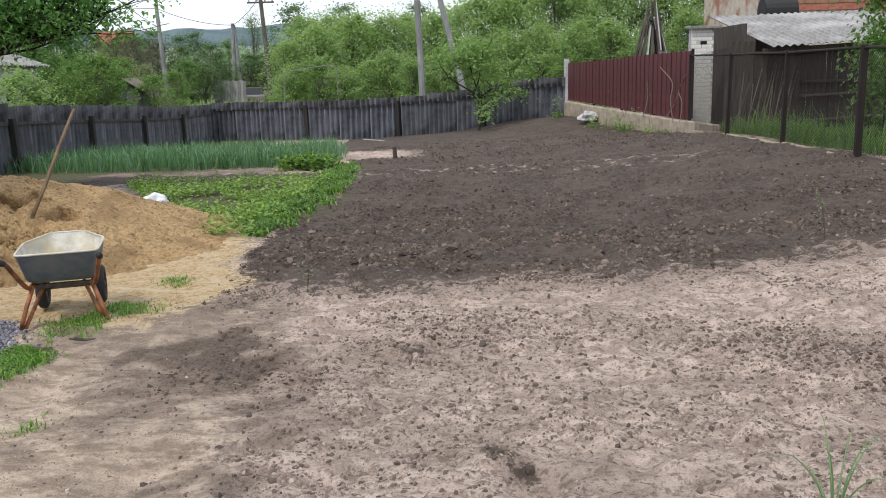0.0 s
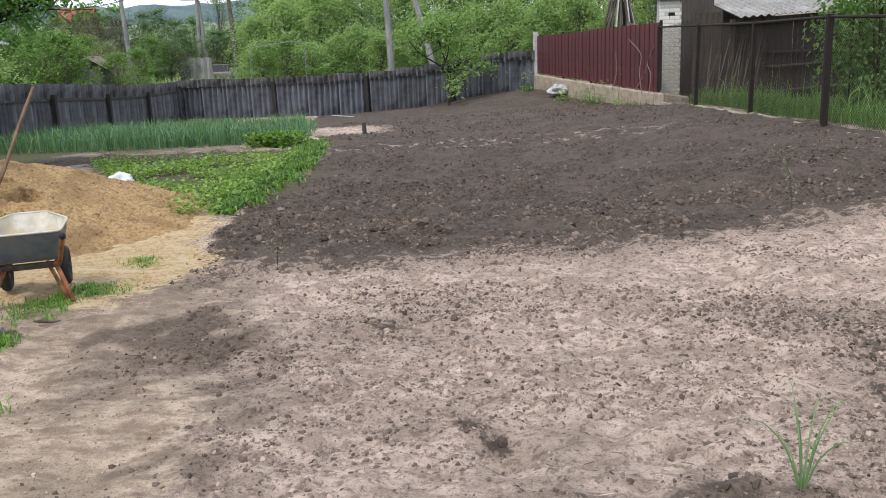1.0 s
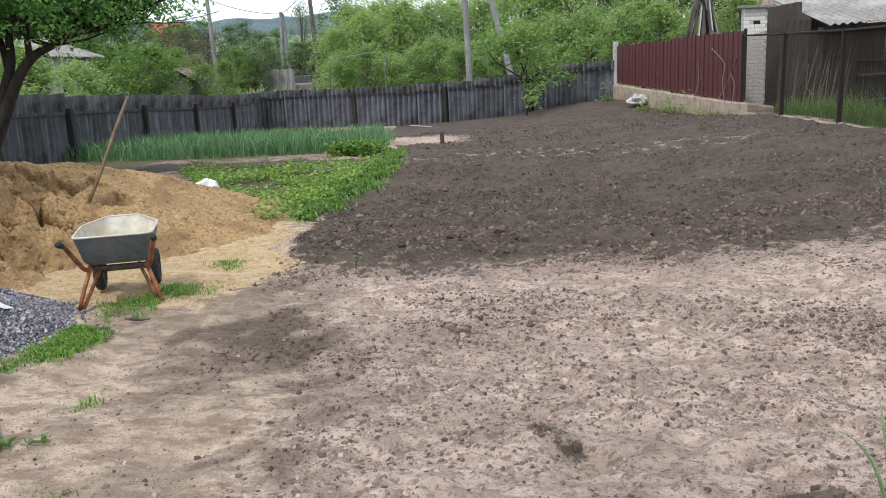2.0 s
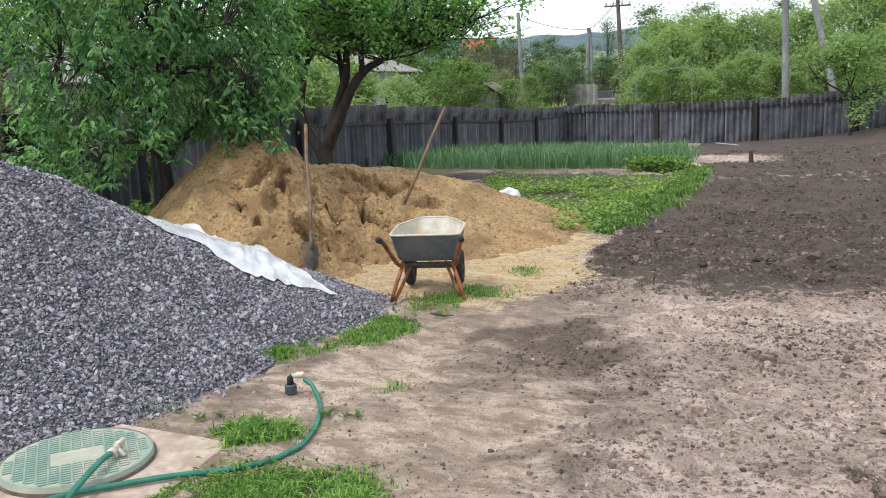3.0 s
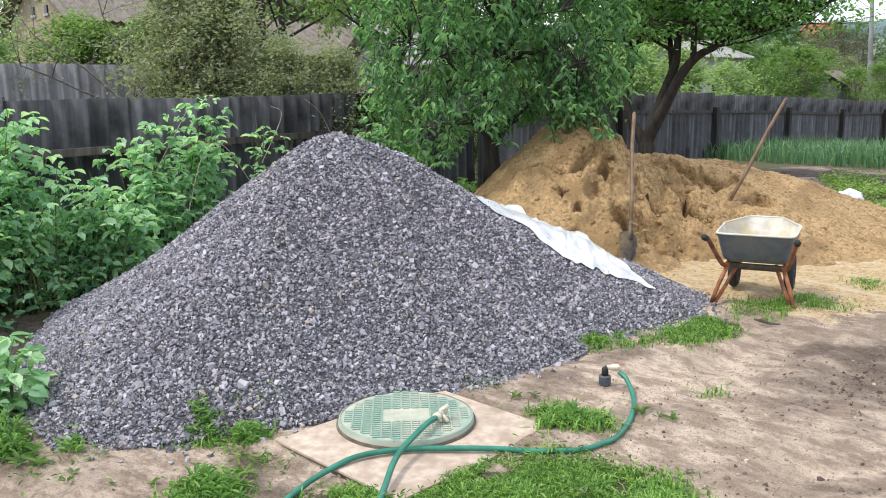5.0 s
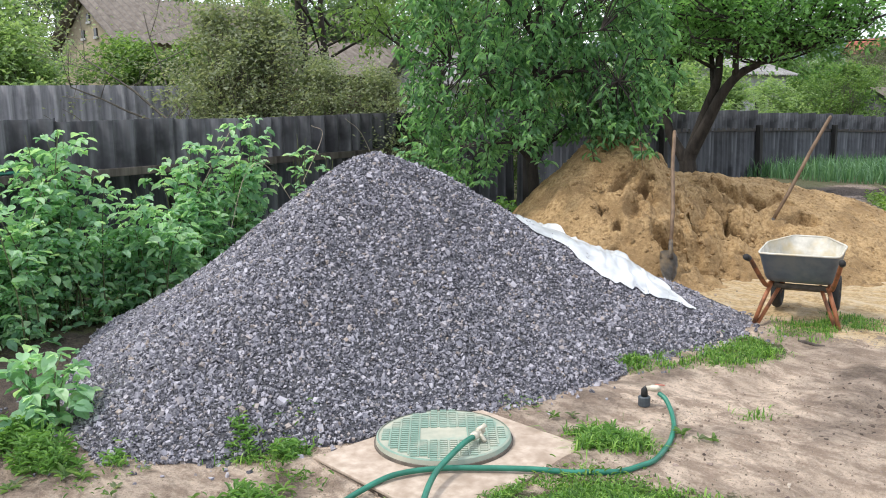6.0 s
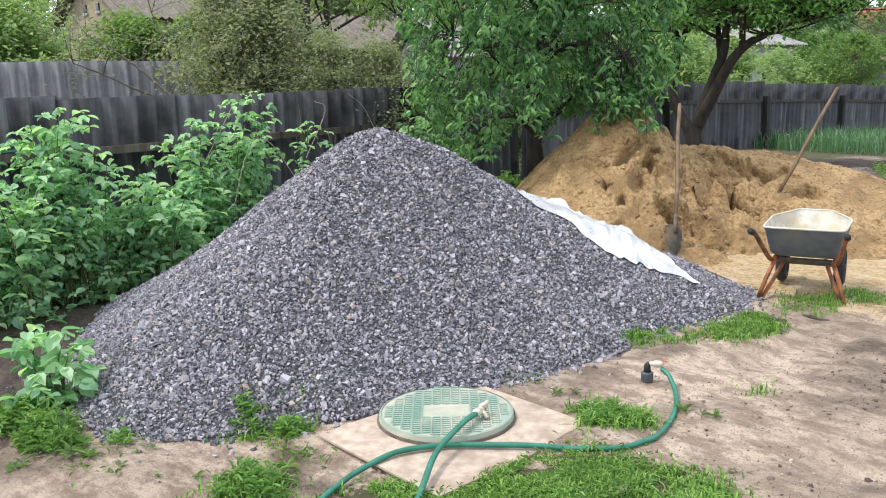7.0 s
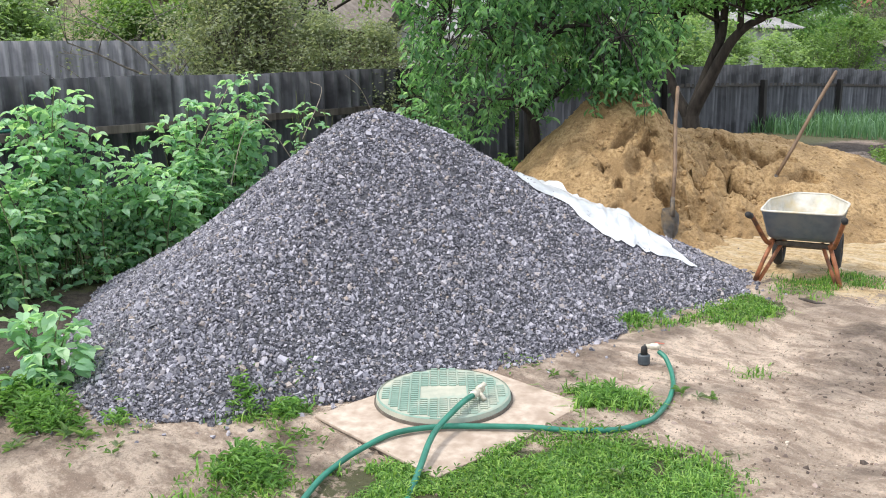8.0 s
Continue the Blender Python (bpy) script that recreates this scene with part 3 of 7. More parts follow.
def sand_pits(x, y):
    """The dug sand with its many small hollows."""
    h, g = sand_z(x, y), np.random.default_rng(5)
    for k in range(34):
        a, q, r = g.uniform(0, 2 * math.pi), g.random() ** 0.55, g.uniform(0.09, 0.20)
        cx, cy = -4.35 + 0.95 * q * math.cos(a), 7.75 + 1.15 * q * math.sin(a)
        near = (np.abs(x - cx) < 2.2 * r) & (np.abs(y - cy) < 2.2 * r)
        u, v = x[near] + 0.35 * r * vnoise(x[near] / r * 1.3, y[near] / r * 1.3, k), y[near] + 0.35 * r * vnoise(x[near] / r * 1.3, y[near] / r * 1.3, k + 50)
        h[near] += r * (0.30 if k % 3 else -0.55) * g.uniform(0.6, 1.0) * blob(u, v, cx, cy, r, r * g.uniform(0.6, 0.95), a, 0.36)
    for k in range(40):
        a, q = g.uniform(0, 2 * math.pi), g.random() ** 0.6
        cx, cy, r = -4.4 + 0.95 * q * math.cos(a), 7.6 + 1.25 * q * math.sin(a), g.uniform(0.03, 0.075)
        near = (np.abs(x - cx) < 2 * r) & (np.abs(y - cy) < 2 * r)
        h[near] -= r * g.uniform(0.2, 0.65) * blob(x[near], y[near], cx, cy, r, r * g.uniform(0.5, 1.0), a, 0.35)
    return h


def heap(name, height, x0, x1, y0, y1, step):
    """A heap as a closed shell that sits on the ground."""
    xs, ys = np.arange(x0, x1, step), np.arange(y0, y1, step)
    gx, gy = np.meshgrid(xs, ys)
    x, y = gx.ravel(), gy.ravel()
    h = height(x, y)
    z = np.maximum(h, -0.09) + lie(x, y)
    nx, ny = len(xs), len(ys)
    k = (np.arange(ny - 1)[:, None] * nx + np.arange(nx - 1)).ravel()
    f = np.stack([k, k + 1, k + nx + 1, k + nx], -1)
    f = f[(h[f] > -0.07).any(axis=1)]
    used, inv = np.unique(f, return_inverse=True)
    return mesh_np(name, np.stack([x, y, z], -1)[used], inv.reshape(f.shape), True)


def build_gravel():
    t = thing("gravel_heap", "tall heap of grey crushed stone on the soil", "gravel heap")
    part("core", heap("core", gravel_z, -7.9, -1.8, 0.8, 7.2, 0.06), M_GAP_SHADE, t)
    m, nt, b = mat("gravel_stone", (0.3, 0.3, 0.32), 0.8)
    g = nt.nodes.new("ShaderNodeNewGeometry").outputs["Random Per Island"]
    col = ramp(nt, g, [(0.0, (0.034, 0.033, 0.045)), (0.38, (0.115, 0.112, 0.139)), (0.66, (0.230, 0.222, 0.262)), (0.88, (0.405, 0.39, 0.44)), (1.0, (0.27, 0.215, 0.175))])
    col = mixc(nt, ramp(nt, noise_out(nt, 90, 3), [(0.45, (0, 0, 0)), (0.6, (0.35, 0.35, 0.35))]), col, (0.42, 0.42, 0.44))
    nt.links.new(col, b.inputs["Base Color"])
    n = 74000
    x, y = rng.uniform(-7.7, -2.2, n), rng.uniform(1.0, 7.0, n)
    h = gravel_z(x, y)
    size = 0.0046 + 0.0070 * rng.random(n) ** 2.8
    keep = (h > -0.02) & ((x - PEAK[0]) * 0.72 - (y - PEAK[1]) * 0.69 > -0.45)
    p = np.stack([x, y, np.maximum(h, 0) + lie(x, y) + size * 0.5], -1)[keep]
    k = 160000
    x2, y2 = rng.uniform(-7.7, -2.2, k), rng.uniform(1.0, 7.0, k)
    h2, s2 = gravel_z(x2, y2), 0.0068 + 0.005 * rng.random(k) ** 2
    on = (h2 > -0.015) & ((x2 - PEAK[0]) * 0.72 - (y2 - PEAK[1]) * 0.69 > -0.35)
    ob = part("fine_gravel", scatter("fine_gravel", np.stack([x2, y2, np.maximum(h2, 0) + lie(x2, y2) + s2 * 0.6], -1)[on], s2[on], OCTA, OCTA_F, 0.45, (0.6, 1.45)), m, t)
    ob["kind"] = "stuff"
    ob = part("loose_gravel", scatter("loose_gravel", p, size[keep], CHIP, CHIP_F, 0.45, (0.42, 1.65)), m, t, "loose angular chips of grey stone")
    ob["kind"] = "stuff"


build_gravel()


def build_sand():
    t = thing("sand_heap", "dug yellow builders' sand heap on the ground", "sand heap")
    me = heap("core", sand_pits, -7.6, -1.9, 5.2, 11.6, 0.024)
    co = np.empty(len(me.vertices) * 3, np.float32)
    me.vertices.foreach_get("co", co)
    co = co.reshape(-1, 3)
    x, y = co[:, 0].astype(float), co[:, 1].astype(float)
    for cx, cy, d, r in DUG:
        w = 1.5 * d * blob(x + 0.075 * fbm(x, y, 0.2, 3, 201), y + 0.075 * fbm(x, y, 0.2, 3, 211), cx, cy, r, r * 0.8, cx * 3, 0.3)
        co += np.outer(w, (-0.38, 0.70, -0.25)).astype(np.float32)
    me.vertices.foreach_set("co", co.ravel())
    me.update()
    part("core", me, M_SAND, t)
    n = 9000
    x, y = rng.uniform(-7, -2, n), rng.uniform(5.6, 11, n)
    h = sand_z(x, y)
    size = 0.004 + 0.010 * rng.random(n) ** 4
    keep = h > 0.0
    dug = sstep(1.25, 0.5, np.hypot(x + 4.45, y - 7.5))
    size = np.where(rng.random(n) < 0.4 * dug, rng.uniform(0.01, 0.034, n), size)
    p = np.stack([x, y, h + lie(x, y) + size * 0.1], -1)[keep]
    ob = part("loose_sand", scatter("loose_sand", p, size[keep], ICO, ICO_F, 0.25), M_SAND, t)
    ob["kind"] = "stuff"


build_sand()


# ---- soil clods ----
def build_clods():
    m, nt, b = mat("soil_clod", (0.15, 0.115, 0.09), 0.97)
    g = nt.nodes.new("ShaderNodeNewGeometry").outputs["Random Per Island"]
    nt.links.new(ramp(nt, g, [(0.0, (0.070, 0.053, 0.044)), (0.3, (0.135, 0.103, 0.086)), (0.6, (0.215, 0.166, 0.140)), (0.85, (0.33, 0.260, 0.222)), (1.0, (0.42, 0.335, 0.288))]), b.inputs["Base Color"])
    n = 175000
    x, y = rng.uniform(-2.0, 6.3, n), 2.0 + 24 * rng.random(n) ** 1.4
    x[:40000], y[:40000] = rng.uniform(-1.6, 3.6, 40000), rng.uniform(2.4, 7.0, 40000)
    dark, sand, path, turf = zones(x, y)
    want = (0.75 + 0.25 * dark) * (1 - 0.9 * sstep(0.05, 0.6, path) * (1 - sstep(0.25, 0.5, dark)) * (1 - 0.8 * sstep(0.4, 0.8, damp_and_shade(x, y)))) * (1 - sand) * (1 - turf)
    want = want * (0.12 + 0.88 * sstep(-0.35, 0.45, fbm(x * 0.5, y, 0.5, 4, 91)))
    keep = rng.random(n) < want
    x, y = x[keep], y[keep]
    dark = dark[keep]
    size = 0.0028 + 0.0085 * rng.random(len(x)) ** 2.4 + 0.009 * rng.random(len(x)) ** 11 + dark * (0.004 + 0.020 * rng.random(len(x)) ** 5)
    z = surface(x, y) - size * 0.22
    p = np.stack([x, y, z], -1)
    wet, wt, wb = mat("moist_clod", (0.08, 0.06, 0.05), 0.97)
    g = wt.nodes.new("ShaderNodeNewGeometry").outputs["Random Per Island"]
    wt.links.new(ramp(wt, g, [(0.0, (0.044, 0.032, 0.026)), (0.5, (0.092, 0.068, 0.054)), (0.88, (0.150, 0.113, 0.091)), (1.0, (0.22, 0.170, 0.138))]), wb.inputs["Base Color"])
    few = (y < 11) | (rng.random(len(x)) < 0.42)
    p, size, dark, x = p[few], size[few], dark[few], x[few]
    soaked = rng.random(len(x)) < np.maximum(sstep(0.1, 0.8, dark), 0.95 * sstep(0.2, 0.6, damp_and_shade(x, p[:, 1])))
    large = (size > 0.0075) & (p[:, 1] < 8.5)
    for name, label, sel, material in (("dry_clods", "dark crumbly clods on the dry tilled crust", ~soaked & large, m), ("dry_crumbs", "small crumbs of dry tilled earth", ~soaked & ~large, m),
                                       ("moist_clods", "dark crumbly clods of moist tilled earth", soaked & (size > 0.011) & (p[:, 1] < 9.5), wet), ("moist_crumbs", "small dark crumbs of moist tilled earth", soaked & ((size <= 0.011) | (p[:, 1] >= 9.5)), wet)):
        shape, faces, jit = (ICO, ICO_F, 0.38) if name.endswith("clods") else (OCTA, OCTA_F, 0.42)
        ob = part(name, scatter(name, p[sel], size[sel], shape, faces, jit, (0.45, 1.7)), material)
        tagged(ob, label, "soil clods", kind="stuff")


build_clods()


def straw_bits():
    """Short dry stalks and rootlets lying on the tilled soil."""
    n = 1500
    x, y = rng.uniform(-1.2, 4.5, n), 2.4 + 7.5 * rng.random(n) ** 1.3
    a, L, w = rng.uniform(0, 2 * math.pi, n), rng.uniform(0.012, 0.055, n), rng.uniform(0.0008, 0.0018, n)
    z0 = surface(x, y) + w
    z1 = z0 + rng.uniform(-0.1, 0.35, n) * L
    d = np.stack([np.cos(a), np.sin(a)], -1) * L[:, None]
    side = np.stack([-np.sin(a), np.cos(a)], -1) * w[:, None]
    V = []
    for px, py, pz in ((x, y, z0), (x + d[:, 0], y + d[:, 1], z1)):
        V += [np.stack([px + side[:, 0], py + side[:, 1], pz - w], -1), np.stack([px - side[:, 0], py - side[:, 1], pz - w], -1), np.stack([px, py, pz + w], -1)]
    V = np.stack(V, 1)
    F = np.array([(0, 1, 4), (0, 4, 3), (1, 2, 5), (1, 5, 4), (2, 0, 3), (2, 3, 5), (0, 2, 1), (3, 4, 5)])[None] + (np.arange(n) * 6)[:, None, None]
    m, nt, b = mat("dry_straw", (0.4, 0.33, 0.24), 0.85)
    g = nt.nodes.new("ShaderNodeNewGeometry").outputs["Random Per Island"]
    nt.links.new(ramp(nt, g, [(0.0, (0.06, 0.045, 0.035)), (0.45, (0.16, 0.12, 0.085)), (0.8, (0.40, 0.32, 0.22)), (1.0, (0.58, 0.50, 0.38))]), b.inputs["Base Color"])
    ob = part("straw_bits", mesh_np("straw_bits", V.reshape(-1, 3), F.reshape(-1, 3)), m)
    tagged(ob, "short dry stalks and rootlets on the tilled soil", "straw", kind="stuff")


straw_bits()


def path_debris():
    """Small stones and crumbs trodden into the path, and chips that rolled off the gravel."""
    m, nt, b = mat("path_pebble", (0.3, 0.26, 0.2), 0.9)
    g = nt.nodes.new("ShaderNodeNewGeometry").outputs["Random Per Island"]
    nt.links.new(ramp(nt, g, [(0.0, (0.12, 0.09, 0.07)), (0.5, (0.26, 0.20, 0.15)), (0.88, (0.36, 0.29, 0.225)), (1.0, (0.52, 0.45, 0.37))]), b.inputs["Base Color"])
    n = 12000
    x, y = rng.uniform(-3.6, -0.7, n), 1.2 + 6.0 * rng.random(n)
    dark, sand, path, turf = zones(x, y)
    keep = (path > 0.3) & (gravel_z(x, y) < 0.0) & (rng.random(n) < 0.25 + 0.75 * sstep(-0.2, 0.5, fbm(x, y, 0.5, 3, 88))) & (rng.random(n) > sstep(0.15, 0.45, damp_and_shade(x, y)))
    x, y = x[keep], y[keep]
    size = 0.0022 + 0.006 * rng.random(len(x)) ** 3
    ob = part("path_debris", scatter("path_debris", np.stack([x, y, surface(x, y) + size * 0.3], -1), size, OCTA, OCTA_F, 0.4, (0.5, 1.5)), m)
    tagged(ob, "small stones and crumbs trodden into the sandy path", "pebbles", kind="stuff")
    n = 6000
    a = rng.uniform(-1.9, 0.95, n)
    r = 1.6 + 1.3 * rng.random(n)
    x, y = PEAK[0] + r * np.cos(a), PEAK[1] + r * np.sin(a)
    h = gravel_z(x, y)
    keep = (h < 0.0) & (h > -0.25) & (rng.random(n) < np.exp(h * 18))
    x, y = x[keep], y[keep]
    size = 0.005 + 0.006 * rng.random(len(x)) ** 2
    ob = part("stray_gravel", scatter("stray_gravel", np.stack([x, y, surface(x, y) + size * 0.5], -1), size, CHIP, CHIP_F, 0.42, (0.5, 1.55)), bpy.data.materials["gravel_stone"])
    tagged(ob, "grey stone chips scattered at the foot of the gravel", "gravel", kind="stuff")


path_debris()


# ---- fences ----
def along(points, gap):
    """Places and headings at even gaps along a line."""
    out = []
    for (ax, ay), (bx, by) in zip(points, points[1:]):
        d = math.hypot(bx - ax, by - ay)
        n = max(1, round(d / gap))
        for k in range(n):
            out.append((ax + (bx - ax) * k / n, ay + (by - ay) * k / n, math.degrees(math.atan2(by - ay, bx - ax)), d / n, k == 0))
    return out


def wavy_sheet(width, height, waves, depth=0.045, thick=0.007):
    """A corrugated sheet standing on its lower edge, along x."""
    n = waves * 8
    x = np.linspace(0, width, n + 1)
    w = depth * np.cos(np.linspace(0, waves * 2 * math.pi, n + 1))
    rows = []
    for side in (-thick / 2, thick / 2):
        for z in (0.0, height):
            rows.append(np.stack([x, w + side, np.full(n + 1, z)], -1))
    v = np.concatenate(rows)
    a = np.arange(n)
    m = n + 1
    f = [np.stack([a, a + 1, m + a + 1, m + a], -1), np.stack([2 * m + a + 1, 2 * m + a, 3 * m + a, 3 * m + a + 1], -1),
         np.stack([m + a, m + a + 1, 3 * m + a + 1, 3 * m + a], -1), np.stack([a + 1, a, 2 * m + a, 2 * m + a + 1], -1)]
    return mesh_np("sheet", v, np.concatenate(f))


def slate_fence(points, top, label, material=None, bay=1.1, posts=True, low=0.0, rail_at=0.42, tilt=1.5, side=1, upper=None, depth=0.06, rail_of=None):
    """Corrugated sheets end to end, posts where the line is given a point, a rail on the garden side; upper: a second tier lapped over the first."""
    t = thing("slate_fence", label, "fence", kind="structure")
    sheets = {}
    rr = random.Random(len(label))
    for i, (x, y, turn, wide, node) in enumerate(along(points, bay)):
        h = float(np.interp(i * bay, *top))
        ground = float(lie(x, y))
        c, s = math.cos(radians(turn)), math.sin(radians(turn))
        ox, oy = s * 0.07 * side, -c * 0.07 * side
        tiers = [(h, ground + low - 0.05, 0.0, material or M_SLATE)]
        if upper:
            tiers = [(h - rail_at + 0.06, ground + low - 0.05, 0.0, material or M_SLATE), (rail_at + 0.02, ground + low + h - rail_at - 0.06, 0.055, upper)]
        for tall, z, out, m in tiers:
            key = (round(wide, 2), round(tall, 1), out > 0)
            if key not in sheets:
                sheets[key] = wavy_sheet(key[0] + 0.06, key[1], max(3, round(key[0] / 0.21)), depth)
            part("sheet", sheets[key], m, t, m=pose(x + s * out * side, y - c * out * side, z + rr.uniform(-0.02, 0.02), rr.uniform(-tilt, tilt), rr.uniform(-0.7, 0.7), turn))
        if rail_at:
            e = (x + c * wide, y + s * wide)
            dz = h - rail_at - 0.03
            z0, z1 = ground + low + dz, float(lie(*e)) + low + dz
            part("rail", box((wide, 0.05, 0.075), None, 0.006), rail_of or M_OLDWOOD, t, m=pose((x + e[0]) / 2 + ox, (y + e[1]) / 2 + oy, (z0 + z1) / 2, 0, -math.degrees(math.atan2(z1 - z0, wide)) + rr.uniform(-0.4, 0.4), turn))
        if posts and node:
            hp = h - (rail_at or 0.4) + rr.uniform(0.04, 0.12)
            part("post", box((0.15, 0.11, hp + 0.3), None, 0.012), M_POST, t, m=pose(x + ox * 2.2, y + oy * 2.2, ground + hp / 2 - 0.15, rr.uniform(-1.5, 1.5), rr.uniform(-1.5, 1.5), turn))
    return t


LEFT = [(-7.2, -3.0), (-7.9, 4.0), (-8.55, 9.9)]
ONION = [(-8.55, 9.9), (-8.82, 14.1), (-9.03, 18.4), (-9.12, 22.75), (-9.21, 27.1), (-9.24, 31.3), (-9.15, 35.4)]
FAR = [(-9.15, 35.4), (-5.1, 34.3), (-1.4, 33.61), (1.74, 31.41), (4.4, 29.74)]
slate_fence(ONION, ([0, 8, 24], [1.52, 1.45, 1.55]), "weathered grey corrugated slate fence with dark posts", M_SLATE_MID, rail_at=0.40, upper=M_SLATE_UPPER, rail_of=M_RAIL)
slate_fence(LEFT, ([0, 20], [0.52, 0.50]), "upper tier of weathered grey slate on a timber rail", M_SLATE_TOP, low=1.10, posts=False, rail_at=0.50)
slate_fence([(x - 0.15, y) for x, y in LEFT], ([0, 20], [1.16, 1.14]), "dark weathered lower tier of the slate fence", M_SLATE_SHADED, rail_at=0)
slate_fence(FAR, ([0, 8, 11, 15], [1.58, 1.6, 1.56, 1.32]), "dark weathered corrugated slate fence with black posts", M_SLATE_FAR, rail_at=0.30, upper=M_SLATE_UPPER, depth=0.075, rail_of=M_POST)
slate_fence([(-15.9, -2.0), (-14.2, 7.6)], ([0, 20], [2.14, 2.10]), "pale grey corrugated slate fence of the neighbouring plot", M_SLATE_PALE, posts=False, rail_at=0, side=-1)


def red_fence():
    t = thing("red_sheet_fence", "dark red profiled metal fence on a concrete footing", "fence", kind="structure")
    a, b = Vector((6.5, 22.4)), Vector((4.45, 29.6))
    d = (b - a).normalized()
    turn = math.degrees(math.atan2(d.y, d.x))
    n = 16
    L = (b - a).length / n
    bm = box((L - 0.014, 0.006, 1.45), pose(L / 2, 0, 0.725))
    box((0.03, 0.016, 1.45), pose(L * 0.5, 0.009, 0.725), 0, bm)
    me = bpy.data.meshes.new("panel")
    bm.to_mesh(me)
    bm.free()
    bm = box((0.035, 0.03, 1.46), pose(0, 0.004, 0.73))
    seam = bpy.data.meshes.new("seam")
    bm.to_mesh(seam)
    bm.free()
    for i in range(n):
        p = a + d * (i * L)
        z, top = 0.41 + 0.37 * i / 15, 2.11 - 0.10 * i / 15 + (0.02 if i < 8 else -0.02)
        part("panel", me, M_RED, t, m=pose(p.x, p.y, z, 0, 0, turn) @ Matrix.Diagonal((1, 1, (top - z) / 1.45, 1)))
        part("seam", seam, M_REDSEAM, t, m=pose(p.x, p.y, z, 0, 0, turn) @ Matrix.Diagonal((1, 1, (top - z) / 1.45, 1)))
        if i % 4 == 0:
            part("post", box((0.06, 0.06, 1.75), None, 0.005), M_REDPOST, t, m=pose(p.x + 0.045, p.y, top - 0.82, 0, 0, turn))
    part("end_post", box((0.14, 0.14, 2.0), None, 0.01), M_POLE, t, m=pose(b.x - 0.02, b.y + 0.16, float(lie(b.x, b.y)) + 0.88, 0, 0, turn), label="white concrete end post")
    for i in range(7):
        p, q = a + d * ((i - 1) * 1.25), a + d * (i * 1.25)
        m = (p + q) / 2
        foot, cap = float(lie(m.x, m.y)) - 0.15, 0.37 + 0.062 * max(0, i - 0.5) - random.uniform(0, 0.012)
        part("footing", box((1.245, 0.24, cap - foot), None, 0.03), M_FOOTING, t, m=pose(m.x - 0.02, m.y, (foot + cap) / 2, random.uniform(-1, 1), -2.6, turn))


red_fence()


def mesh_fence():
    t = thing("mesh_fence", "chain-link fence with brown-red steel posts", "fence", kind="structure")
    posts = [(6.5, 22.4, 2.0), (6.5, 19.4, 1.80), (6.55, 16.4, 1.74), (6.4, 13.15, 1.68), (6.55, 9.9, 1.66), (6.7, 6.6, 1.66)]
    m_wire = worn("dark_wire", (0.014, 0.010, 0.009), (0.028, 0.020, 0.018), 20, 0.8)
    for i, (x, y, h) in enumerate(posts):
        z = float(lie(x, y))
        part("post", box((0.095 if i == 3 else 0.075, 0.075, h + 0.3), None, 0.006), M_REDPOST, t, m=pose(x, y, z + h / 2 - 0.15, random.uniform(-0.8, 0.8), random.uniform(-0.6, 0.6), 0))
        if i == len(posts) - 1:
            break
        x2, y2, h2 = posts[i + 1]
        z2 = float(lie(x2, y2))
        part("top_rail", tube([(x, y, z + h - 0.04), (x2, y2, z2 + h2 - 0.04)], 0.022, 6), M_REDPOST, t)
        part("kerb", box((0.09, math.hypot(x2 - x, y2 - y), 0.16), None, 0.02), M_FOOTING, t, m=pose((x + x2) / 2, (y + y2) / 2, (z + z2) / 2 - 0.05, 0, 0, math.degrees(math.atan2(y2 - y, x2 - x)) - 90))
        L, H, wires, g = math.hypot(x2 - x, y2 - y), h - 0.16, [], 0.062
        for s in (1, -1):
            k = -H
            while k < L:
                ua, ub = max(0.0, k), min(L, k + H)
                va, vb = ua - k, ub - k
                if s < 0:
                    va, vb = H - va, H - vb
                wires.append((ua, va, ub, vb))
                k += g
        V, F, r = [], [], 0.0019
        for ua, va, ub, vb in wires:
            o = len(V)
            for u, v in ((ua, va), (ub, vb)):
                q = u / L
                px, py, pz = x + (x2 - x) * q, y + (y2 - y) * q, z + (z2 - z) * q + 0.09 + v
                V += [(px - r, py, pz), (px + r, py - r, pz), (px + r, py + r, pz)]
            F += [(o, o + 1, o + 4, o + 3), (o + 1, o + 2, o + 5, o + 4), (o + 2, o, o + 3, o + 5)]
        ob = part("chain_link", mesh_np("chain_link", V, F), m_wire, t)


mesh_fence()


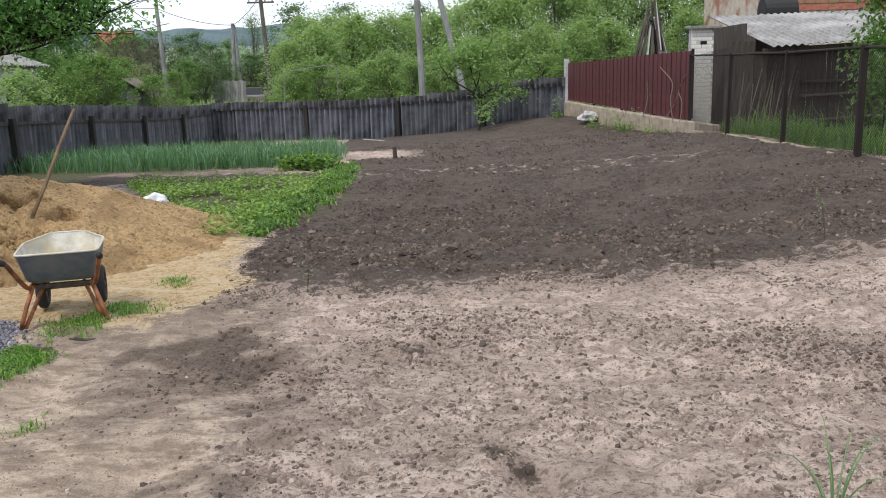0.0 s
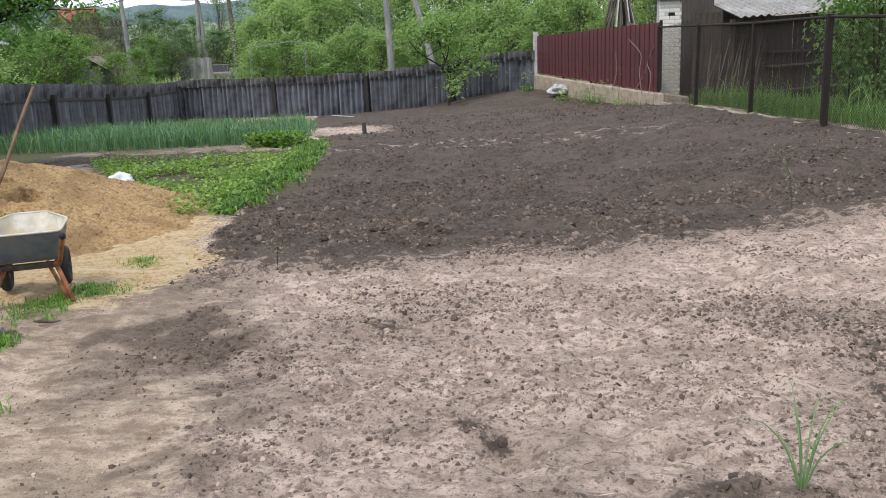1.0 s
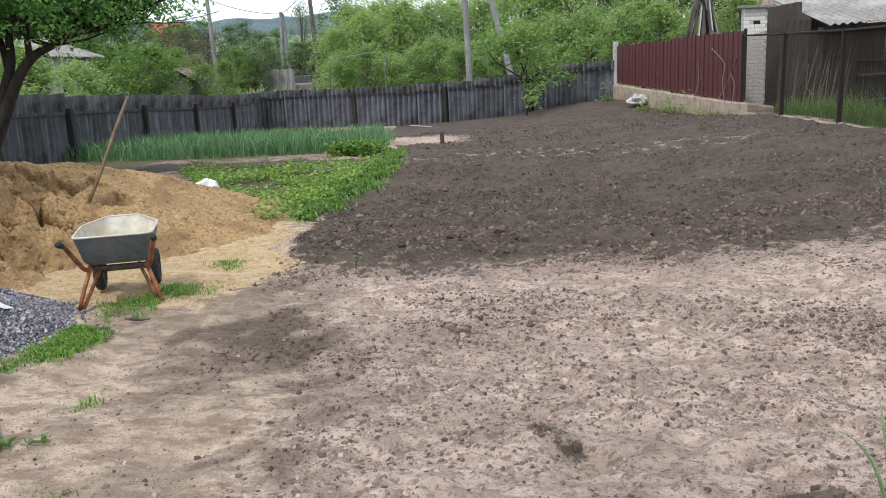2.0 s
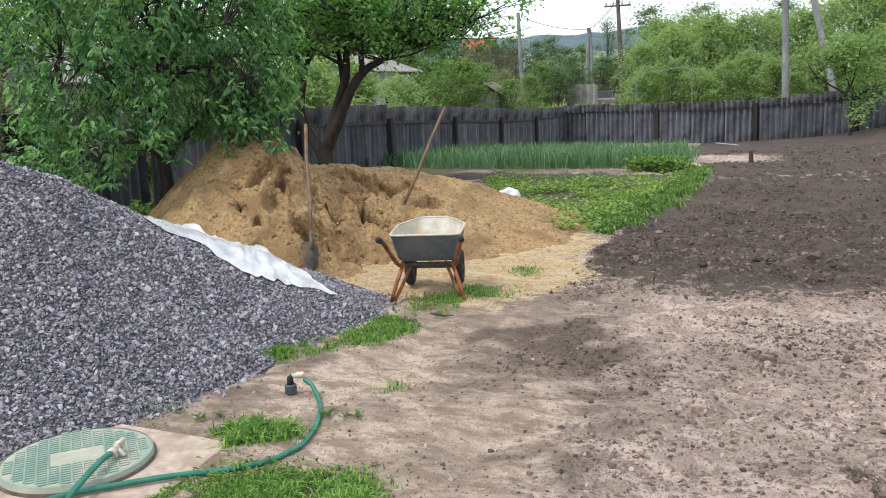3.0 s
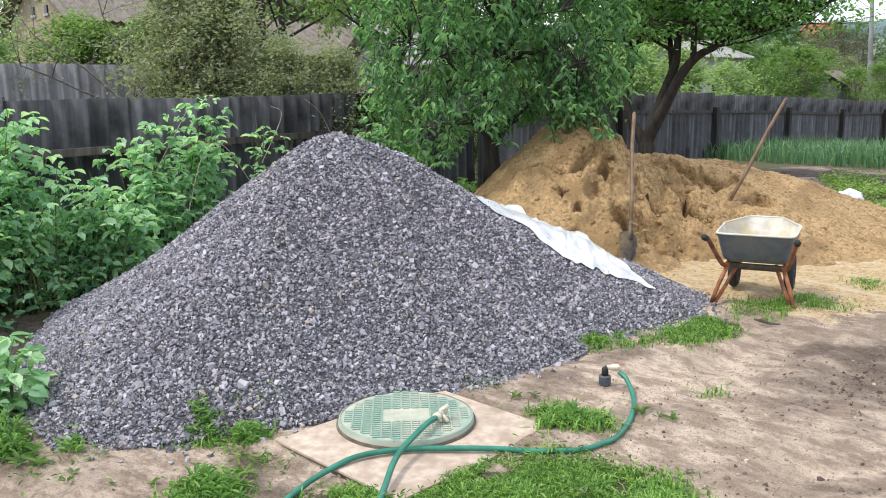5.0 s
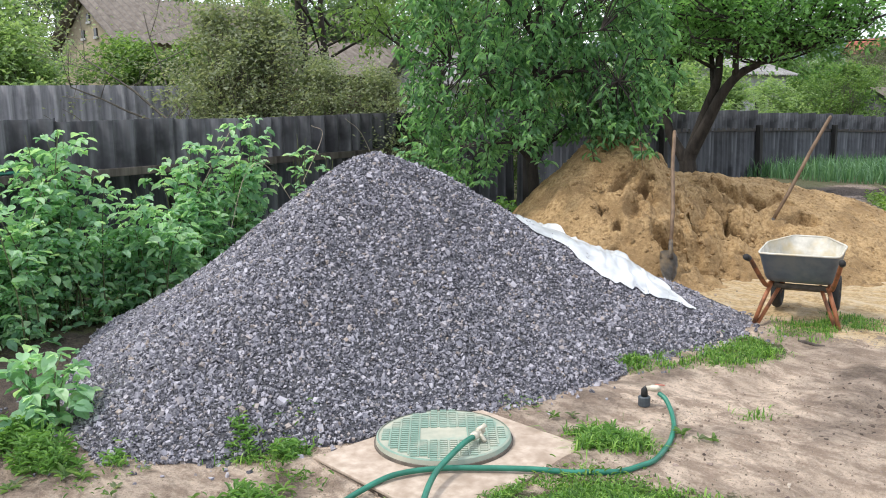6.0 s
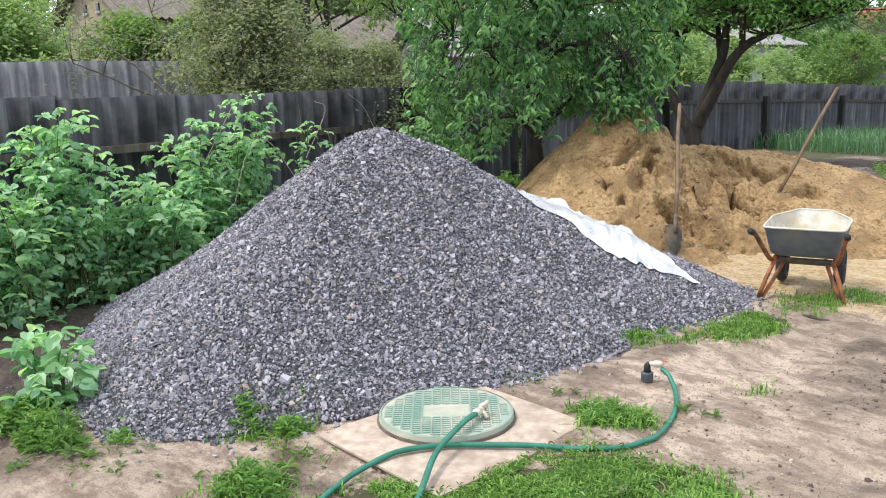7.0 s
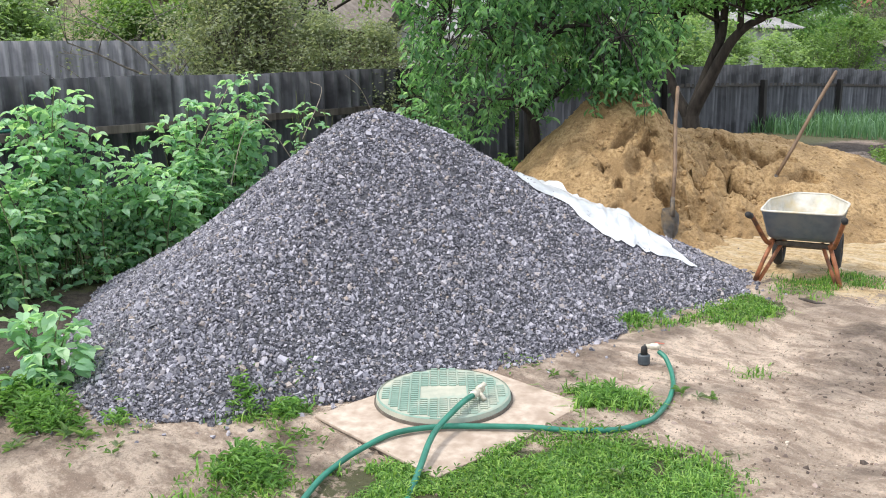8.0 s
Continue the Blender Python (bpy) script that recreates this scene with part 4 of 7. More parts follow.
# ---- wheelbarrow ----
def wheelbarrow():
    """Built with its nose towards +y and its legs on z = 0."""
    t = thing("wheelbarrow", "two-wheeled barrow, grey steel tray, rusty orange frame", "wheelbarrow", at=pose(-2.69, 6.25, float(surface(-2.62, 6.0)), 0, 0, 17))
    low = [(-0.225, -0.24), (0.225, -0.24), (0.235, 0.16), (0.13, 0.30), (-0.13, 0.30), (-0.235, 0.16)]
    top = [(-0.268, -0.36), (0.268, -0.36), (0.278, 0.17), (0.12, 0.41), (-0.12, 0.41), (-0.278, 0.17)]
    tz = [0.535, 0.535, 0.535, 0.56, 0.56, 0.535]

    def ring(scale_in, z_low):
        b = bmesh.new()
        lo = [b.verts.new((x * scale_in, y * scale_in, z_low)) for x, y in low]
        hi = [b.verts.new((x * (1 - (1 - scale_in) * 0.4), y * (1 - (1 - scale_in) * 0.4), z) ) for (x, y), z in zip(top, tz)]
        b.faces.new(lo[::-1])
        for k in range(6):
            b.faces.new((lo[k], lo[(k + 1) % 6], hi[(k + 1) % 6], hi[k]))
        return b
    b = ring(1.0, 0.305)
    bmesh.ops.bevel(b, geom=[e for e in b.edges if not e.is_boundary], offset=0.05, segments=4, affect="EDGES", profile=0.5)
    tray = part("tray", b, M_TRAY, t, smooth=True)
    b = ring(0.985, 0.315)
    bmesh.ops.bevel(b, geom=[e for e in b.edges if not e.is_boundary], offset=0.05, segments=4, affect="EDGES", profile=0.5)
    bmesh.ops.reverse_faces(b, faces=b.faces[:])
    part("lining", b, M_TRAY_IN, tray, "cement-stained pale inside of the tray", smooth=True)
    pts = []
    for k in range(6):
        (x0, y0), (x1, y1), (x2, y2) = top[k - 1], top[k], top[(k + 1) % 6]
        c, z = Vector((x1, y1, tz[k])), tz[k]
        pa, pb = c.lerp(Vector((x0, y0, tz[k - 1])), 0.13), c.lerp(Vector((x2, y2, tz[(k + 1) % 6])), 0.13)
        pts += [pa, pa.lerp(c, 0.6).lerp(pb, 0.12), pb.lerp(c, 0.6).lerp(pa, 0.12), pb]
    part("rim", tube(pts + [pts[0]], 0.0075, 8, cap=False), M_TRAY_IN, tray, "pale rolled rim", smooth=True)
    for s in (-1, 1):
        frame_pts = arc([(s * 0.298, -0.60, 0.535), (s * 0.290, -0.54, 0.52), (s * 0.228, -0.27, 0.30), (s * 0.20, -0.16, 0.285), (s * 0.19, 0.2, 0.28), (s * 0.20, 0.36, 0.22)], 5)
        part("frame_tube", tube(frame_pts, 0.0165, 8), M_ORANGE, t, smooth=True)
        part("grip", tube([(s * 0.301, -0.67, 0.557), (s * 0.300, -0.65, 0.552), (s * 0.297, -0.57, 0.530)], [0.02, 0.023, 0.022], 10), M_RUBBER, t, "black rubber grip", smooth=True)
        leg = tube([(s * 0.19, -0.20, 0.29), (s * 0.245, -0.25, 0.14), (s * 0.287, -0.28, 0.0)], 0.0155, 8)
        tube([(s * 0.13, -0.10, 0.28), (s * 0.195, -0.18, 0.14), (s * 0.262, -0.26, 0.0)], 0.014, 8, bm=leg)
        part("leg", leg, M_ORANGE, t, smooth=True)
        part("hub_bracket", tube([(s * 0.21, 0.22, 0.30), (s * 0.16, 0.30, 0.17)], 0.012, 6), M_ORANGE, t)
        wheel = part("wheel", tube([(s * 0.17, 0.30, 0.155), (s * 0.24, 0.30, 0.155)], 0.02, 10), M_IRON, t)
        bm = bmesh.new()
        ro, rs, n, k = 0.115, 0.038, 28, 10
        vs = [[bm.verts.new((s * 0.205 + rs * math.sin(b2), 0.30 + (ro + rs * math.cos(b2)) * math.cos(a2), 0.155 + (ro + rs * math.cos(b2)) * math.sin(a2))) for b2 in [2 * math.pi * j / k for j in range(k)]] for a2 in [2 * math.pi * i / n for i in range(n)]]
        for i in range(n):
            for j in range(k):
                bm.faces.new((vs[i][j], vs[(i + 1) % n][j], vs[(i + 1) % n][(j + 1) % k], vs[i][(j + 1) % k]))
        part("tyre", bm, M_RUBBER, wheel, "dusty black tyre", smooth=True)
        part("rim", tube([(s * 0.187, 0.30, 0.155), (s * 0.223, 0.30, 0.155)], 0.085, 20), M_ORANGE, wheel)
    part("crossbar", box((0.37, 0.035, 0.034), pose(0, -0.12, 0.264), 0.006), M_IRON, t)
    part("axle", tube([(-0.24, 0.30, 0.155), (0.24, 0.30, 0.155)], 0.010, 8), M_IRON, t)
    return t


wheelbarrow()


# ---- manhole, hose and tap ----
def manhole():
    pad = thing("concrete_pad", "square dusty concrete slab round the manhole", "concrete slab")
    # Slab sides: soil stains, with the side's shade mixed into the dark tone.
    m_edge = worn("stained_shaded_concrete", (0.075, 0.058, 0.046), (0.20, 0.158, 0.125), 18, 0.95, stain=(0.055, 0.042, 0.033), stain_scale=7)
    for name, size, z, material, bevel in (("slab", (0.86, 1.0, 0.014), 0.017, M_SLAB, 0.004), ("edge", (0.854, 0.994, 0.126), -0.053, m_edge, 0.0)):
        bm = box(size, None, bevel)
        part(name, bm, material, pad, "soil-stained side of the slab, shade in its colour" if name == "edge" else "", m=pose(-2.80, 2.70, z, 0, 0, -2))
    t = thing("manhole_cover", "round green plastic manhole cover with tread bars", "manhole cover", at=pose(-2.945, 2.77, 0.008, 0, 0, 46))
    m_ring = worn("dusty_ring", (0.07, 0.06, 0.05), (0.16, 0.135, 0.11), 14, 0.9)
    m_dust = worn("dust_on_lid", (0.30, 0.325, 0.265), (0.45, 0.43, 0.345), 11, 0.9, stain=(0.25, 0.34, 0.285), stain_scale=4.5)
    m_lid = worn("green_polymer", (0.15, 0.255, 0.205), (0.25, 0.345, 0.285), 9, 0.75, stain=(0.37, 0.38, 0.31), stain_scale=3.2)
    bm = bmesh.new()
    bmesh.ops.create_cone(bm, cap_ends=True, segments=56, radius1=0.345, radius2=0.338, depth=0.05, matrix=pose(0, 0, 0.005))
    part("ring", bm, m_ring, t, "grey-brown dusty ring")
    bm = bmesh.new()
    bmesh.ops.create_cone(bm, cap_ends=True, segments=64, radius1=0.333, radius2=0.327, depth=0.03, matrix=pose(0, 0, 0.036))
    lid = part("lid", bm, m_dust, t)
    bm = bmesh.new()
    bmesh.ops.create_circle(bm, cap_ends=False, segments=64, radius=0.327, matrix=pose(0, 0, 0.0515))
    outer = bm.edges[:]
    got = bmesh.ops.extrude_edge_only(bm, edges=outer)
    for v in [g for g in got["geom"] if isinstance(g, bmesh.types.BMVert)]:
        v.co.x, v.co.y, v.co.z = v.co.x * 0.975, v.co.y * 0.975, 0.0565
    part("rim_band", bm, m_lid, lid)
    bm = bmesh.new()
    for i in range(-6, 7):
        for j in range(-6, 7):
            x, y = i * 0.047, j * 0.050
            if math.hypot(abs(x) + 0.02, abs(y) + 0.01) < 0.318 and not (abs(x) < 0.10 and abs(y) < 0.06):
                box((0.034, 0.014, 0.007), pose(x, y - 0.0125, 0.053), 0, bm)
                box((0.034, 0.014, 0.007), pose(x, y + 0.0125, 0.053), 0, bm)
        x = (i + 0.5) * 0.047
        half = math.sqrt(max(0, 0.295 ** 2 - x * x))
        if half > 0.05:
            for s in ((-1, 1) if abs(x) < 0.11 else (0,)):
                a = 0.09 if s else -half
                mid, length = (s * (a + half) / 2, half - a) if s else (0, 2 * half)
                box((0.008, length, 0.004), pose(x, mid, 0.052), 0, bm)
    ob = part("tread", bm, m_lid, lid)
    ob["kind"] = "stuff"


manhole()


def hoses():
    h = thing("garden_hose", "green rubber hose lying from the tap over the slab", "hose")
    line = [(-2.437, 3.888, 0.098), (-2.385, 3.875, 0.075), (-2.30, 3.80, 0.025), (-2.19, 3.62, 0.015), (-2.11, 3.40, 0.015), (-2.07, 3.22, 0.015), (-2.11, 3.05, 0.02), (-2.21, 2.92, 0.03), (-2.38, 2.78, 0.044),
            (-2.56, 2.63, 0.044), (-2.70, 2.49, 0.044), (-2.79, 2.31, 0.044), (-2.795, 2.12, 0.03), (-2.77, 1.98, 0.02), (-2.71, 1.83, 0.015), (-2.5, 1.5, 0.015), (-2.2, 1.0, 0.015)]
    line = arc(line, 8)
    line = line[:16] + [Vector((p.x, p.y, max(p.z, float(surface(p.x, p.y)) + 0.011))) for p in line[16:]]
    part("hose_body", tube(line, 0.0128, 10), M_HOSE, h, smooth=True)
    h2 = thing("garden_hose", "green rubber hose end lying on the manhole cover", "hose")
    line = [(-2.745, 2.775, 0.098), (-2.715, 2.68, 0.104), (-2.67, 2.56, 0.102), (-2.62, 2.42, 0.088), (-2.56, 2.31, 0.076), (-2.47, 2.18, 0.055), (-2.39, 2.06, 0.035), (-2.31, 1.93, 0.025), (-2.17, 1.6, 0.02), (-1.9, 1.0, 0.02)]
    part("hose_body", tube(arc(line, 8), 0.0135, 10), M_HOSE, h2, smooth=True)
    m_brass = worn("pale_brass", (0.42, 0.38, 0.30), (0.66, 0.62, 0.52), 40, 0.5, 0.2)
    d = Vector((-0.03, 0.10, 0.007)).normalized()
    p = Vector((-2.745, 2.775, 0.098))
    v = tube([p - d * 0.01, p, p + d * 0.02, p + d * 0.022, p + d * 0.06, p + d * 0.062, p + d * 0.085], [0.019, 0.021, 0.021, 0.016, 0.016, 0.022, 0.02], 12)
    tube([p + d * 0.045, p + d * 0.045 + Vector((0.05, -0.005, -0.028))], [0.012, 0.011], 8, v)
    tube([p + d * 0.045 + Vector((0, 0, 0.01)), p + d * 0.045 + Vector((0.01, 0.04, 0.03))], [0.009, 0.012], 8, v)
    part("valve", v, m_brass, h2, "cream-coloured hose valve", smooth=True)
    s = thing("water_standpipe", "short black standpipe with brass tap in the soil", "water tap", at=pose(-2.51, 3.86, float(surface(-2.51, 3.86)) - 0.045))
    m_pipe = worn("grey_blue_pipe", (0.035, 0.045, 0.055), (0.075, 0.095, 0.11), 20, 0.5)
    part("pipe", tube([(0, 0, -0.05), (0, 0, 0.06)], 0.027, 14), M_RUBBER, s, smooth=True)
    part("coupling", tube([(0, 0, 0.045), (0, 0, 0.05), (0, 0, 0.095), (0, 0, 0.10)], [0.028, 0.033, 0.033, 0.028], 14), m_pipe, s, "grey-blue plastic coupling")
    part("elbow", tube([(0, 0, 0.10), (0, 0, 0.135), (0.012, 0.006, 0.15)], [0.019, 0.018, 0.014], 10), M_RUBBER, s, smooth=True)
    tap = part("tap_body", tube([(0.0, 0.0, 0.142), (0.03, 0.014, 0.148), (0.035, 0.016, 0.148), (0.062, 0.028, 0.15), (0.075, 0.03, 0.145)], [0.013, 0.014, 0.02, 0.019, 0.015], 10), m_brass, s, "pale brass tap body", smooth=True)
    m_redlever = worn("faded_red", (0.38, 0.10, 0.07), (0.55, 0.2, 0.14), 30, 0.6)
    part("lever", box((0.05, 0.009, 0.005), pose(0.07, 0.04, 0.168, 0, 0, 20), 0.002), m_redlever, tap, "faded red lever")


hoses()


# ---- shovels ----
def shovel(base, top, turn, label):
    b, e = Vector(base), Vector(top)
    d = (e - b).normalized()
    t = thing("shovel", label, "shovel", group="shovels in the sand")
    a = b + d * 0.06
    bend = d.cross(Vector((0, 0, 1))).normalized() * 0.008
    part("handle", tube([a, a.lerp(e, 0.3) + bend, a.lerp(e, 0.7) - bend, e - d * 0.02, e], [0.017, 0.019, 0.018, 0.0175, 0.012], 9), M_HANDLE, t, smooth=True)
    part("socket", tube([b - d * 0.06, b + d * 0.10, b + d * 0.13], [0.025, 0.021, 0.019], 9), M_IRON, t, smooth=True)
    side = Vector((math.cos(turn), math.sin(turn), 0))
    side = (side - d * side.dot(d)).normalized()
    face = d.cross(side)
    bm = bmesh.new()
    rows = []
    for u, w in ((0.02, 0.055), (0.0, 0.088), (-0.08, 0.095), (-0.17, 0.086), (-0.24, 0.052), (-0.28, 0.010)):
        rows.append([bm.verts.new(b + d * u + side * (w * s) + face * (0.035 * s * s - 0.012)) for s in (-1, -0.5, 0, 0.5, 1)])
    for r0, r1 in zip(rows, rows[1:]):
        for k in range(4):
            bm.faces.new((r0[k], r0[k + 1], r1[k + 1], r1[k]))
    bmesh.ops.solidify(bm, geom=bm.faces[:], thickness=0.004)
    part("blade", bm, M_BLADE, t, "worn dark steel blade", smooth=True)


shovel((-3.91, 8.27, 0.34), (-3.61, 8.93, 1.45), 0.7, "wooden-handled shovel leaning, stuck in the sand heap")
shovel((-4.02, 6.63, 0.31), (-4.42, 7.32, 1.35), 1.25, "wooden-handled shovel upright at the foot of the sand heap")


# ---- plastic film ----
def film_sheet():
    m, nt, b = mat("milky_film", (0.72, 0.75, 0.78), 0.3)
    nt.links.new(mixc(nt, ramp(nt, noise_out(nt, 6, 5), [(0.38, (0, 0, 0)), (0.62, (1, 1, 1))]), (0.43, 0.445, 0.46), (0.64, 0.66, 0.68)), b.inputs["Base Color"])
    far = arc([(x, y, 0) for x, y in ((-5.9, 6.75), (-5.47, 6.62), (-4.9, 6.5), (-4.6, 6.4), (-4.45, 6.3), (-4.2, 6.15), (-3.8, 5.9), (-3.35, 5.62), (-3.08, 5.44))], 9)
    hem = arc([(x, y, 0) for x, y in ((-4.05, 4.62), (-3.93, 4.66), (-3.76, 4.81), (-3.56, 4.83), (-3.43, 4.91), (-3.35, 5.05), (-3.27, 5.15), (-3.19, 5.25), (-3.05, 5.38))], 9)
    V, nv, n = [], 30, len(hem)
    for i, (p, q) in enumerate(zip(far, hem)):
        u = i / (n - 1)
        wide = 1 - u ** 3
        for j in range(nv):
            v = j / (nv - 1)
            w0 = 0.07 + 0.66 * u * u
            w = w0 + (1 - w0) * v
            x, y = p.x + (q.x - p.x) * w, p.y + (q.y - p.y) * w
            x, y = x + 0.025 * float(vnoise(i * 0.35, 3.0, 5)), y + 0.025 * float(vnoise(i * 0.35, 7.0, 6))
            ax, ay = np.array(x), np.array(y)
            base = max(float(gravel_z(ax, ay)), float(sand_z(ax, ay)), 0.0) + float(lie(x, y))
            ridge = 0.022 * math.exp(-((v - 0.70 - 0.08 * float(vnoise(i * 0.12, 1.0, 9))) / 0.17) ** 2) * (0.75 + 0.4 * float(vnoise(i * 0.21, 2.0, 4)))
            fold = 0.016 * abs(float(vnoise(i * 0.22 + v * 3.0, v * 6.0, 3))) + 0.012 * float(vnoise(i * 0.6, v * 14, 8))
            puff = 0.14 * math.exp(-((u - 0.57) / (0.22 if u < 0.57 else 0.075)) ** 2) * (1 - v) ** 1.4 * sstep(0, 0.08, v) + 0.02 * math.exp(-((u - 0.57) / 0.1) ** 2) * float(vnoise(i * 0.5, v * 9, 12))
            V.append((x, y, base + max(0.0, float(puff)) + 0.024 + (ridge + fold) * wide * min(1.0, (1 - v) * 7)))
    F = [(i * nv + j, (i + 1) * nv + j, (i + 1) * nv + j + 1, i * nv + j + 1) for i in range(n - 1) for j in range(nv - 1)]
    t = thing("plastic_film", "crumpled milky plastic sheet between gravel and sand", "plastic sheet")
    part("film", mesh_np("film", V, F, True), m, t)


film_sheet()


def crumpled(name, label, category, at, size, material, seed):
    bm = bmesh.new()
    bmesh.ops.create_icosphere(bm, subdivisions=4, radius=1)
    for v in bm.verts:
        n = noise.noise(v.co * 1.7 + Vector((seed, 0, 0))) * 0.45 + noise.noise(v.co * 4.5 + Vector((0, seed, 0))) * 0.18
        v.co = v.co * (0.8 + n)
        v.co = Vector((v.co.x * size[0], v.co.y * size[1], max(v.co.z * size[2], -size[2] * 0.45)))
    ob = part(name, bm, material, smooth=True)
    ob.matrix_world = at
    return tagged(ob, label, category)


M_BAG = worn("white_bag", (0.58, 0.60, 0.62), (0.80, 0.81, 0.82), 20, 0.45)
crumpled("plastic_bag", "crumpled white plastic bag on the grass", "plastic bag", pose(-3.76, 11.4, float(lie(-3.8, 11.5)) + 0.10, 0, 0, 20), (0.28, 0.18, 0.17), M_BAG, 3.1)
crumpled("concrete_lump", "pale broken concrete lump by the footing", "rubble", pose(4.75, 27.2, float(lie(4.75, 27.2)) + 0.16, 0, 0, 30), (0.42, 0.25, 0.22), M_POLE, 7.7)
crumpled("rubble_heap", "pale rubble heap beyond the slate fence", "rubble", pose(-12.0, 40.2, float(lie(-12.0, 40.2)) + 0.3, 0, 0, 0), (0.9, 0.7, 0.9), M_POLE, 5.2)


def stick(name, label, category, points, radius, material=None):
    ob = part(name, tube(points, radius, 7), material or M_OLDWOOD)
    return tagged(ob, label, category)


z = float(lie(-0.93, 19.26))
stick("garden_stake", "short dark wooden stake in the soil", "stake", [(-0.93, 19.26, z - 0.05), (-0.93, 19.25, z + 0.12), (-0.94, 19.24, z + 0.26)], [0.05, 0.05, 0.045])
stick("twig", "dead dark twig on the path edge", "twig", [(-2.44, 5.64, 0.02), (-2.38, 5.6, 0.03), (-2.31, 5.6, 0.022), (-2.26, 5.63, 0.02)], [0.006, 0.011, 0.009, 0.004])
z = float(lie(-2.2, 32.0))
stick("fallen_lath", "pale lath lying on the soil by the fence", "lath", [(-2.7, 31.5, z + 0.10), (-1.9, 31.1, z + 0.04)], [0.016, 0.016], M_POLE)


# ---- leaves and limbs ----
def leaf_mesh(name, places, size, aspect=0.5, droop=0.3, spread_z=0.5, fold=0.12, plain=False):
    """Leaves with a folded midrib in one mesh; the heading of each is chance, tipped down by droop."""
    n = len(places)
    a = rng.uniform(0, 2 * math.pi, n)
    ax = np.stack([np.cos(a), np.sin(a), rng.normal(-droop, spread_z, n)], -1)
    ax /= np.linalg.norm(ax, axis=1)[:, None]
    up = np.stack([rng.normal(0, 0.45, n), rng.normal(0, 0.45, n), np.ones(n)], -1)
    side = np.cross(ax, up)
    side /= np.linalg.norm(side, axis=1)[:, None]
    nor = np.cross(side, ax)
    s = np.asarray(size)[:, None] * np.ones((n, 1))
    w = s * aspect * 0.5
    p = np.asarray(places)
    if plain:
        V = np.stack([p, p + ax * s * 0.45 - side * w + nor * s * 0.08, p + ax * s - nor * s * 0.1, p + ax * s * 0.45 + side * w + nor * s * 0.08], 1)
        F = np.array([(0, 2, 1), (0, 3, 2)])[None] + (np.arange(n) * 4)[:, None, None]
        return mesh_np(name, V.reshape(-1, 3), F.reshape(-1, 3))
    def at(q, u, lift):
        return p + ax * s * q + side * w * u + nor * s * lift
    V = np.stack([p, at(0.22, -0.85, fold * 0.7), at(0.55, -0.95, fold), at(0.82, -0.5, fold * 0.4), at(1.0, 0, -0.14), at(0.82, 0.5, fold * 0.4), at(0.55, 0.95, fold), at(0.22, 0.85, fold * 0.7), at(0.5, 0, -0.03)], 1)
    F = np.array([(8, k, (k + 1) % 8) for k in range(8)])[None] + (np.arange(n) * 9)[:, None, None]
    return mesh_np(name, V.reshape(-1, 3), F.reshape(-1, 3))


def blades(name, x, y, z, height, width=0.006, lean=0.35):
    """Grass-like blades, bent once."""
    n = len(x)
    a = rng.uniform(0, 2 * math.pi, n)
    out = np.stack([np.cos(a), np.sin(a), np.zeros(n)], -1)
    side = np.stack([-np.sin(a), np.cos(a), np.zeros(n)], -1) * (width * rng.uniform(0.6, 1.3, n))[:, None]
    h = np.asarray(height)[:, None]
    q = np.abs(rng.normal(0, lean, n))[:, None]
    p = np.stack([x, y, z], -1)
    mid = p + out * h * q * 0.35 + np.array([0, 0, 1]) * h * 0.6
    tip = p + out * h * q + np.array([0, 0, 1]) * h * (1 - 0.3 * q)
    V = np.stack([p - side, p + side, mid - side * 0.8, mid + side * 0.8, tip], 1)
    F = np.array([(0, 1, 3), (0, 3, 2), (2, 3, 4)])[None] + (np.arange(n) * 5)[:, None, None]
    return mesh_np(name, V.reshape(-1, 3), F.reshape(-1, 3))


def grow(r, p, d, length, rad, level, levels, segs, twigs, up=0.05, wild=0.35, kids=(3, 4), fork=0.75):
    """A limb with its boughs, by chance; collects lines of places and radii."""
    pts, rads, steps = [Vector(p)], [rad], 4
    d = Vector(d).normalized()
    for k in range(steps):
        d = (d + Vector((r.gauss(0, wild), r.gauss(0, wild), r.gauss(0, wild) + up)) * 0.35).normalized()
        pts.append(pts[-1] + d * (length / steps))
        rads.append(rad * (1 - 0.55 * (k + 1) / steps))
    segs.append((pts, rads))
    if level >= levels - 1:
        twigs.append(pts)
    if level < levels:
        for i in range(r.randint(*kids)):
            j = r.choice((2, 3, 3, 4)) if level else r.choice((2, 3, 4))
            side = Vector((r.gauss(0, 1), r.gauss(0, 1), r.gauss(0.15, 0.6))).normalized()
            grow(r, pts[j], d * (1 - fork) + side * fork, length * r.uniform(0.55, 0.8), rads[j] * 0.72, level + 1, levels, segs, twigs, up, wild, kids, fork)


def limbs_mesh(name, segs, sides=6):
    bm = bmesh.new()
    for i, (pts, rads) in enumerate(segs):
        tube(pts, rads, sides if rads[0] > 0.02 else 3, bm, cap=False)
    me = bpy.data.meshes.new(name)
    bm.to_mesh(me)
    bm.free()
    for p in me.polygons:
        p.use_smooth = True
    return me


def along_twigs(r, twigs, n, off):
    """n places scattered about the twigs."""
    out = np.empty((n, 3))
    for k in range(n):
        t = twigs[r.randrange(len(twigs))]
        i = r.randrange(len(t) - 1)
        q = t[i].lerp(t[i + 1], r.random())
        out[k] = (q.x + r.gauss(0, off), q.y + r.gauss(0, off), q.z + r.gauss(0, off * 0.8))
    return out


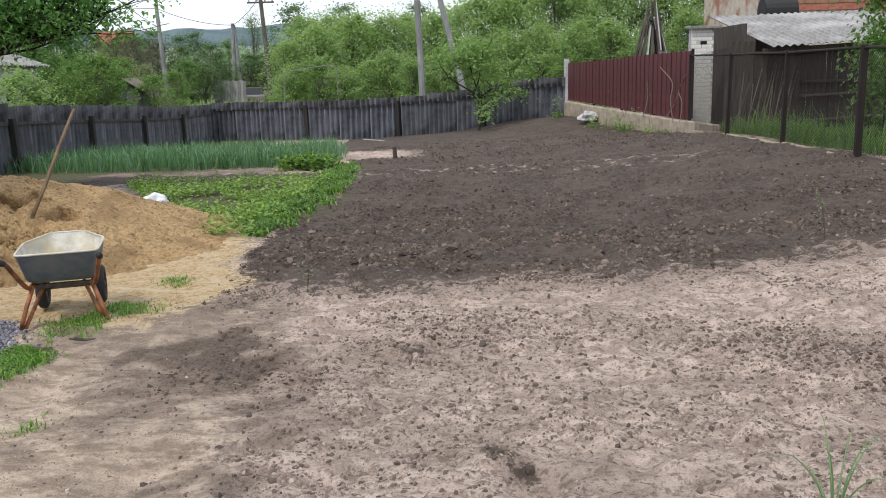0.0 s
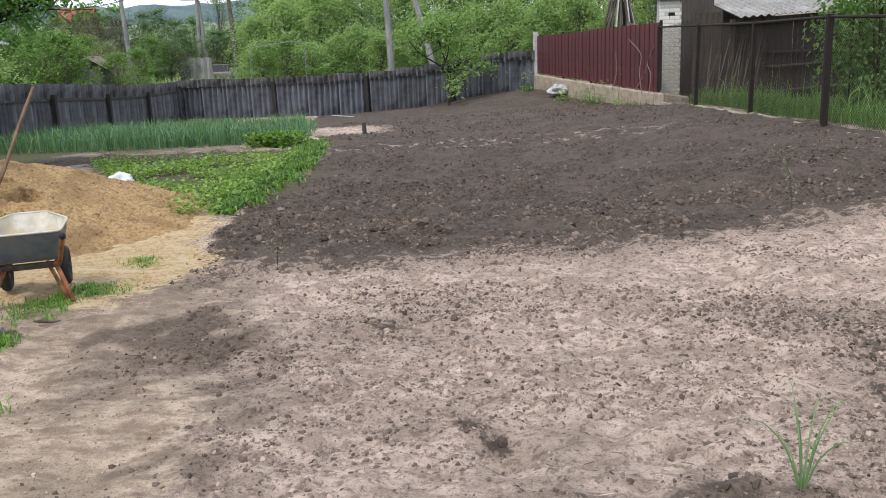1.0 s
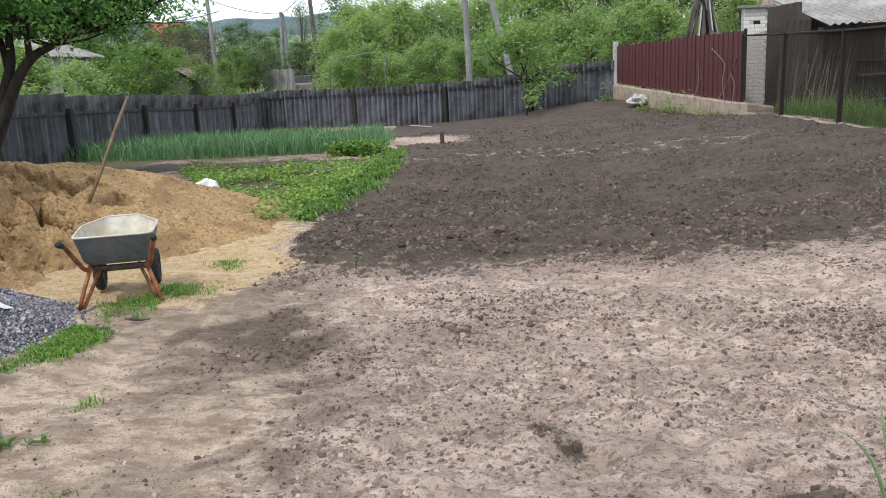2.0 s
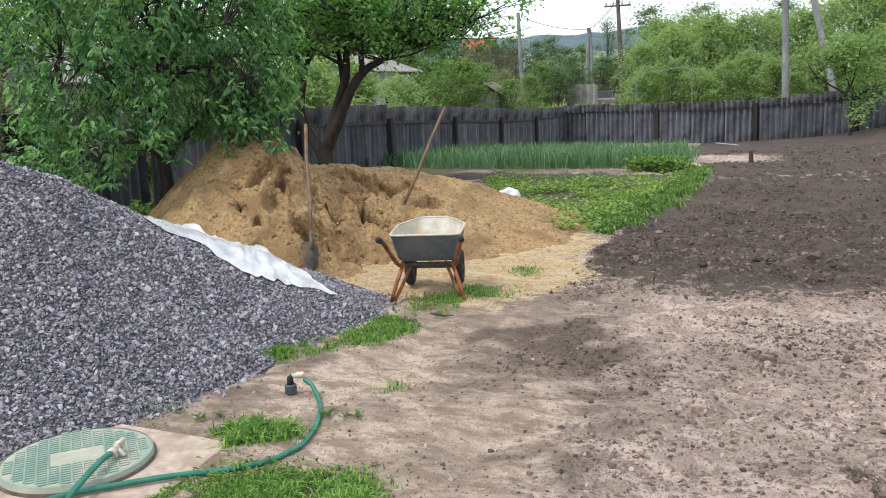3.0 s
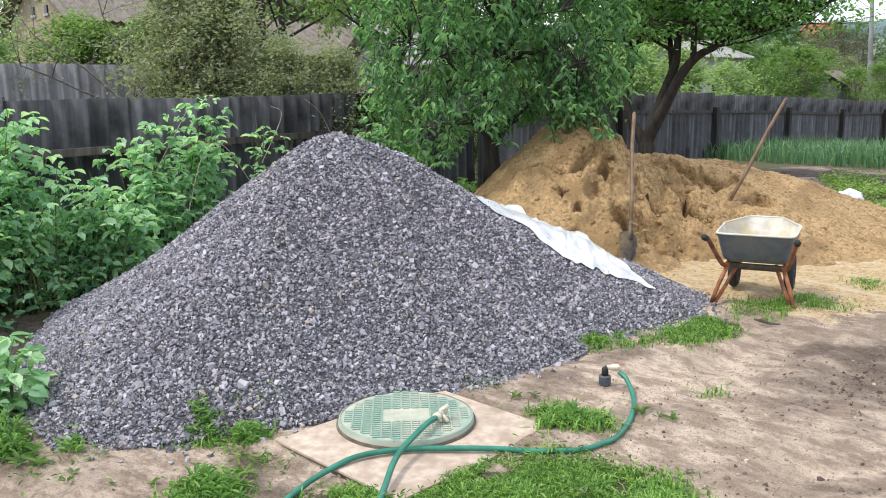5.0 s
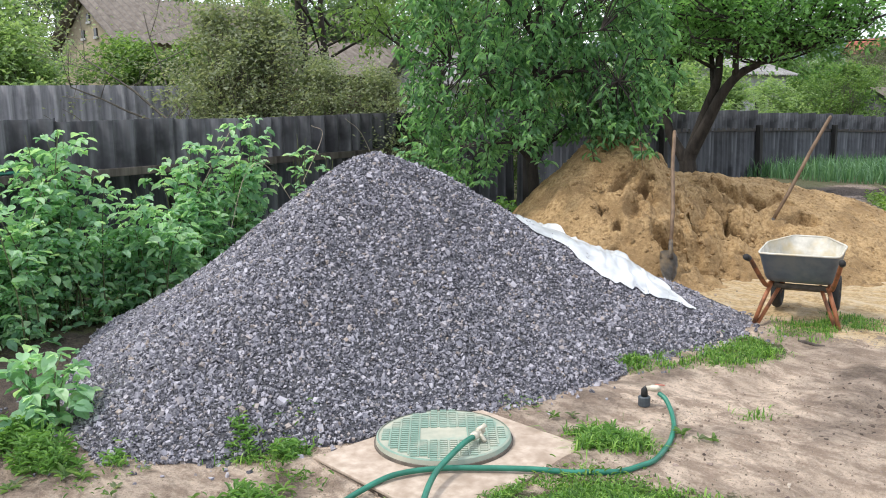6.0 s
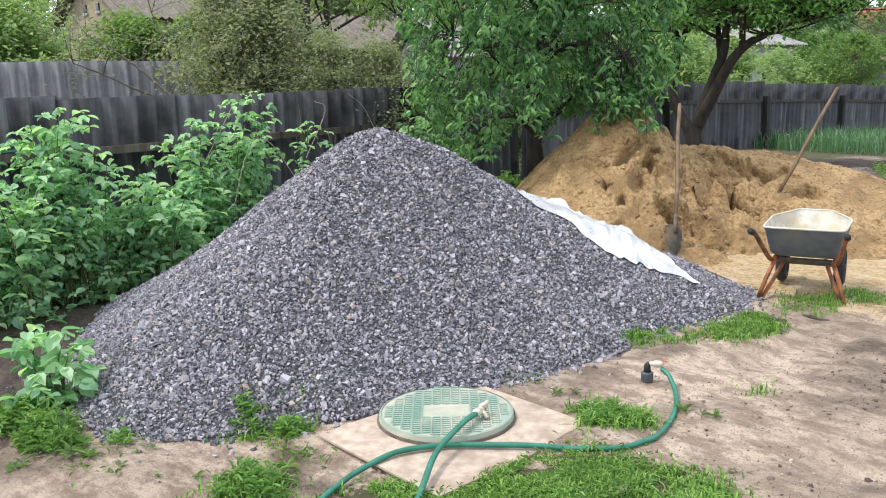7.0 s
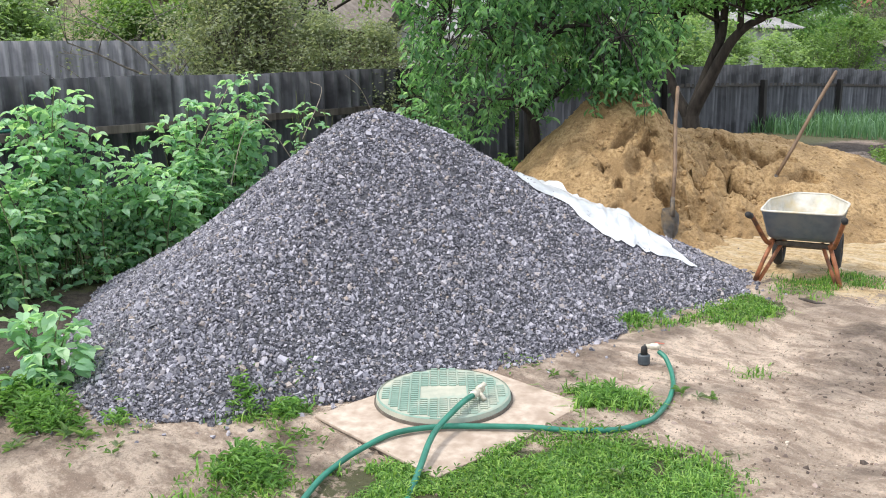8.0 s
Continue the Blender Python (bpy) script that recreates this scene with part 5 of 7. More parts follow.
G_CHERRY = leafy("cherry_leaf", [(0.063, 0.152, 0.074), (0.106, 0.230, 0.108), (0.163, 0.316, 0.144), (0.260, 0.447, 0.223)], light=0.58)
G_APPLE = leafy("fruit_tree_leaf", [(0.082, 0.155, 0.052), (0.12, 0.215, 0.070), (0.17, 0.28, 0.092)], light=0.5)
G_BERRY = leafy("berry_leaf", [(0.135, 0.281, 0.173), (0.229, 0.424, 0.255), (0.354, 0.561, 0.360), (0.504, 0.686, 0.433)], 0.5, 0.48)
G_WILLOW = leafy("young_wood_leaf", [(0.190, 0.285, 0.132), (0.235, 0.340, 0.157), (0.280, 0.390, 0.185), (0.340, 0.445, 0.230)], light=0.52)
# Greens paled to carry the haze over the distant village trees.
G_DARKWOOD = leafy("dark_wood_leaf", [(0.080, 0.140, 0.072), (0.108, 0.176, 0.088), (0.14, 0.215, 0.108)], light=0.45)
G_GREYBUSH = leafy("grey_bush_leaf", [(0.145, 0.182, 0.113), (0.190, 0.234, 0.145), (0.255, 0.289, 0.184), (0.323, 0.342, 0.239)], light=0.45)
G_FRUIT = leafy("old_tree_leaf", [(0.091, 0.196, 0.076), (0.140, 0.286, 0.104), (0.206, 0.384, 0.144)], light=0.6)
G_FRESH = leafy("fresh_leaf", [(0.085, 0.160, 0.050), (0.125, 0.215, 0.066), (0.170, 0.275, 0.085), (0.22, 0.33, 0.11)], light=0.45)
G_WEED = leafy("weed_leaf", [(0.074, 0.172, 0.041), (0.115, 0.245, 0.056), (0.163, 0.318, 0.077), (0.222, 0.378, 0.104)])
G_GRASS = leafy("grass_blade", [(0.052, 0.130, 0.024), (0.108, 0.240, 0.042), (0.178, 0.345, 0.062), (0.30, 0.445, 0.105)])
G_BED = leafy("bed_leaf", [(0.090, 0.175, 0.034), (0.145, 0.265, 0.050), (0.215, 0.345, 0.074), (0.30, 0.41, 0.105)])
G_ONION = leafy("onion_blade", [(0.060, 0.138, 0.071), (0.100, 0.209, 0.103), (0.160, 0.286, 0.151)])
G_STRAW = leafy("strawberry_leaf", [(0.055, 0.128, 0.024), (0.092, 0.192, 0.038), (0.150, 0.268, 0.058), (0.240, 0.345, 0.085)])


def tree(name, label, category, base, trunk, crown_leaf, leaf_size, count, seed, off=0.14, aspect=0.5, droop=0.4, levels=3, up=0.08, wild=0.4, bark=None, group="", plain=False):
    """trunk: lines of first limbs as (direction, length, radius)."""
    r = random.Random(seed)
    t = thing(name, label, category, at=pose(*base), group=group)
    segs, twigs = [], []
    for start, d, length, rad in trunk:
        grow(r, start, d, length, rad, 0, levels, segs, twigs, up, wild)
    part("trunk", limbs_mesh("trunk", segs), bark or M_BARK, t)
    p = along_twigs(r, twigs, count, off)
    ob = part("crown", leaf_mesh("crown", p, leaf_size * rng.uniform(0.6, 1.25, count), aspect, droop, plain=plain), crown_leaf, t)
    ob["kind"] = "stuff"
    return t


# ---- trees and bushes of the garden ----
def cherry():
    """Limbs from a thin trunk, hung with drooping sprays of leaves; the sprays reach lower on the gravel side."""
    r = random.Random(11)
    t = thing("cherry_tree", "leafy cherry tree with drooping boughs by the fence", "tree", at=pose(-6.12, 7.28, 0))
    right, back = Vector((0.77, 0.64, 0)), Vector((-0.64, 0.77, 0))
    segs, joints, P = [], [], []
    segs.append(([Vector(p) for p in ((0, 0, -0.1), (0.03, 0.01, 0.5), (-0.02, -0.02, 1.1), (0.02, 0.02, 1.7), (0.05, 0.05, 2.6), (0.0, 0.1, 3.4))], [0.085, 0.072, 0.064, 0.052, 0.035, 0.015]))

    def floor_at(lat):
        return float(np.interp(lat, (-1.4, -0.95, -0.7, -0.35, 0.1, 0.6, 1.1, 1.7), (1.6, 0.95, 0.7, 0.95, 1.1, 1.3, 1.45, 1.5)))

    for k in range(15):
        a, h0 = 2 * math.pi * k / 15 + r.uniform(-0.3, 0.3), r.uniform(0.9, 2.4)
        reach, rise = r.uniform(0.8, 1.35), r.uniform(0.3, 1.5)
        pts = [Vector((0.02, 0, h0))]
        for j in range(1, 6):
            q = j / 5
            pts.append(right * (math.cos(a) * reach * q) + back * (math.sin(a) * reach * q) + Vector((r.gauss(0, 0.04), r.gauss(0, 0.04), h0 + rise * q - 0.55 * q * q)))
        segs.append((pts, [0.030, 0.025, 0.020, 0.015, 0.010, 0.005]))
        joints += pts[1:]
    for k in range(470):
        a, d = r.uniform(0, 2 * math.pi), r.random() ** 0.45
        lat, dep = math.cos(a) * d * (1.42 if math.cos(a) < 0 else 1.28) + 0.08, math.sin(a) * d * 1.1
        if lat > 0.2 and dep < -0.55:
            dep = -0.55 * r.random()
        low = floor_at(lat)
        high = 4.0 - 0.55 * abs(lat) ** 2
        top = right * lat + back * dep + Vector((0, 0, low + 0.22 + (high - low) * r.random() ** 1.05))
        hang = r.uniform(0.18, 0.42)
        end = top + right * (0.14 * lat + r.gauss(0, 0.08)) + back * (0.14 * dep + r.gauss(0, 0.08)) - Vector((0, 0, hang))
        o = min(joints, key=lambda q: (q - top).length)
        if (o - top).length < 0.9:
            segs.append(([o, o.lerp(top, 0.6) + Vector((0, 0, 0.06)), top, end], [0.008, 0.006, 0.005, 0.0025]))
        else:
            segs.append(([top + Vector((0, 0, 0.1)), top, end], [0.004, 0.004, 0.0025]))
        for i in range(r.randint(20, 40)):
            q = r.random() ** 0.8
            p = top.lerp(end, q)
            P.append((p.x + r.gauss(0, 0.045), p.y + r.gauss(0, 0.045), max(p.z + r.gauss(0, 0.03), low)))
    for k in range(56):
        lat, dep = r.uniform(0.5, 1.12), r.uniform(-0.85, -0.25)
        top = right * lat + back * dep
        low = max(float(sand_z(np.array(top.x - 6.12), np.array(top.y + 7.28))) + 0.03, 1.05) + 0.1 * r.random()
        top.z = low + 0.2 + 0.75 * r.random() ** 1.3
        end = top + right * r.gauss(0.1, 0.08) + back * r.gauss(-0.08, 0.06) - Vector((0, 0, r.uniform(0.2, 0.4)))
        o = min(joints, key=lambda q: (q - top).length)
        segs.append(([o, o.lerp(top, 0.6) + Vector((0, 0, 0.08)), top, end], [0.008, 0.006, 0.005, 0.0025]))
        for i in range(r.randint(12, 26)):
            p = top.lerp(end, r.random() ** 0.8)
            P.append((p.x + r.gauss(0, 0.045), p.y + r.gauss(0, 0.045), max(p.z + r.gauss(0, 0.03), low)))
    part("trunk", limbs_mesh("trunk", segs), M_BARK, t)
    P = np.array(P)
    ob = part("crown", leaf_mesh("crown", P, 0.098 * rng.uniform(0.55, 1.2, len(P)), 0.42, 0.75, 0.4), G_CHERRY, t)
    ob["kind"] = "stuff"


cherry()


def old_fruit_tree():
    r = random.Random(5)
    t = thing("fruit_tree", "old dark-barked fruit tree forking low beside the fence", "tree", at=pose(-7.2, 12.8, 0))
    segs, twigs = [], []
    R, B = Vector((0.98, 0.2, 0)), Vector((-0.2, 0.98, 0))

    def limb(pts, r0, r1):
        pts = arc([R * a + B * b + Vector((0, 0, z)) for a, b, z in pts], 3)
        n = len(pts)
        segs.append((pts, [1.05 * (r0 + (r1 - r0) * i / (n - 1)) for i in range(n)]))
        return pts
    limb([(-0.12, 0, -0.2), (-0.16, 0, 0.3), (-0.2, 0, 0.65)], 0.17, 0.13)
    first = [limb([(-0.2, 0, 0.6), (-0.05, 0, 1.05), (0.1, 0, 1.5), (0.25, 0, 1.95), (0.25, 0.1, 2.4), (0.4, 0.15, 2.85), (0.55, 0.2, 3.6)], 0.115, 0.02),
             limb([(-0.12, -0.02, 0.8), (0.1, -0.08, 1.2), (0.35, -0.1, 1.7), (0.6, -0.1, 2.0), (0.9, -0.12, 2.15), (1.25, -0.15, 2.3), (1.7, -0.2, 2.38), (2.25, -0.2, 2.6)], 0.105, 0.015),
             limb([(-0.18, 0, 0.5), (-0.3, 0, 0.75), (-0.5, 0.05, 1.05), (-0.6, 0.05, 1.4), (-0.55, 0.1, 1.8), (-0.5, 0.1, 2.05), (-0.3, 0.1, 2.5), (-0.15, 0.15, 2.85), (0.0, 0.2, 3.7)], 0.10, 0.02),
             limb([(-0.52, 0.1, 1.95), (-0.57, 0.1, 2.2), (-0.7, 0.15, 2.5), (-0.95, 0.2, 2.9), (-1.3, 0.3, 3.6)], 0.075, 0.02),
             limb([(0.55, -0.1, 1.97), (0.62, -0.3, 2.5), (0.85, -0.6, 3.4)], 0.055, 0.02),
             limb([(0.2, 0.0, 1.8), (0.05, 0.3, 2.3), (-0.1, 0.55, 3.0)], 0.055, 0.02)]
    stems = len(segs)
    for pts in first:
        for k in range(17):
            o = pts[r.randrange(len(pts) // 3, len(pts))]
            if o.z < 2.1:
                continue
            d = Vector((r.gauss(0, 1), r.gauss(0, 1), r.gauss(0.4, 0.5))).normalized()
            grow(r, o, d, r.uniform(0.7, 1.4), 0.022, 1, 2, segs, twigs, 0.04, 0.35, (2, 4), 0.7)
    for k in range(30):
        o = first[1][r.randrange(len(first[1]) * 2 // 3, len(first[1]))]
        d = Vector((r.gauss(0.5, 0.7), r.gauss(0, 0.7), r.uniform(0.1, 1.3))).normalized()
        grow(r, o, d, r.uniform(0.8, 1.4), 0.02, 1, 2, segs, twigs, 0.04, 0.35, (2, 4), 0.7)
    segs = segs[:stems] + [q for q in segs[stems:] if min(v[2] for v in q[0]) > 2.05]
    part("trunk", limbs_mesh("trunk", segs, 8), M_BARK, t)
    hubs = along_twigs(r, twigs, 1280, 0.12)
    p = np.repeat(hubs, 17, axis=0) + rng.normal(0, 1, (1280 * 17, 3)) * (0.12, 0.12, 0.08)
    p = p[p[:, 2] > np.where(np.hypot(p[:, 0], p[:, 1]) < 1.5, 2.3, 1.95)]
    ob = part("crown", leaf_mesh("crown", p, 0.10 * rng.uniform(0.55, 1.2, len(p)), 0.5, 0.4, plain=True), G_FRUIT, t)
    ob["kind"] = "stuff"


old_fruit_tree()

tree("young_tree", "young light-green fruit tree in front of the slate fence", "tree", (1.4, 29.2, float(lie(1.4, 29.2))),
     [((0, 0, -0.1), (-0.02, 0, 1), 1.6, 0.05), ((-0.02, 0, 1.15), (0.9, 0.1, 0.45), 1.2, 0.03), ((-0.03, 0, 1.2), (-0.95, 0, 0.5), 1.6, 0.03), ((-0.03, 0, 1.4), (-0.4, 0.1, 1), 1.3, 0.03), ((-0.03, 0, 1.5), (0.5, -0.3, 0.8), 1.2, 0.025)],
     leafy("young_leaf", [(0.15, 0.26, 0.085), (0.20, 0.32, 0.11), (0.26, 0.39, 0.14)]), 0.12, 3400, 21, 0.15, 0.5, 0.2, 2, 0.05, 0.3)


M_STEM = worn("green_brown_stem", (0.07, 0.085, 0.035), (0.15, 0.165, 0.075), 20, 0.8)


def cane_bush(label, at, height, radius, canes, leaves_per, leaf, seed, leaf_size=0.092):
    r = random.Random(seed)
    t = thing("berry_bush", label, "bush", at=pose(*at))
    segs, places = [], []
    for k in range(canes):
        a, b = r.uniform(0, 2 * math.pi), r.uniform(0, 2 * math.pi)
        o = Vector((math.cos(a), math.sin(a), 0)) * radius * r.random() * 0.7
        lean, h = r.uniform(0.1, 0.45) * radius * 1.4, height * r.uniform(0.45, 1.08)
        pts = [o + Vector((math.cos(b) * lean * q * q, math.sin(b) * lean * q * q, h * (q - 0.12 * q ** 4))) for q in (0, 0.25, 0.5, 0.75, 1.0)]
        segs.append((pts, [0.008, 0.007, 0.006, 0.005, 0.003]))
        for i in range(leaves_per):
            q = r.random() ** 0.75 * 3.99
            i0 = int(q)
            p = pts[i0].lerp(pts[i0 + 1], q - i0)
            q = (p.x + r.gauss(0, 0.085), p.y + r.gauss(0, 0.085), p.z + r.gauss(0, 0.05))
            places += [q, q, q]
    part("stem", limbs_mesh("stem", segs), M_STEM, t)["kind"] = "stuff"
    p = np.array(places)
    p[:, 2] = np.maximum(p[:, 2], 0.03)
    ob = part("foliage", leaf_mesh("foliage", p, leaf_size * rng.uniform(0.45, 1.3, len(p)), 0.66, 0.3, 0.3), leaf, t)
    ob["kind"] = "stuff"


for i, (x, y, h, rad) in enumerate(((-6.55, 1.95, 1.15, 0.5), (-6.75, 2.45, 1.6, 0.42), (-6.7, 3.0, 1.1, 0.5), (-7.05, 3.75, 1.45, 0.42), (-7.1, 1.7, 1.6, 0.5), (-6.6, 1.1, 1.15, 0.5), (-7.1, 4.3, 1.75, 0.25))):
    cane_bush("lush raspberry bush with broad green leaves by the fence", (x, y, 0), h, rad, 22 if rad > 0.4 else 10, 34, G_BERRY, 30 + i, 0.084)
cane_bush("small raspberry shoot beside the gravel heap", (-4.62, 1.5, 0), 0.46, 0.14, 8, 13, G_BERRY, 50, 0.092)
cane_bush("sparse berry canes behind the gravel heap", (-7.4, 5.1, 0), 1.45, 0.14, 7, 11, G_BERRY, 52, 0.085)
cane_bush("sparse berry canes behind the gravel heap", (-7.4, 6.65, 0), 1.42, 0.24, 9, 16, G_BERRY, 53, 0.085)
cane_bush("low green weeds behind the gravel heap", (-7.1, 7.75, 0), 0.5, 0.4, 24, 13, G_WEED, 54, 0.08)


cane_bush("sparse berry canes behind the gravel heap", (-7.3, 5.4, 0), 1.4, 0.16, 6, 10, G_BERRY, 56, 0.082)
cane_bush("sparse berry canes behind the gravel heap", (-7.42, 7.2, 0), 1.6, 0.22, 8, 18, G_BERRY, 57, 0.08)


def dry_cane(points):
    stick("dry_cane", "bare pale dry cane among the bushes", "dry stem", arc(points, 5), 0.0032, worn("dry_stem", (0.25, 0.20, 0.15), (0.45, 0.38, 0.30), 20, 0.8))


M_PALESTEM = worn("pale_dry_stem", (0.16, 0.12, 0.095), (0.28, 0.225, 0.18), 20, 0.8)
for line in ([(6.22, 22.9, 0.3), (6.15, 22.95, 0.9), (6.2, 23.0, 1.35), (5.95, 23.3, 1.75)], [(6.12, 23.4, 0.35), (6.3, 23.1, 0.8), (6.38, 22.8, 1.3), (6.42, 22.55, 1.55)], [(5.75, 24.3, 0.4), (5.85, 24.2, 0.9), (5.8, 24.1, 1.4)], [(6.3, 22.6, 0.3), (6.36, 22.6, 0.8), (6.3, 22.75, 1.1)]):
    stick("dry_vine", "bare pale vine stem climbing the red fence", "dry stem", arc(line, 4), 0.012, M_PALESTEM)["group"] = "vine stems on the red fence"
stick("green_pipe", "thin green plastic pipe along the fence rail", "pipe", [(-7.62, 1.2, 1.10), (-7.66, 2.0, 1.13), (-7.72, 2.9, 1.16)], 0.014, M_HOSE)
dry_cane([(-6.75, 3.9, 0.6), (-6.8, 4.1, 1.05), (-6.85, 4.35, 1.12), (-6.8, 4.6, 0.75)])
dry_cane([(-7.0, 3.6, 0.7), (-7.0, 3.9, 1.15), (-7.0, 4.1, 1.45)])
dry_cane([(-7.2, 5.0, 0.9), (-7.25, 5.3, 1.35), (-7.3, 5.2, 1.45)])
dry_cane([(-7.5, 6.2, 1.0), (-7.5, 6.0, 1.35), (-7.5, 5.8, 1.5)])


# ---- grass, weeds and beds ----
# Lone weeds: x, y, leaf length.
SPRIGS = ((-3.83, 1.36, 0.07), (-3.88, 1.30, 0.06), (-3.60, 1.42, 0.04), (-3.42, 1.50, 0.03), (-3.18, 1.78, 0.05), (-4.02, 1.14, 0.06), (-3.98, 1.10, 0.05), (-4.12, 1.2, 0.04), (-3.72, 1.62, 0.03), (-3.06, 1.92, 0.05),
          (-3.3, 1.62, 0.03), (-2.05, 3.62, 0.045), (-2.0, 3.66, 0.05), (-1.95, 2.95, 0.04), (-1.88, 2.72, 0.045), (-2.14, 3.62, 0.05), (-3.52, 1.36, 0.035), (-2.72, 3.5, 0.035), (-2.78, 3.42, 0.04), (-1.72, 2.5, 0.04))

def patch(n, cx, cy, rx, ry, turn=0.0, power=0.5):
    a, q = rng.uniform(0, 2 * math.pi, n), rng.random(n) ** power
    u, v = np.cos(a) * q * rx, np.sin(a) * q * ry
    c, s = math.cos(turn), math.sin(turn)
    x, y = cx + u * c - v * s, cy + u * s + v * c
    x, y = x + 0.06 * rng.normal(size=n), y + 0.06 * rng.normal(size=n)
    keep = fbm(x, y, 0.22, 3, 51) > -0.75 + 0.9 * (q - 0.4)
    return x[keep], y[keep]


def grass_stuff(name, label, patches, material, width=0.0042, lean=1.0):
    X, Y, H = [], [], []
    for n, cx, cy, rx, ry, turn, h in patches:
        x, y = patch(n, cx, cy, rx, ry, turn)
        X.append(x), Y.append(y), H.append(h * rng.uniform(0.4, 1.3, len(x)) * (1 + 0.5 * fbm(x, y, 0.15, 2, 57)))
    x, y, h = np.concatenate(X), np.concatenate(Y), np.concatenate(H)
    keep = gravel_z(x, y) < 0.05
    x, y, h = x[keep], y[keep], h[keep]
    ob = part(name, blades(name, x, y, surface(x, y) - 0.005, h, width, lean), material)
    return tagged(ob, label, "grass", kind="stuff")


grass_stuff("lawn_grass", "bright green trodden grass on the soil", [
    (30000, -2.10, 2.36, 0.36, 0.82, -0.65, 0.034), (2600, -2.36, 3.33, 0.12, 0.20, -0.35, 0.055), (2800, -2.62, 5.18, 0.15, 0.36, 0.1, 0.042),
    (1100, -2.92, 4.58, 0.06, 0.26, -0.6, 0.045), (1500, -2.5, 6.05, 0.24, 0.34, 0, 0.04), (700, -3.0, 1.66, 0.2, 0.16, 0, 0.05), (260, -3.40, 2.16, 0.10, 0.08, 0, 0.05), (220, -3.62, 2.02, 0.09, 0.06, 0, 0.05), (90, -3.9, 1.55, 0.1, 0.04, 0, 0.04), (900, -2.35, 6.3, 0.25, 0.3, 0, 0.045),
    (300, -2.2, 7.3, 0.12, 0.10, 0, 0.04), (1800, -2.7, 1.35, 0.3, 0.3, 0, 0.06), (60, -2.05, 4.2, 0.05, 0.05, 0, 0.04)], G_GRASS)
grass_stuff("bed_edge_grass", "mown bright grass strip along the vegetable bed", [(9000, -1.72, 14.3, 0.24, 3.6, 0.02, 0.09), (3500, -2.0, 10.9, 0.25, 1.6, 0.05, 0.10)], G_STRAW, 0.012)
grass_stuff("tall_grass", "tall green grass beyond the mesh fence", [(7000, 8.0, 14.5, 1.2, 6.5, 0, 0.26), (500, 7.4, 20, 0.5, 2.4, 0, 0.42), (260, 7.3, 15, 0.4, 3.5, 0, 0.6)], G_APPLE, 0.010, 0.55)
grass_stuff("fence_weeds", "weeds along the concrete footing", [(50, 4.7, 26.2, 0.2, 0.5, 0, 0.15), (70, 5.3, 24.8, 0.2, 0.6, 0, 0.2), (60, 4.0, 28.9, 0.2, 0.3, 0, 0.3), (50, 6.0, 23.0, 0.15, 0.4, 0, 0.15)], G_APPLE, 0.012, 0.7)
grass_stuff("far_meadow", "rough green grass beyond the far fence", [(9000, -8, 42, 14, 6.5, 0, 0.7), (5000, 3, 40, 8, 6, 0, 0.9)], G_WILLOW, 0.05, 0.6)


def weeds():
    X, Y, S = [], [], []
    for n, cx, cy, rx, ry in ((2600, -2.10, 2.36, 0.40, 0.72), (700, -2.36, 3.33, 0.11, 0.18), (500, -2.62, 5.18, 0.15, 0.34), (120, -2.92, 4.58, 0.1, 0.2), (240, -4.6, 1.25, 0.25, 0.2), (40, -3.75, 1.32, 0.14, 0.10), (650, -2.98, 1.68, 0.2, 0.17), (170, -3.18, 2.12, 0.08, 0.08), (300, -3.38, 2.16, 0.11, 0.08), (200, -3.62, 2.04, 0.10, 0.06), (60, -3.95, 1.56, 0.10, 0.05), (30, -3.79, 2.09, 0.035, 0.035), (30, -3.58, 2.34, 0.04, 0.04), (40, -3.75, 1.5, 0.1, 0.1), (40, -3.0, 3.45, 0.12, 0.1)):
        x, y = patch(n, cx, cy, rx, ry)
        X.append(x), Y.append(y), S.append(np.full(len(x), 0.026 if cx > -3.1 else 0.029))
    x, y, s = np.concatenate(X), np.concatenate(Y), np.concatenate(S)
    keep = gravel_z(x, y) < np.where(x < -3.5, 0.17, 0.04)
    x, y, s = x[keep], y[keep], s[keep]
    z = np.maximum(surface(x, y), gravel_z(x, y)) + np.abs(rng.normal(0.0, 0.6, len(x))) * s
    ob = part("weeds", leaf_mesh("weeds", np.stack([x, y, z], -1), s * rng.uniform(0.5, 1.4, len(x)), 0.33, -0.4, 0.4), G_STRAW)
    tagged(ob, "low green weeds at the foot of the gravel", "weeds", kind="stuff")


weeds()


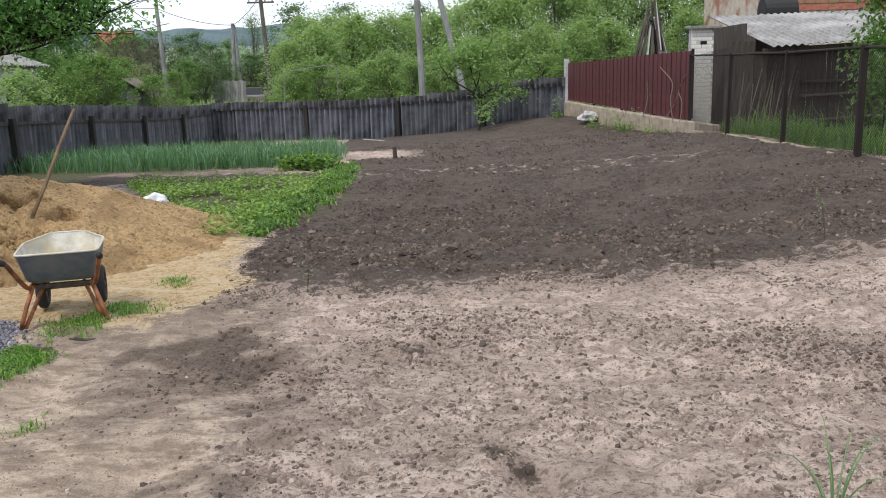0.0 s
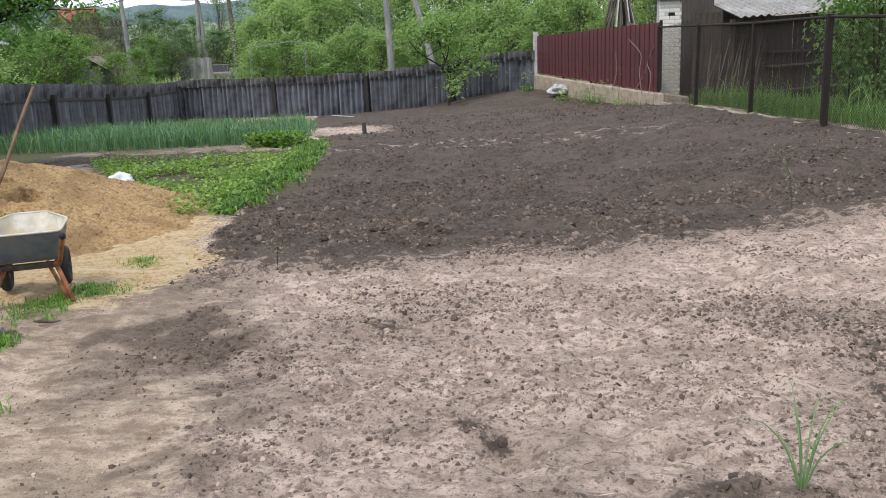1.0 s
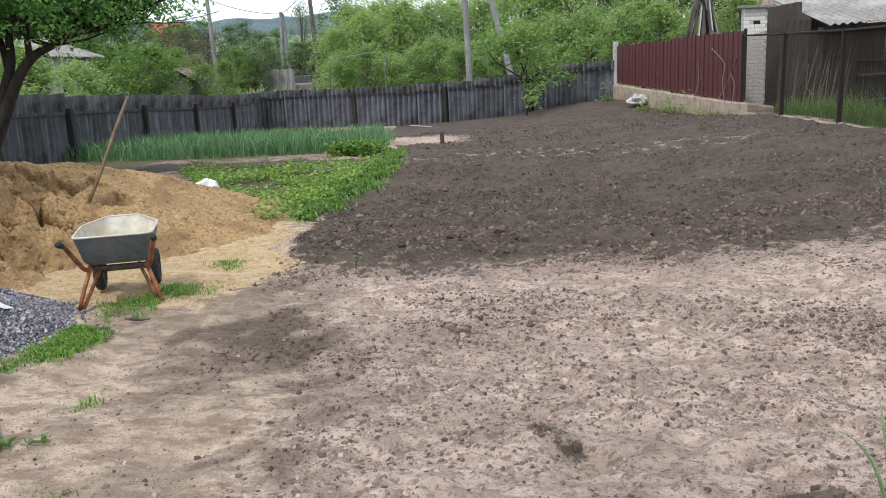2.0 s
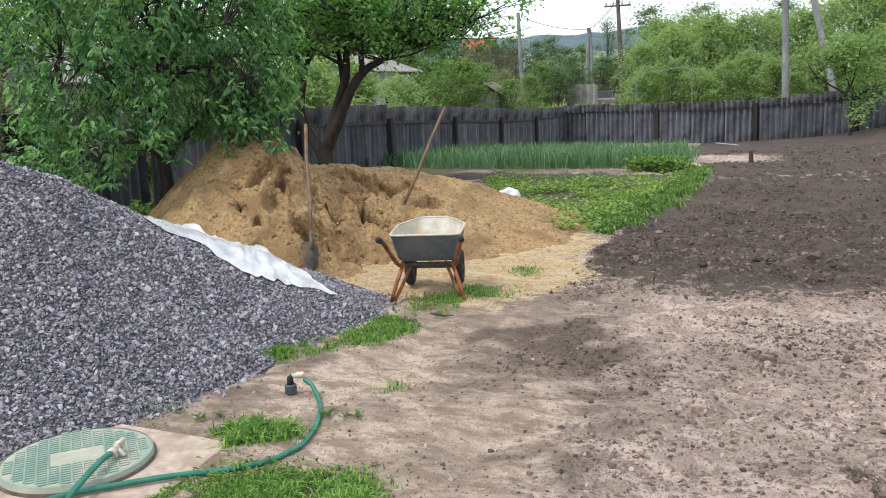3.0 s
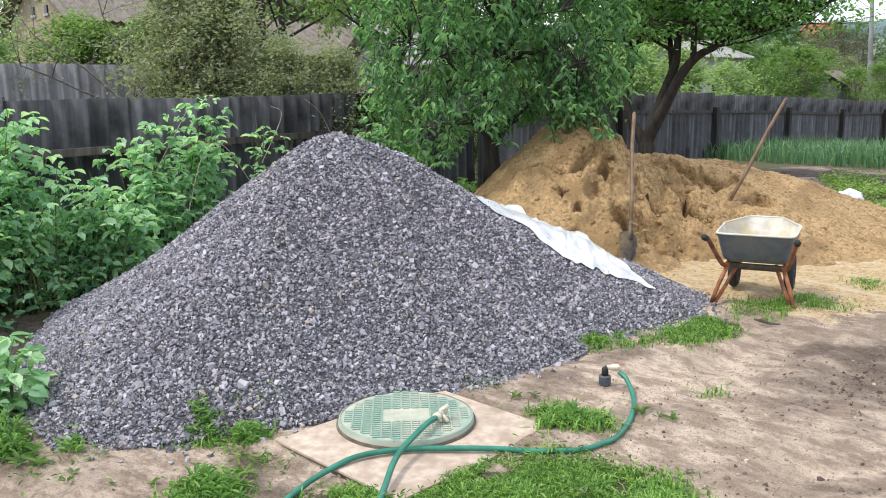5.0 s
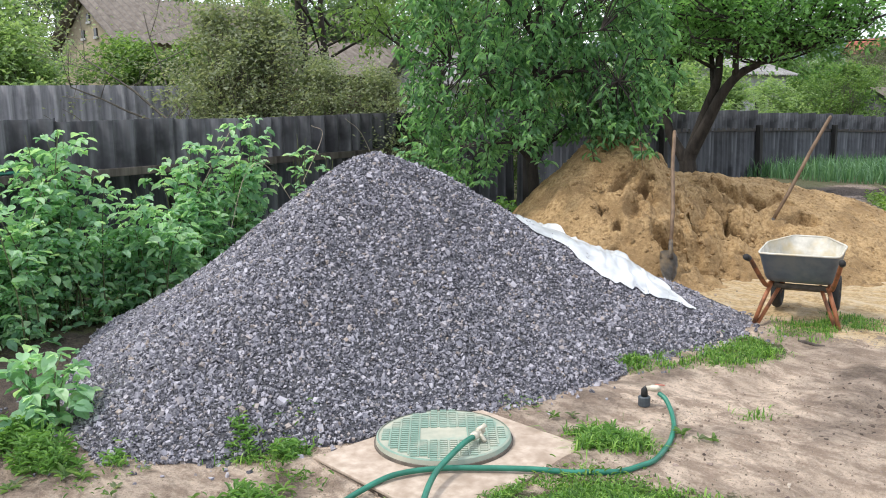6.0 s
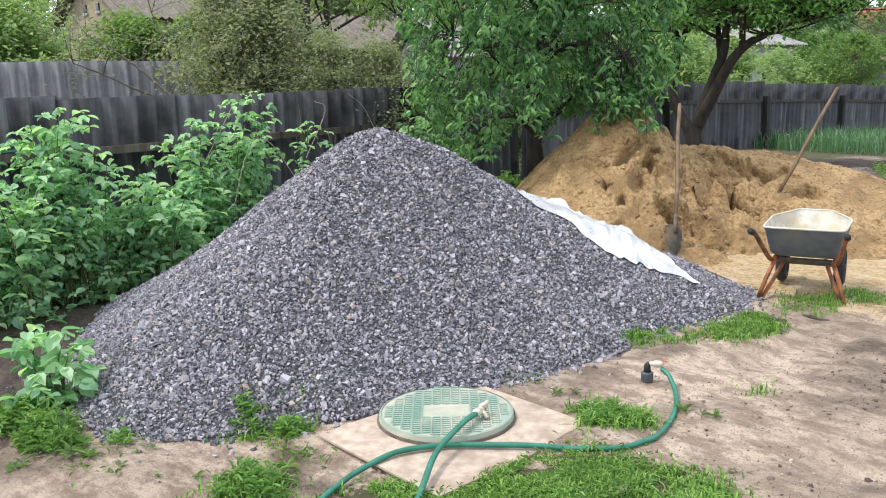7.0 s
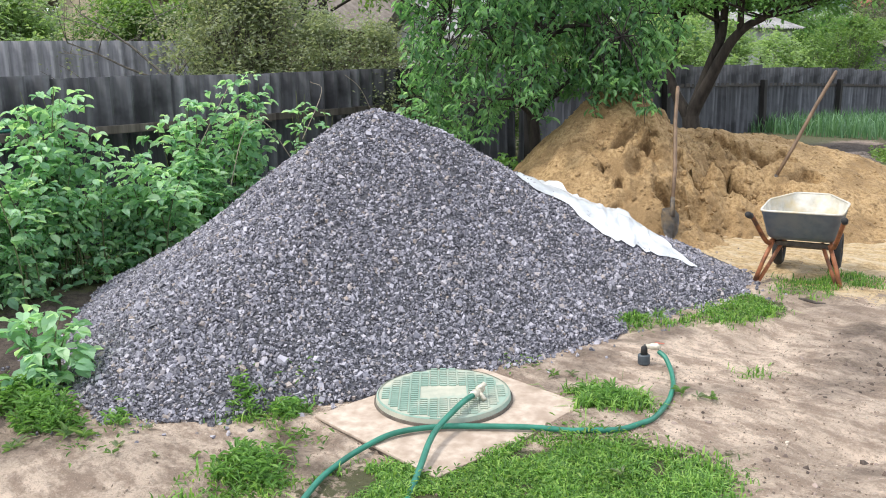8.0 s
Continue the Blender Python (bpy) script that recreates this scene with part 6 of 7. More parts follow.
def leafy_weeds():
    """Clumps of short stems set with narrow leaves."""
    r, P = random.Random(12), []
    for n, cx, cy, rx, ry, h in ((150, -4.2, 1.33, 0.20, 0.13, 0.14), (70, -4.5, 1.22, 0.17, 0.13, 0.12), (9, -3.9, 1.55, 0.07, 0.04, 0.06), (60, -3.0, 1.70, 0.18, 0.13, 0.10), (24, -3.40, 2.17, 0.08, 0.06, 0.08), (16, -3.62, 2.06, 0.09, 0.04, 0.06), (34, -2.36, 3.32, 0.10, 0.16, 0.06)):
        for k in range(n):
            a, q = r.uniform(0, 2 * math.pi), r.random() ** 0.6 * r.uniform(0.7, 1.35)
            x, y, top = cx + rx * q * math.cos(a), cy + ry * q * math.sin(a), h * r.uniform(0.25, 1.3) * (1.05 - 0.3 * q)
            z = max(float(surface(x, y)), float(gravel_z(np.array(x), np.array(y))))
            lx, ly = r.gauss(0, 0.015), r.gauss(0, 0.015)
            for i in range(9):
                u = (i + r.random()) / 9
                P.append((x + lx * u, y + ly * u, z + top * u))
    P = np.array(P)
    ob = part("leafy_weeds", leaf_mesh("leafy_weeds", P, 0.045 * rng.uniform(0.5, 1.25, len(P)), 0.27, -0.35, 0.35), G_WEED)
    tagged(ob, "bright lance-leaved weeds below the raspberry shoot", "weeds", kind="stuff")


leafy_weeds()


def sprig(x, y, size, seed):
    """A low rosette of narrow leaves."""
    r = random.Random(seed)
    t = thing("weed_sprig", "low green weed rosette in the bare soil", "weed", at=pose(x, y, float(surface(x, y))), group="weed sprigs in the soil")
    n = r.randint(9, 15)
    p = np.array([(r.gauss(0, 0.004), r.gauss(0, 0.004), 0.004 + 0.3 * size * r.random()) for k in range(n)])
    part("leaves", leaf_mesh("leaves", p, size * rng.uniform(0.6, 1.2, n), 0.28, -0.45, 0.3), G_FRESH if seed % 3 else G_GREYBUSH, t)


for i, (x, y, size) in enumerate(SPRIGS):
    sprig(x, y, size, 400 + i)


def footing_weeds():
    P = []
    for n, cx, cy, rx, ry, h in ((130, 5.2, 25.0, 0.2, 0.4, 0.45), (90, 4.75, 26.4, 0.18, 0.35, 0.35), (110, 3.95, 28.9, 0.2, 0.25, 0.7), (60, 5.75, 23.6, 0.14, 0.3, 0.3), (70, 5.0, 25.7, 0.12, 0.12, 0.75), (50, 5.45, 24.3, 0.1, 0.1, 0.7)):
        x, y = patch(n, cx, cy, rx, ry)
        P.append(np.stack([x, y, surface(x, y) + h * rng.random(len(x)) ** 1.4], -1))
    p = np.concatenate(P)
    ob = part("footing_weeds", leaf_mesh("footing_weeds", p, 0.10 * rng.uniform(0.5, 1.3, len(p)), 0.45, 0.1, 0.5, plain=True), G_WILLOW)
    tagged(ob, "straggling pale green weeds along the concrete footing", "weeds", kind="stuff")


footing_weeds()


def onion_bed():
    n = 8500
    x, y = rng.uniform(-9.0, -2.0, n), rng.uniform(17.0, 26.0, n)
    y = np.round(y / 0.42) * 0.42 + rng.normal(0, 0.05, n)
    keep = (y > 17.3 + 0.12 * np.abs(x + 5)) & (x < -2.1 + 0.1 * (18 - y) + 0.15 * rng.normal(size=n)) & (y < 25)
    x, y = x[keep], y[keep]
    ob = part("onion_bed", blades("onion_bed", x, y, surface(x, y), 0.45 * rng.uniform(0.35, 1.25, len(x)), 0.013, 0.5), G_ONION)
    tagged(ob, "dense rows of green onion leaves in the bed", "onions", kind="stuff")
    n = 26000
    x, y = rng.uniform(-5.6, -1.4, n), rng.uniform(9.2, 16.4, n)
    left = np.interp(y, [9.2, 9.6, 11.4, 14.2, 15.2], [-2.6, -2.7, -3.6, -5.1, -5.3])
    keep = (x > left) & (x < -1.95 + 0.03 * (y - 9)) & (y < 14.55) & (fbm(x, y, 0.7, 2, 66) > -0.42)
    x, y = x[keep], y[keep]
    z = surface(x, y) + 0.03 + np.abs(rng.normal(0.03, 0.06, len(x)))
    ob = part("strawberry_plants", leaf_mesh("strawberry_plants", np.stack([x, y, z], -1), 0.052 * rng.uniform(0.5, 1.5, len(x)), 0.7, -0.2, 0.45, plain=True), G_BED)
    tagged(ob, "low bright-green strawberry plants covering the bed", "strawberry plants", kind="stuff")
    n = 900
    x, y = patch(n, -2.5, 17.0, 0.6, 0.5)
    ob = part("herb_clump", leaf_mesh("herb_clump", np.stack([x, y, surface(x, y) + rng.random(len(x)) * 0.22], -1), 0.12 * rng.uniform(0.6, 1.3, len(x)), 0.5, -0.3, 0.4), G_STRAW)
    tagged(ob, "feathery green herb clump at the bed's end", "herbs", kind="stuff")


onion_bed()


G_LEEK = leafy("leek_blade", [(0.12, 0.22, 0.10), (0.19, 0.31, 0.14), (0.30, 0.42, 0.20)])


def leek():
    t = thing("self_sown_onion", "lone onion plant with long upright leaves in the soil", "plant", at=pose(1.47, 2.99, float(surface(1.47, 2.99))))
    r = random.Random(3)
    for k in range(9):
        a, L = r.uniform(0, 2 * math.pi), r.uniform(0.2, 0.42)
        q = r.uniform(0.15, 0.95)
        o = Vector((math.cos(a), math.sin(a), 0))
        pts = [o * 0.006, o * L * q * 0.3 + Vector((0, 0, L * 0.5)), o * L * q * 0.7 + Vector((0, 0, L * 0.82)), o * L * q + Vector((0, 0, L * (0.98 - 0.2 * q)))]
        part("leaf", tube(arc(pts, 3), [0.0045 - 0.0004 * i for i in range(10)], 5), G_LEEK, t)


leek()


def stalk(x, y, h, seed):
    r = random.Random(seed)
    t = thing("dry_weed", "thin dry weed stalk standing in the soil", "weed", at=pose(x, y, float(surface(x, y))))
    segs, twigs = [], []
    grow(r, (0, 0, 0), (0.05, 0, 1), h, 0.006, 1, 2, segs, twigs, 0.1, 0.15, (2, 3), 0.5)
    part("stem", limbs_mesh("stem", segs), M_OLDWOOD, t)
    p = along_twigs(r, twigs, 26, 0.02)
    part("leaves", leaf_mesh("leaves", p, 0.03 * np.ones(26), 0.4), G_GREYBUSH, t)["kind"] = "stuff"


for i, (x, y, h) in enumerate(((3.72, 8.18, 0.42), (3.85, 8.5, 0.3), (-1.03, 6.85, 0.17), (5.0, 25.6, 0.7), (5.3, 24.6, 0.75), (5.7, 23.4, 0.9), (2.0, 2.75, 0.2))):
    stalk(x, y, h, 80 + i)


# ---- beyond the fences ----
def wood_tree(label, leaf, height, width, clumps, per, leaf_size, seed, low=0.2, category="tree", tall=0.75, bark=None, loose=0.45):
    """A tree whose crown is made of leafy sprays on limbs: uneven outline, gaps between the sprays. width: the crown's greatest radius."""
    r = random.Random(seed)
    t = thing("woodland_tree" if category == "tree" else "shrub", label, category, at=pose(0, 0, -60))
    stems = r.choice((1, 2, 3)) if category == "tree" else 5
    segs, feet, P = [], [], []
    for k in range(stems):
        a = 2 * math.pi * k / stems + r.uniform(-0.4, 0.4)
        lean = 0.0 if stems == 1 else width * r.uniform(0.12, 0.4)
        pts = [Vector((math.cos(a) * lean * q * q + r.gauss(0, 0.03), math.sin(a) * lean * q * q + r.gauss(0, 0.03), height * 0.9 * q - 0.15)) for q in (0, 0.25, 0.5, 0.75, 1)]
        base = 0.022 * height / math.sqrt(stems)
        segs.append((pts, [base, base * 0.8, base * 0.6, base * 0.4, base * 0.12]))
        feet.append(pts)
    for k in range(clumps):
        q = low + (1 - low) * r.random() ** 0.85
        u = (q - low) / (1 - low)
        wide = width * max(0.12, math.sin(math.pi * min(1.0, 0.12 + 0.86 * u)) ** 0.7) * r.uniform(0.75, 1.12)
        a, d = r.uniform(0, 2 * math.pi), wide * r.random() ** loose
        c = Vector((math.cos(a) * d, math.sin(a) * d, q * height))
        stem = feet[r.randrange(stems)]
        o = stem[min(4, max(1, int(q * 4.2) - 1))]
        m = o.lerp(c, 0.55) + Vector((0, 0, 0.05 * height * r.uniform(-0.3, 0.8)))
        segs.append(([o, m, c], [0.0032 * height, 0.002 * height, 0.0008 * height]))
        rc = height * r.uniform(0.065, 0.15)
        n = int(per * r.uniform(0.6, 1.4))
        v = rng.normal(size=(n, 3))
        v = v / np.linalg.norm(v, axis=1)[:, None] * (np.abs(rng.normal(0, 0.62, (n, 1))) + 0.12) * rc * (1.15, 1.15, tall)
        P.append(v + np.array(c))
    part("trunk", limbs_mesh("trunk", segs, 5), bark or M_GREYBARK, t)
    p = np.concatenate(P)
    ob = part("crown", leaf_mesh("crown", p, leaf_size * rng.uniform(0.6, 1.3, len(p)), 0.55, 0.25, 0.4, plain=True), leaf, t)
    ob["kind"] = "stuff"
    return t


G_PLUM = leafy("plum_leaf", [(0.085, 0.090, 0.066), (0.115, 0.115, 0.085), (0.150, 0.150, 0.108)])
G_BIRCH = leafy("birch_leaf", [(0.12, 0.19, 0.10), (0.16, 0.24, 0.125), (0.20, 0.285, 0.15)], light=0.5)
TALL = {"willow": 6.0, "willow_b": 4.2, "dark": 5.5, "plum": 5.0, "birch": 7.0, "mid": 4.2, "grey": 3.0, "fresh": 2.6}
KINDS = {"willow": wood_tree("bright young green tree of the wood edge", G_WILLOW, 6.0, 1.75, 75, 88, 0.165, 101, 0.12, tall=1.25),
         "willow_b": wood_tree("bright bushy green tree of the wood edge", G_WILLOW, 4.2, 1.7, 75, 82, 0.148, 102, 0.05, tall=1.1),
         "dark": wood_tree("dense dark green tree of the village", G_DARKWOOD, 5.5, 2.0, 72, 60, 0.17, 103, 0.15),
         "plum": wood_tree("dusky grey-green plum tree of a village plot", G_PLUM, 5.0, 2.1, 75, 70, 0.14, 107, 0.15),
         "birch": wood_tree("tall slender pale green birch of the village", G_BIRCH, 7.0, 1.25, 70, 70, 0.13, 108, 0.2, tall=1.4),
         "mid": wood_tree("leafy green fruit tree of a village plot", G_APPLE, 4.2, 1.8, 76, 68, 0.155, 104, 0.1),
         "grey": wood_tree("grey-green fine-leaved shrub behind the fence", G_GREYBUSH, 3.0, 1.05, 100, 80, 0.064, 105, 0.08, "shrub", 0.9, loose=0.6),
         "fresh": wood_tree("fresh green shrub behind the fence", G_FRESH, 2.6, 1.15, 80, 62, 0.085, 106, 0.05, "shrub", 0.9)}


def plant(kind, x, y, height, turn):
    src = KINDS[kind]
    k = height / TALL[kind]
    w = min(k, 1.25) if k > 1 else max(k, 0.75)
    ob = copy_thing(src, pose(x, y, float(lie(x, y)) - 0.1, 0, 0, turn))
    ob.scale = (w, w, k)
    ob["group"] = "trees beyond the fences"


# Woods and village plots beyond the far fence: x, y, kind, height.
BEYOND = (
    (-16.9, 36.3, "mid", 4.3), (-16.9, 38.5, "mid", 3.8), (-17.5, 42.6, "mid", 3.8), (-14.7, 37.3, "mid", 3.6), (-14.8, 39.4, "mid", 3.4),
    (-15.8, 44.4, "fresh", 3.2), (-13.9, 41.8, "grey", 3.1), (-12.6, 39.1, "fresh", 2.7), (-14.7, 35.1, "fresh", 3.0), (-13.5, 35.1, "fresh", 2.7),
    (-21.1, 58.4, "plum", 4.1), (-19.2, 56.9, "plum", 3.9), (-19.0, 60.2, "plum", 3.8), (-17.9, 61.5, "dark", 4.2), (-17.8, 65.7, "dark", 4.6),
    (-14.8, 58.2, "dark", 3.5), (-14.2, 50.1, "mid", 2.9), (-13.5, 51.3, "dark", 2.5), (-13.4, 45.1, "fresh", 2.5), (-13.6, 56.5, "dark", 2.5),
    (-12.5, 60.8, "birch", 5.3), (-11.6, 54.9, "dark", 2.8), (-11.3, 57.0, "dark", 2.8), (-10.7, 59.1, "dark", 3.4), (-24.4, 76.3, "dark", 5.3),
    (-19.2, 81.8, "mid", 4.6), (-29.8, 85.0, "mid", 5.6), (-29.3, 74.5, "dark", 5.4), (-27.6, 64.4, "dark", 5.5), (-26.1, 56.3, "dark", 5.3),
    (-7.8, 46.4, "willow", 4.0), (-7.4, 49.6, "willow", 5.2), (-6.1, 45.7, "willow_b", 4.6), (-5.8, 50.8, "willow", 5.3), (-4.4, 47.9, "willow_b", 5.1),
    (-3.7, 51.0, "willow", 4.8), (-2.4, 47.0, "willow", 5.3), (-1.4, 49.1, "willow_b", 4.9), (-0.1, 46.1, "willow", 5.1), (1.1, 48.1, "willow", 5.3),
    (2.2, 45.1, "willow_b", 5.6), (3.5, 47.0, "willow", 5.9), (4.6, 44.9, "willow", 6.1), (5.7, 42.7, "willow_b", 6.1), (7.4, 44.5, "willow", 6.2),
    (8.3, 41.3, "willow", 5.9), (10.1, 43.0, "dark", 6.0), (10.9, 40.7, "willow", 6.0), (12.8, 42.2, "dark", 5.7), (14.9, 43.6, "willow", 5.7),
    (-8.7, 55.4, "dark", 5.7), (-6.2, 61.8, "dark", 6.0), (-1.3, 60.1, "dark", 5.7), (4.8, 57.9, "dark", 7.0), (8.5, 55.5, "dark", 7.0),
    (11.9, 53.8, "dark", 6.7), (-6.9, 42.5, "willow_b", 2.9), (-5.6, 41.7, "fresh", 3.1), (-4.4, 40.9, "willow_b", 2.8), (-3.3, 42.0, "willow_b", 3.0),
    (-2.2, 42.1, "willow_b", 3.4), (-1.1, 41.1, "willow_b", 3.0), (0.5, 41.1, "willow_b", 3.3), (1.8, 41.1, "willow_b", 3.6), (3.3, 40.0, "willow_b", 3.6),
    (4.8, 39.8, "willow_b", 3.8), (6.0, 37.6, "willow_b", 3.6), (7.4, 37.4, "willow_b", 3.7), (8.7, 36.1, "willow_b", 3.1), (10.5, 36.7, "willow_b", 3.9),
)
# The neighbouring plots beyond the slate fence beside the gravel.
NEIGHBOUR = (
    (-19.7, 6.0, "willow_b", 4.5), (-18.1, 6.0, "willow_b", 3.3), (-21.3, 5.6, "willow_b", 4.7), (-18.4, 5.1, "willow_b", 3.5), (-22.3, 5.8, "mid", 4.5),
    (-17.3, 7.9, "fresh", 3.1), (-16.9, 7.6, "fresh", 3.0), (-16.3, 7.8, "fresh", 2.9), (-16.5, 8.5, "fresh", 2.8), (-16.7, 9.1, "fresh", 3.1),
    (-10.9, 6.4, "grey", 3.2), (-10.5, 6.6, "grey", 3.2), (-10.2, 6.8, "grey", 2.9), (-10.3, 6.3, "grey", 2.7), (-9.5, 6.8, "grey", 2.3),
    (-9.1, 6.9, "grey", 2.3), (-8.7, 7.1, "grey", 2.2), (-8.4, 7.2, "grey", 2.2), (-11.4, 6.3, "grey", 2.3), (-20.4, 16.2, "dark", 5.5),
    (-21.7, 16.1, "dark", 5.3), (-22.7, 19.7, "dark", 5.9), (-21.0, 20.1, "dark", 5.6), (-16.5, 17.5, "dark", 4.9), (-14.4, 16.7, "dark", 4.4),
    (-15.9, 20.6, "dark", 5.0), (-16.9, 24.9, "mid", 5.6), (-25.0, 16.7, "mid", 5.9), (-29.9, 16.3, "mid", 6.2), (-13.4, 22.3, "willow_b", 4.2),
    (-12.6, 31.6, "mid", 3.4), (-12.2, 26.0, "willow_b", 2.6), (-11.8, 30.9, "fresh", 3.4),
    (-11.9, 22.4, "willow_b", 2.7), (-11.6, 19.6, "willow_b", 2.6), (-11.2, 16.6, "willow_b", 2.5), (-18.6, 33.1, "dark", 6.6), (-18.7, 37.7, "dark", 6.6),
    (-9.4, 10.4, "fresh", 2.3), (-9.5, 11.7, "fresh", 2.2),
)
NEIGHBOUR += ((-30.9, 10.8, "dark", 7.8), (-31.6, 8.4, "dark", 7.2), (-33.9, 14.0, "willow", 7.6))
r6 = random.Random(66)
for x, y, k, h in BEYOND + NEIGHBOUR:
    plant(k, x, y, h, r6.uniform(0, 360))
for src in KINDS.values():
    for o in list(src.children):
        bpy.data.objects.remove(o)
    bpy.data.objects.remove(src)


def climbing_vine():
    """A dense leafy mass hanging over stems behind the mesh fence."""
    r = random.Random(77)
    t = thing("climbing_vine", "dense green climbing vine behind the mesh fence", "vine")
    segs, p = [], []
    for k in range(150):
        q = r.random()
        c = Vector((7.55 + 2.2 * q + r.gauss(0, 0.1), 15.4 + 1.3 * q + r.gauss(0, 0.25), 0.55 + 3.6 * r.random() ** 0.9))
        if c.x < 7.9 and c.z < 1.0:
            c.x += 0.35
        for i in range(90):
            p.append((c.x + r.gauss(0, 0.17), c.y + r.gauss(0, 0.17), c.z + r.gauss(0, 0.2) - 0.05))
        if k % 7 == 0:
            z0 = float(lie(c.x, c.y))
            segs.append(([Vector((c.x + 0.2, c.y + 0.2, z0 - 0.1)), Vector((c.x + 0.1, c.y, (z0 + c.z) / 2)), c], [0.02, 0.015, 0.006]))
    part("stem", limbs_mesh("stem", segs), M_BARK, t)
    ob = part("foliage", leaf_mesh("foliage", np.array(p), 0.105 * rng.uniform(0.6, 1.3, len(p)), 0.62, 0.7, 0.35, plain=True), G_APPLE, t)
    ob["kind"] = "stuff"


climbing_vine()


tree("bare_sapling", "thin-branched sapling with few grey leaves behind the fence", "tree", (-13.3, 6.9, float(lie(-13.3, 6.9))),
     [((0, 0, -0.1), (-0.1, -0.1, 1), 2.0, 0.04), ((0, 0, 1.3), (-0.6, -0.7, 0.6), 1.9, 0.025), ((0, 0, 1.2), (-0.3, -0.8, 0.5), 1.8, 0.022), ((0, 0, 1.5), (0.2, 0.5, 0.9), 1.6, 0.022), ((0, 0, 1.6), (-0.5, -0.3, 0.9), 1.7, 0.02)],
     G_GREYBUSH, 0.06, 1500, 31, 0.10, 0.5, 0.3, 2, 0.05, 0.3, bark=M_GREYBARK)
for i, (x, y, lean, rad) in enumerate(((-13.85, 9.96, 0.02, 0.11), (-14.03, 10.75, -0.03, 0.10), (-10.9, 9.6, 0.16, 0.075), (-11.6, 10.9, 0.06, 0.05))):
    tree("tall_tree", "tall dark-trunked tree with a high crown behind the fence", "tree", (x, y, float(lie(x, y))),
         [((0, 0, -0.2), (lean, lean, 1), 4.6, rad), ((lean * 2.6, lean * 2.6, 2.6), (0.7, 0.5, 0.4), 1.5, 0.03), ((lean * 2.2, lean * 2.2, 2.3), (-0.6, -0.6, 0.5), 1.4, 0.03), ((lean * 3, lean * 3, 3.2), (0.2, -0.7, 0.6), 1.6, 0.03)],
         G_FRESH, 0.13, 1500, 61 + i, 0.13, 0.45, 0.5, 2, 0.06, 0.15, group="tall trees behind the fence", plain=True)


# ---- poles and wires ----
def power_pole(label, base, tops, radius, material, arms=0):
    t = thing("power_pole", label, "utility pole")
    b = Vector((base[0], base[1], float(lie(*base)) - 0.3))
    feet = [b] + [b + Vector((q[3], 0, 0)) for q in tops[1:]]
    for f, q in zip(feet, tops):
        part("post", tube([f, f.lerp(Vector(q[:3]), 0.5), q[:3]], [radius, radius * 0.85, radius * 0.7], 8), material, t)
    top = Vector(tops[0][:3])
    for k in range(arms):
        part("crossarm", box((1.5, 0.09, 0.09), pose(top.x, top.y, top.z - 0.4 - 0.7 * k), 0.01), M_OLDWOOD, t)
        for s in (-0.65, -0.25, 0.25, 0.65):
            part("insulator", tube([(top.x + s, top.y, top.z - 0.36 - 0.7 * k), (top.x + s, top.y, top.z - 0.2 - 0.7 * k)], 0.05, 6), M_POLE, t)


power_pole("pale concrete power pole with a leaning strut", (-0.55, 38.0), [(-0.85, 38.0, 9.0), (-0.55, 38.3, 8.3, 2.15)], 0.15, M_POLEGREY)
power_pole("grey weathered power pole with a crossarm", (-9.36, 49.9), [(-9.7, 49.9, 6.4)], 0.15, M_GREYBARK, 1)
power_pole("grey double power pole behind a shed", (-12.9, 56), [(-12.75, 56, 5.3), (-12.7, 56.1, 5.2, 0.55)], 0.15, M_POLEGREY)
power_pole("grey concrete power pole among trees", (-16.65, 54.3), [(-16.9, 54.3, 6.4)], 0.16, M_POLEGREY)


def wire(a, b, sag):
    a, b = Vector(a), Vector(b)
    pts = [a.lerp(b, q / 10) - Vector((0, 0, sag * 4 * (q / 10) * (1 - q / 10))) for q in range(11)]
    stick("power_line", "thin dark overhead cable", "cable", pts, 0.016, M_RUBBER)


wire((-9.9, 49.9, 6.1), (-12.75, 56, 5.2), 0.15)
wire((-12.75, 56, 5.2), (-16.9, 54.3, 6.2), 0.25)
wire((-16.9, 54.3, 6.2), (-30, 52, 7.6), 0.4)
wire((-9.9, 49.9, 6.1), (-0.85, 38.0, 8.4), 0.3)

# ---- buildings ----
M_WHITEBRICK = worn("white_silicate_brick", (0.66, 0.65, 0.61), (0.82, 0.81, 0.77), 14, 0.9, stain=(0.60, 0.57, 0.50))
M_PLASTER = worn("beige_plaster", (0.30, 0.25, 0.175), (0.40, 0.34, 0.245), 6, 0.9)
M_ROOFGREY = worn("old_slate_roof", (0.16, 0.155, 0.15), (0.29, 0.285, 0.28), 8, 0.9, stain=(0.36, 0.36, 0.36), stain_scale=0.9)
M_ROOFBROWN = worn("brown_roof", (0.12, 0.10, 0.085), (0.22, 0.19, 0.165), 6, 0.9)
M_TERRA = worn("red_roof", (0.30, 0.085, 0.06), (0.42, 0.14, 0.105), 6, 0.8)
M_BARN = worn("reddish_barn_board", (0.060, 0.036, 0.030), (0.13, 0.075, 0.060), 10, 0.9, stretch=(1, 1, 0.1))
M_GREYWALL = worn("grey_shed_board", (0.13, 0.13, 0.135), (0.22, 0.22, 0.225), 9, 0.9, stretch=(1, 1, 0.15))
M_GLASS, _g, _b = mat("dark_window", (0.02, 0.025, 0.03), 0.1)


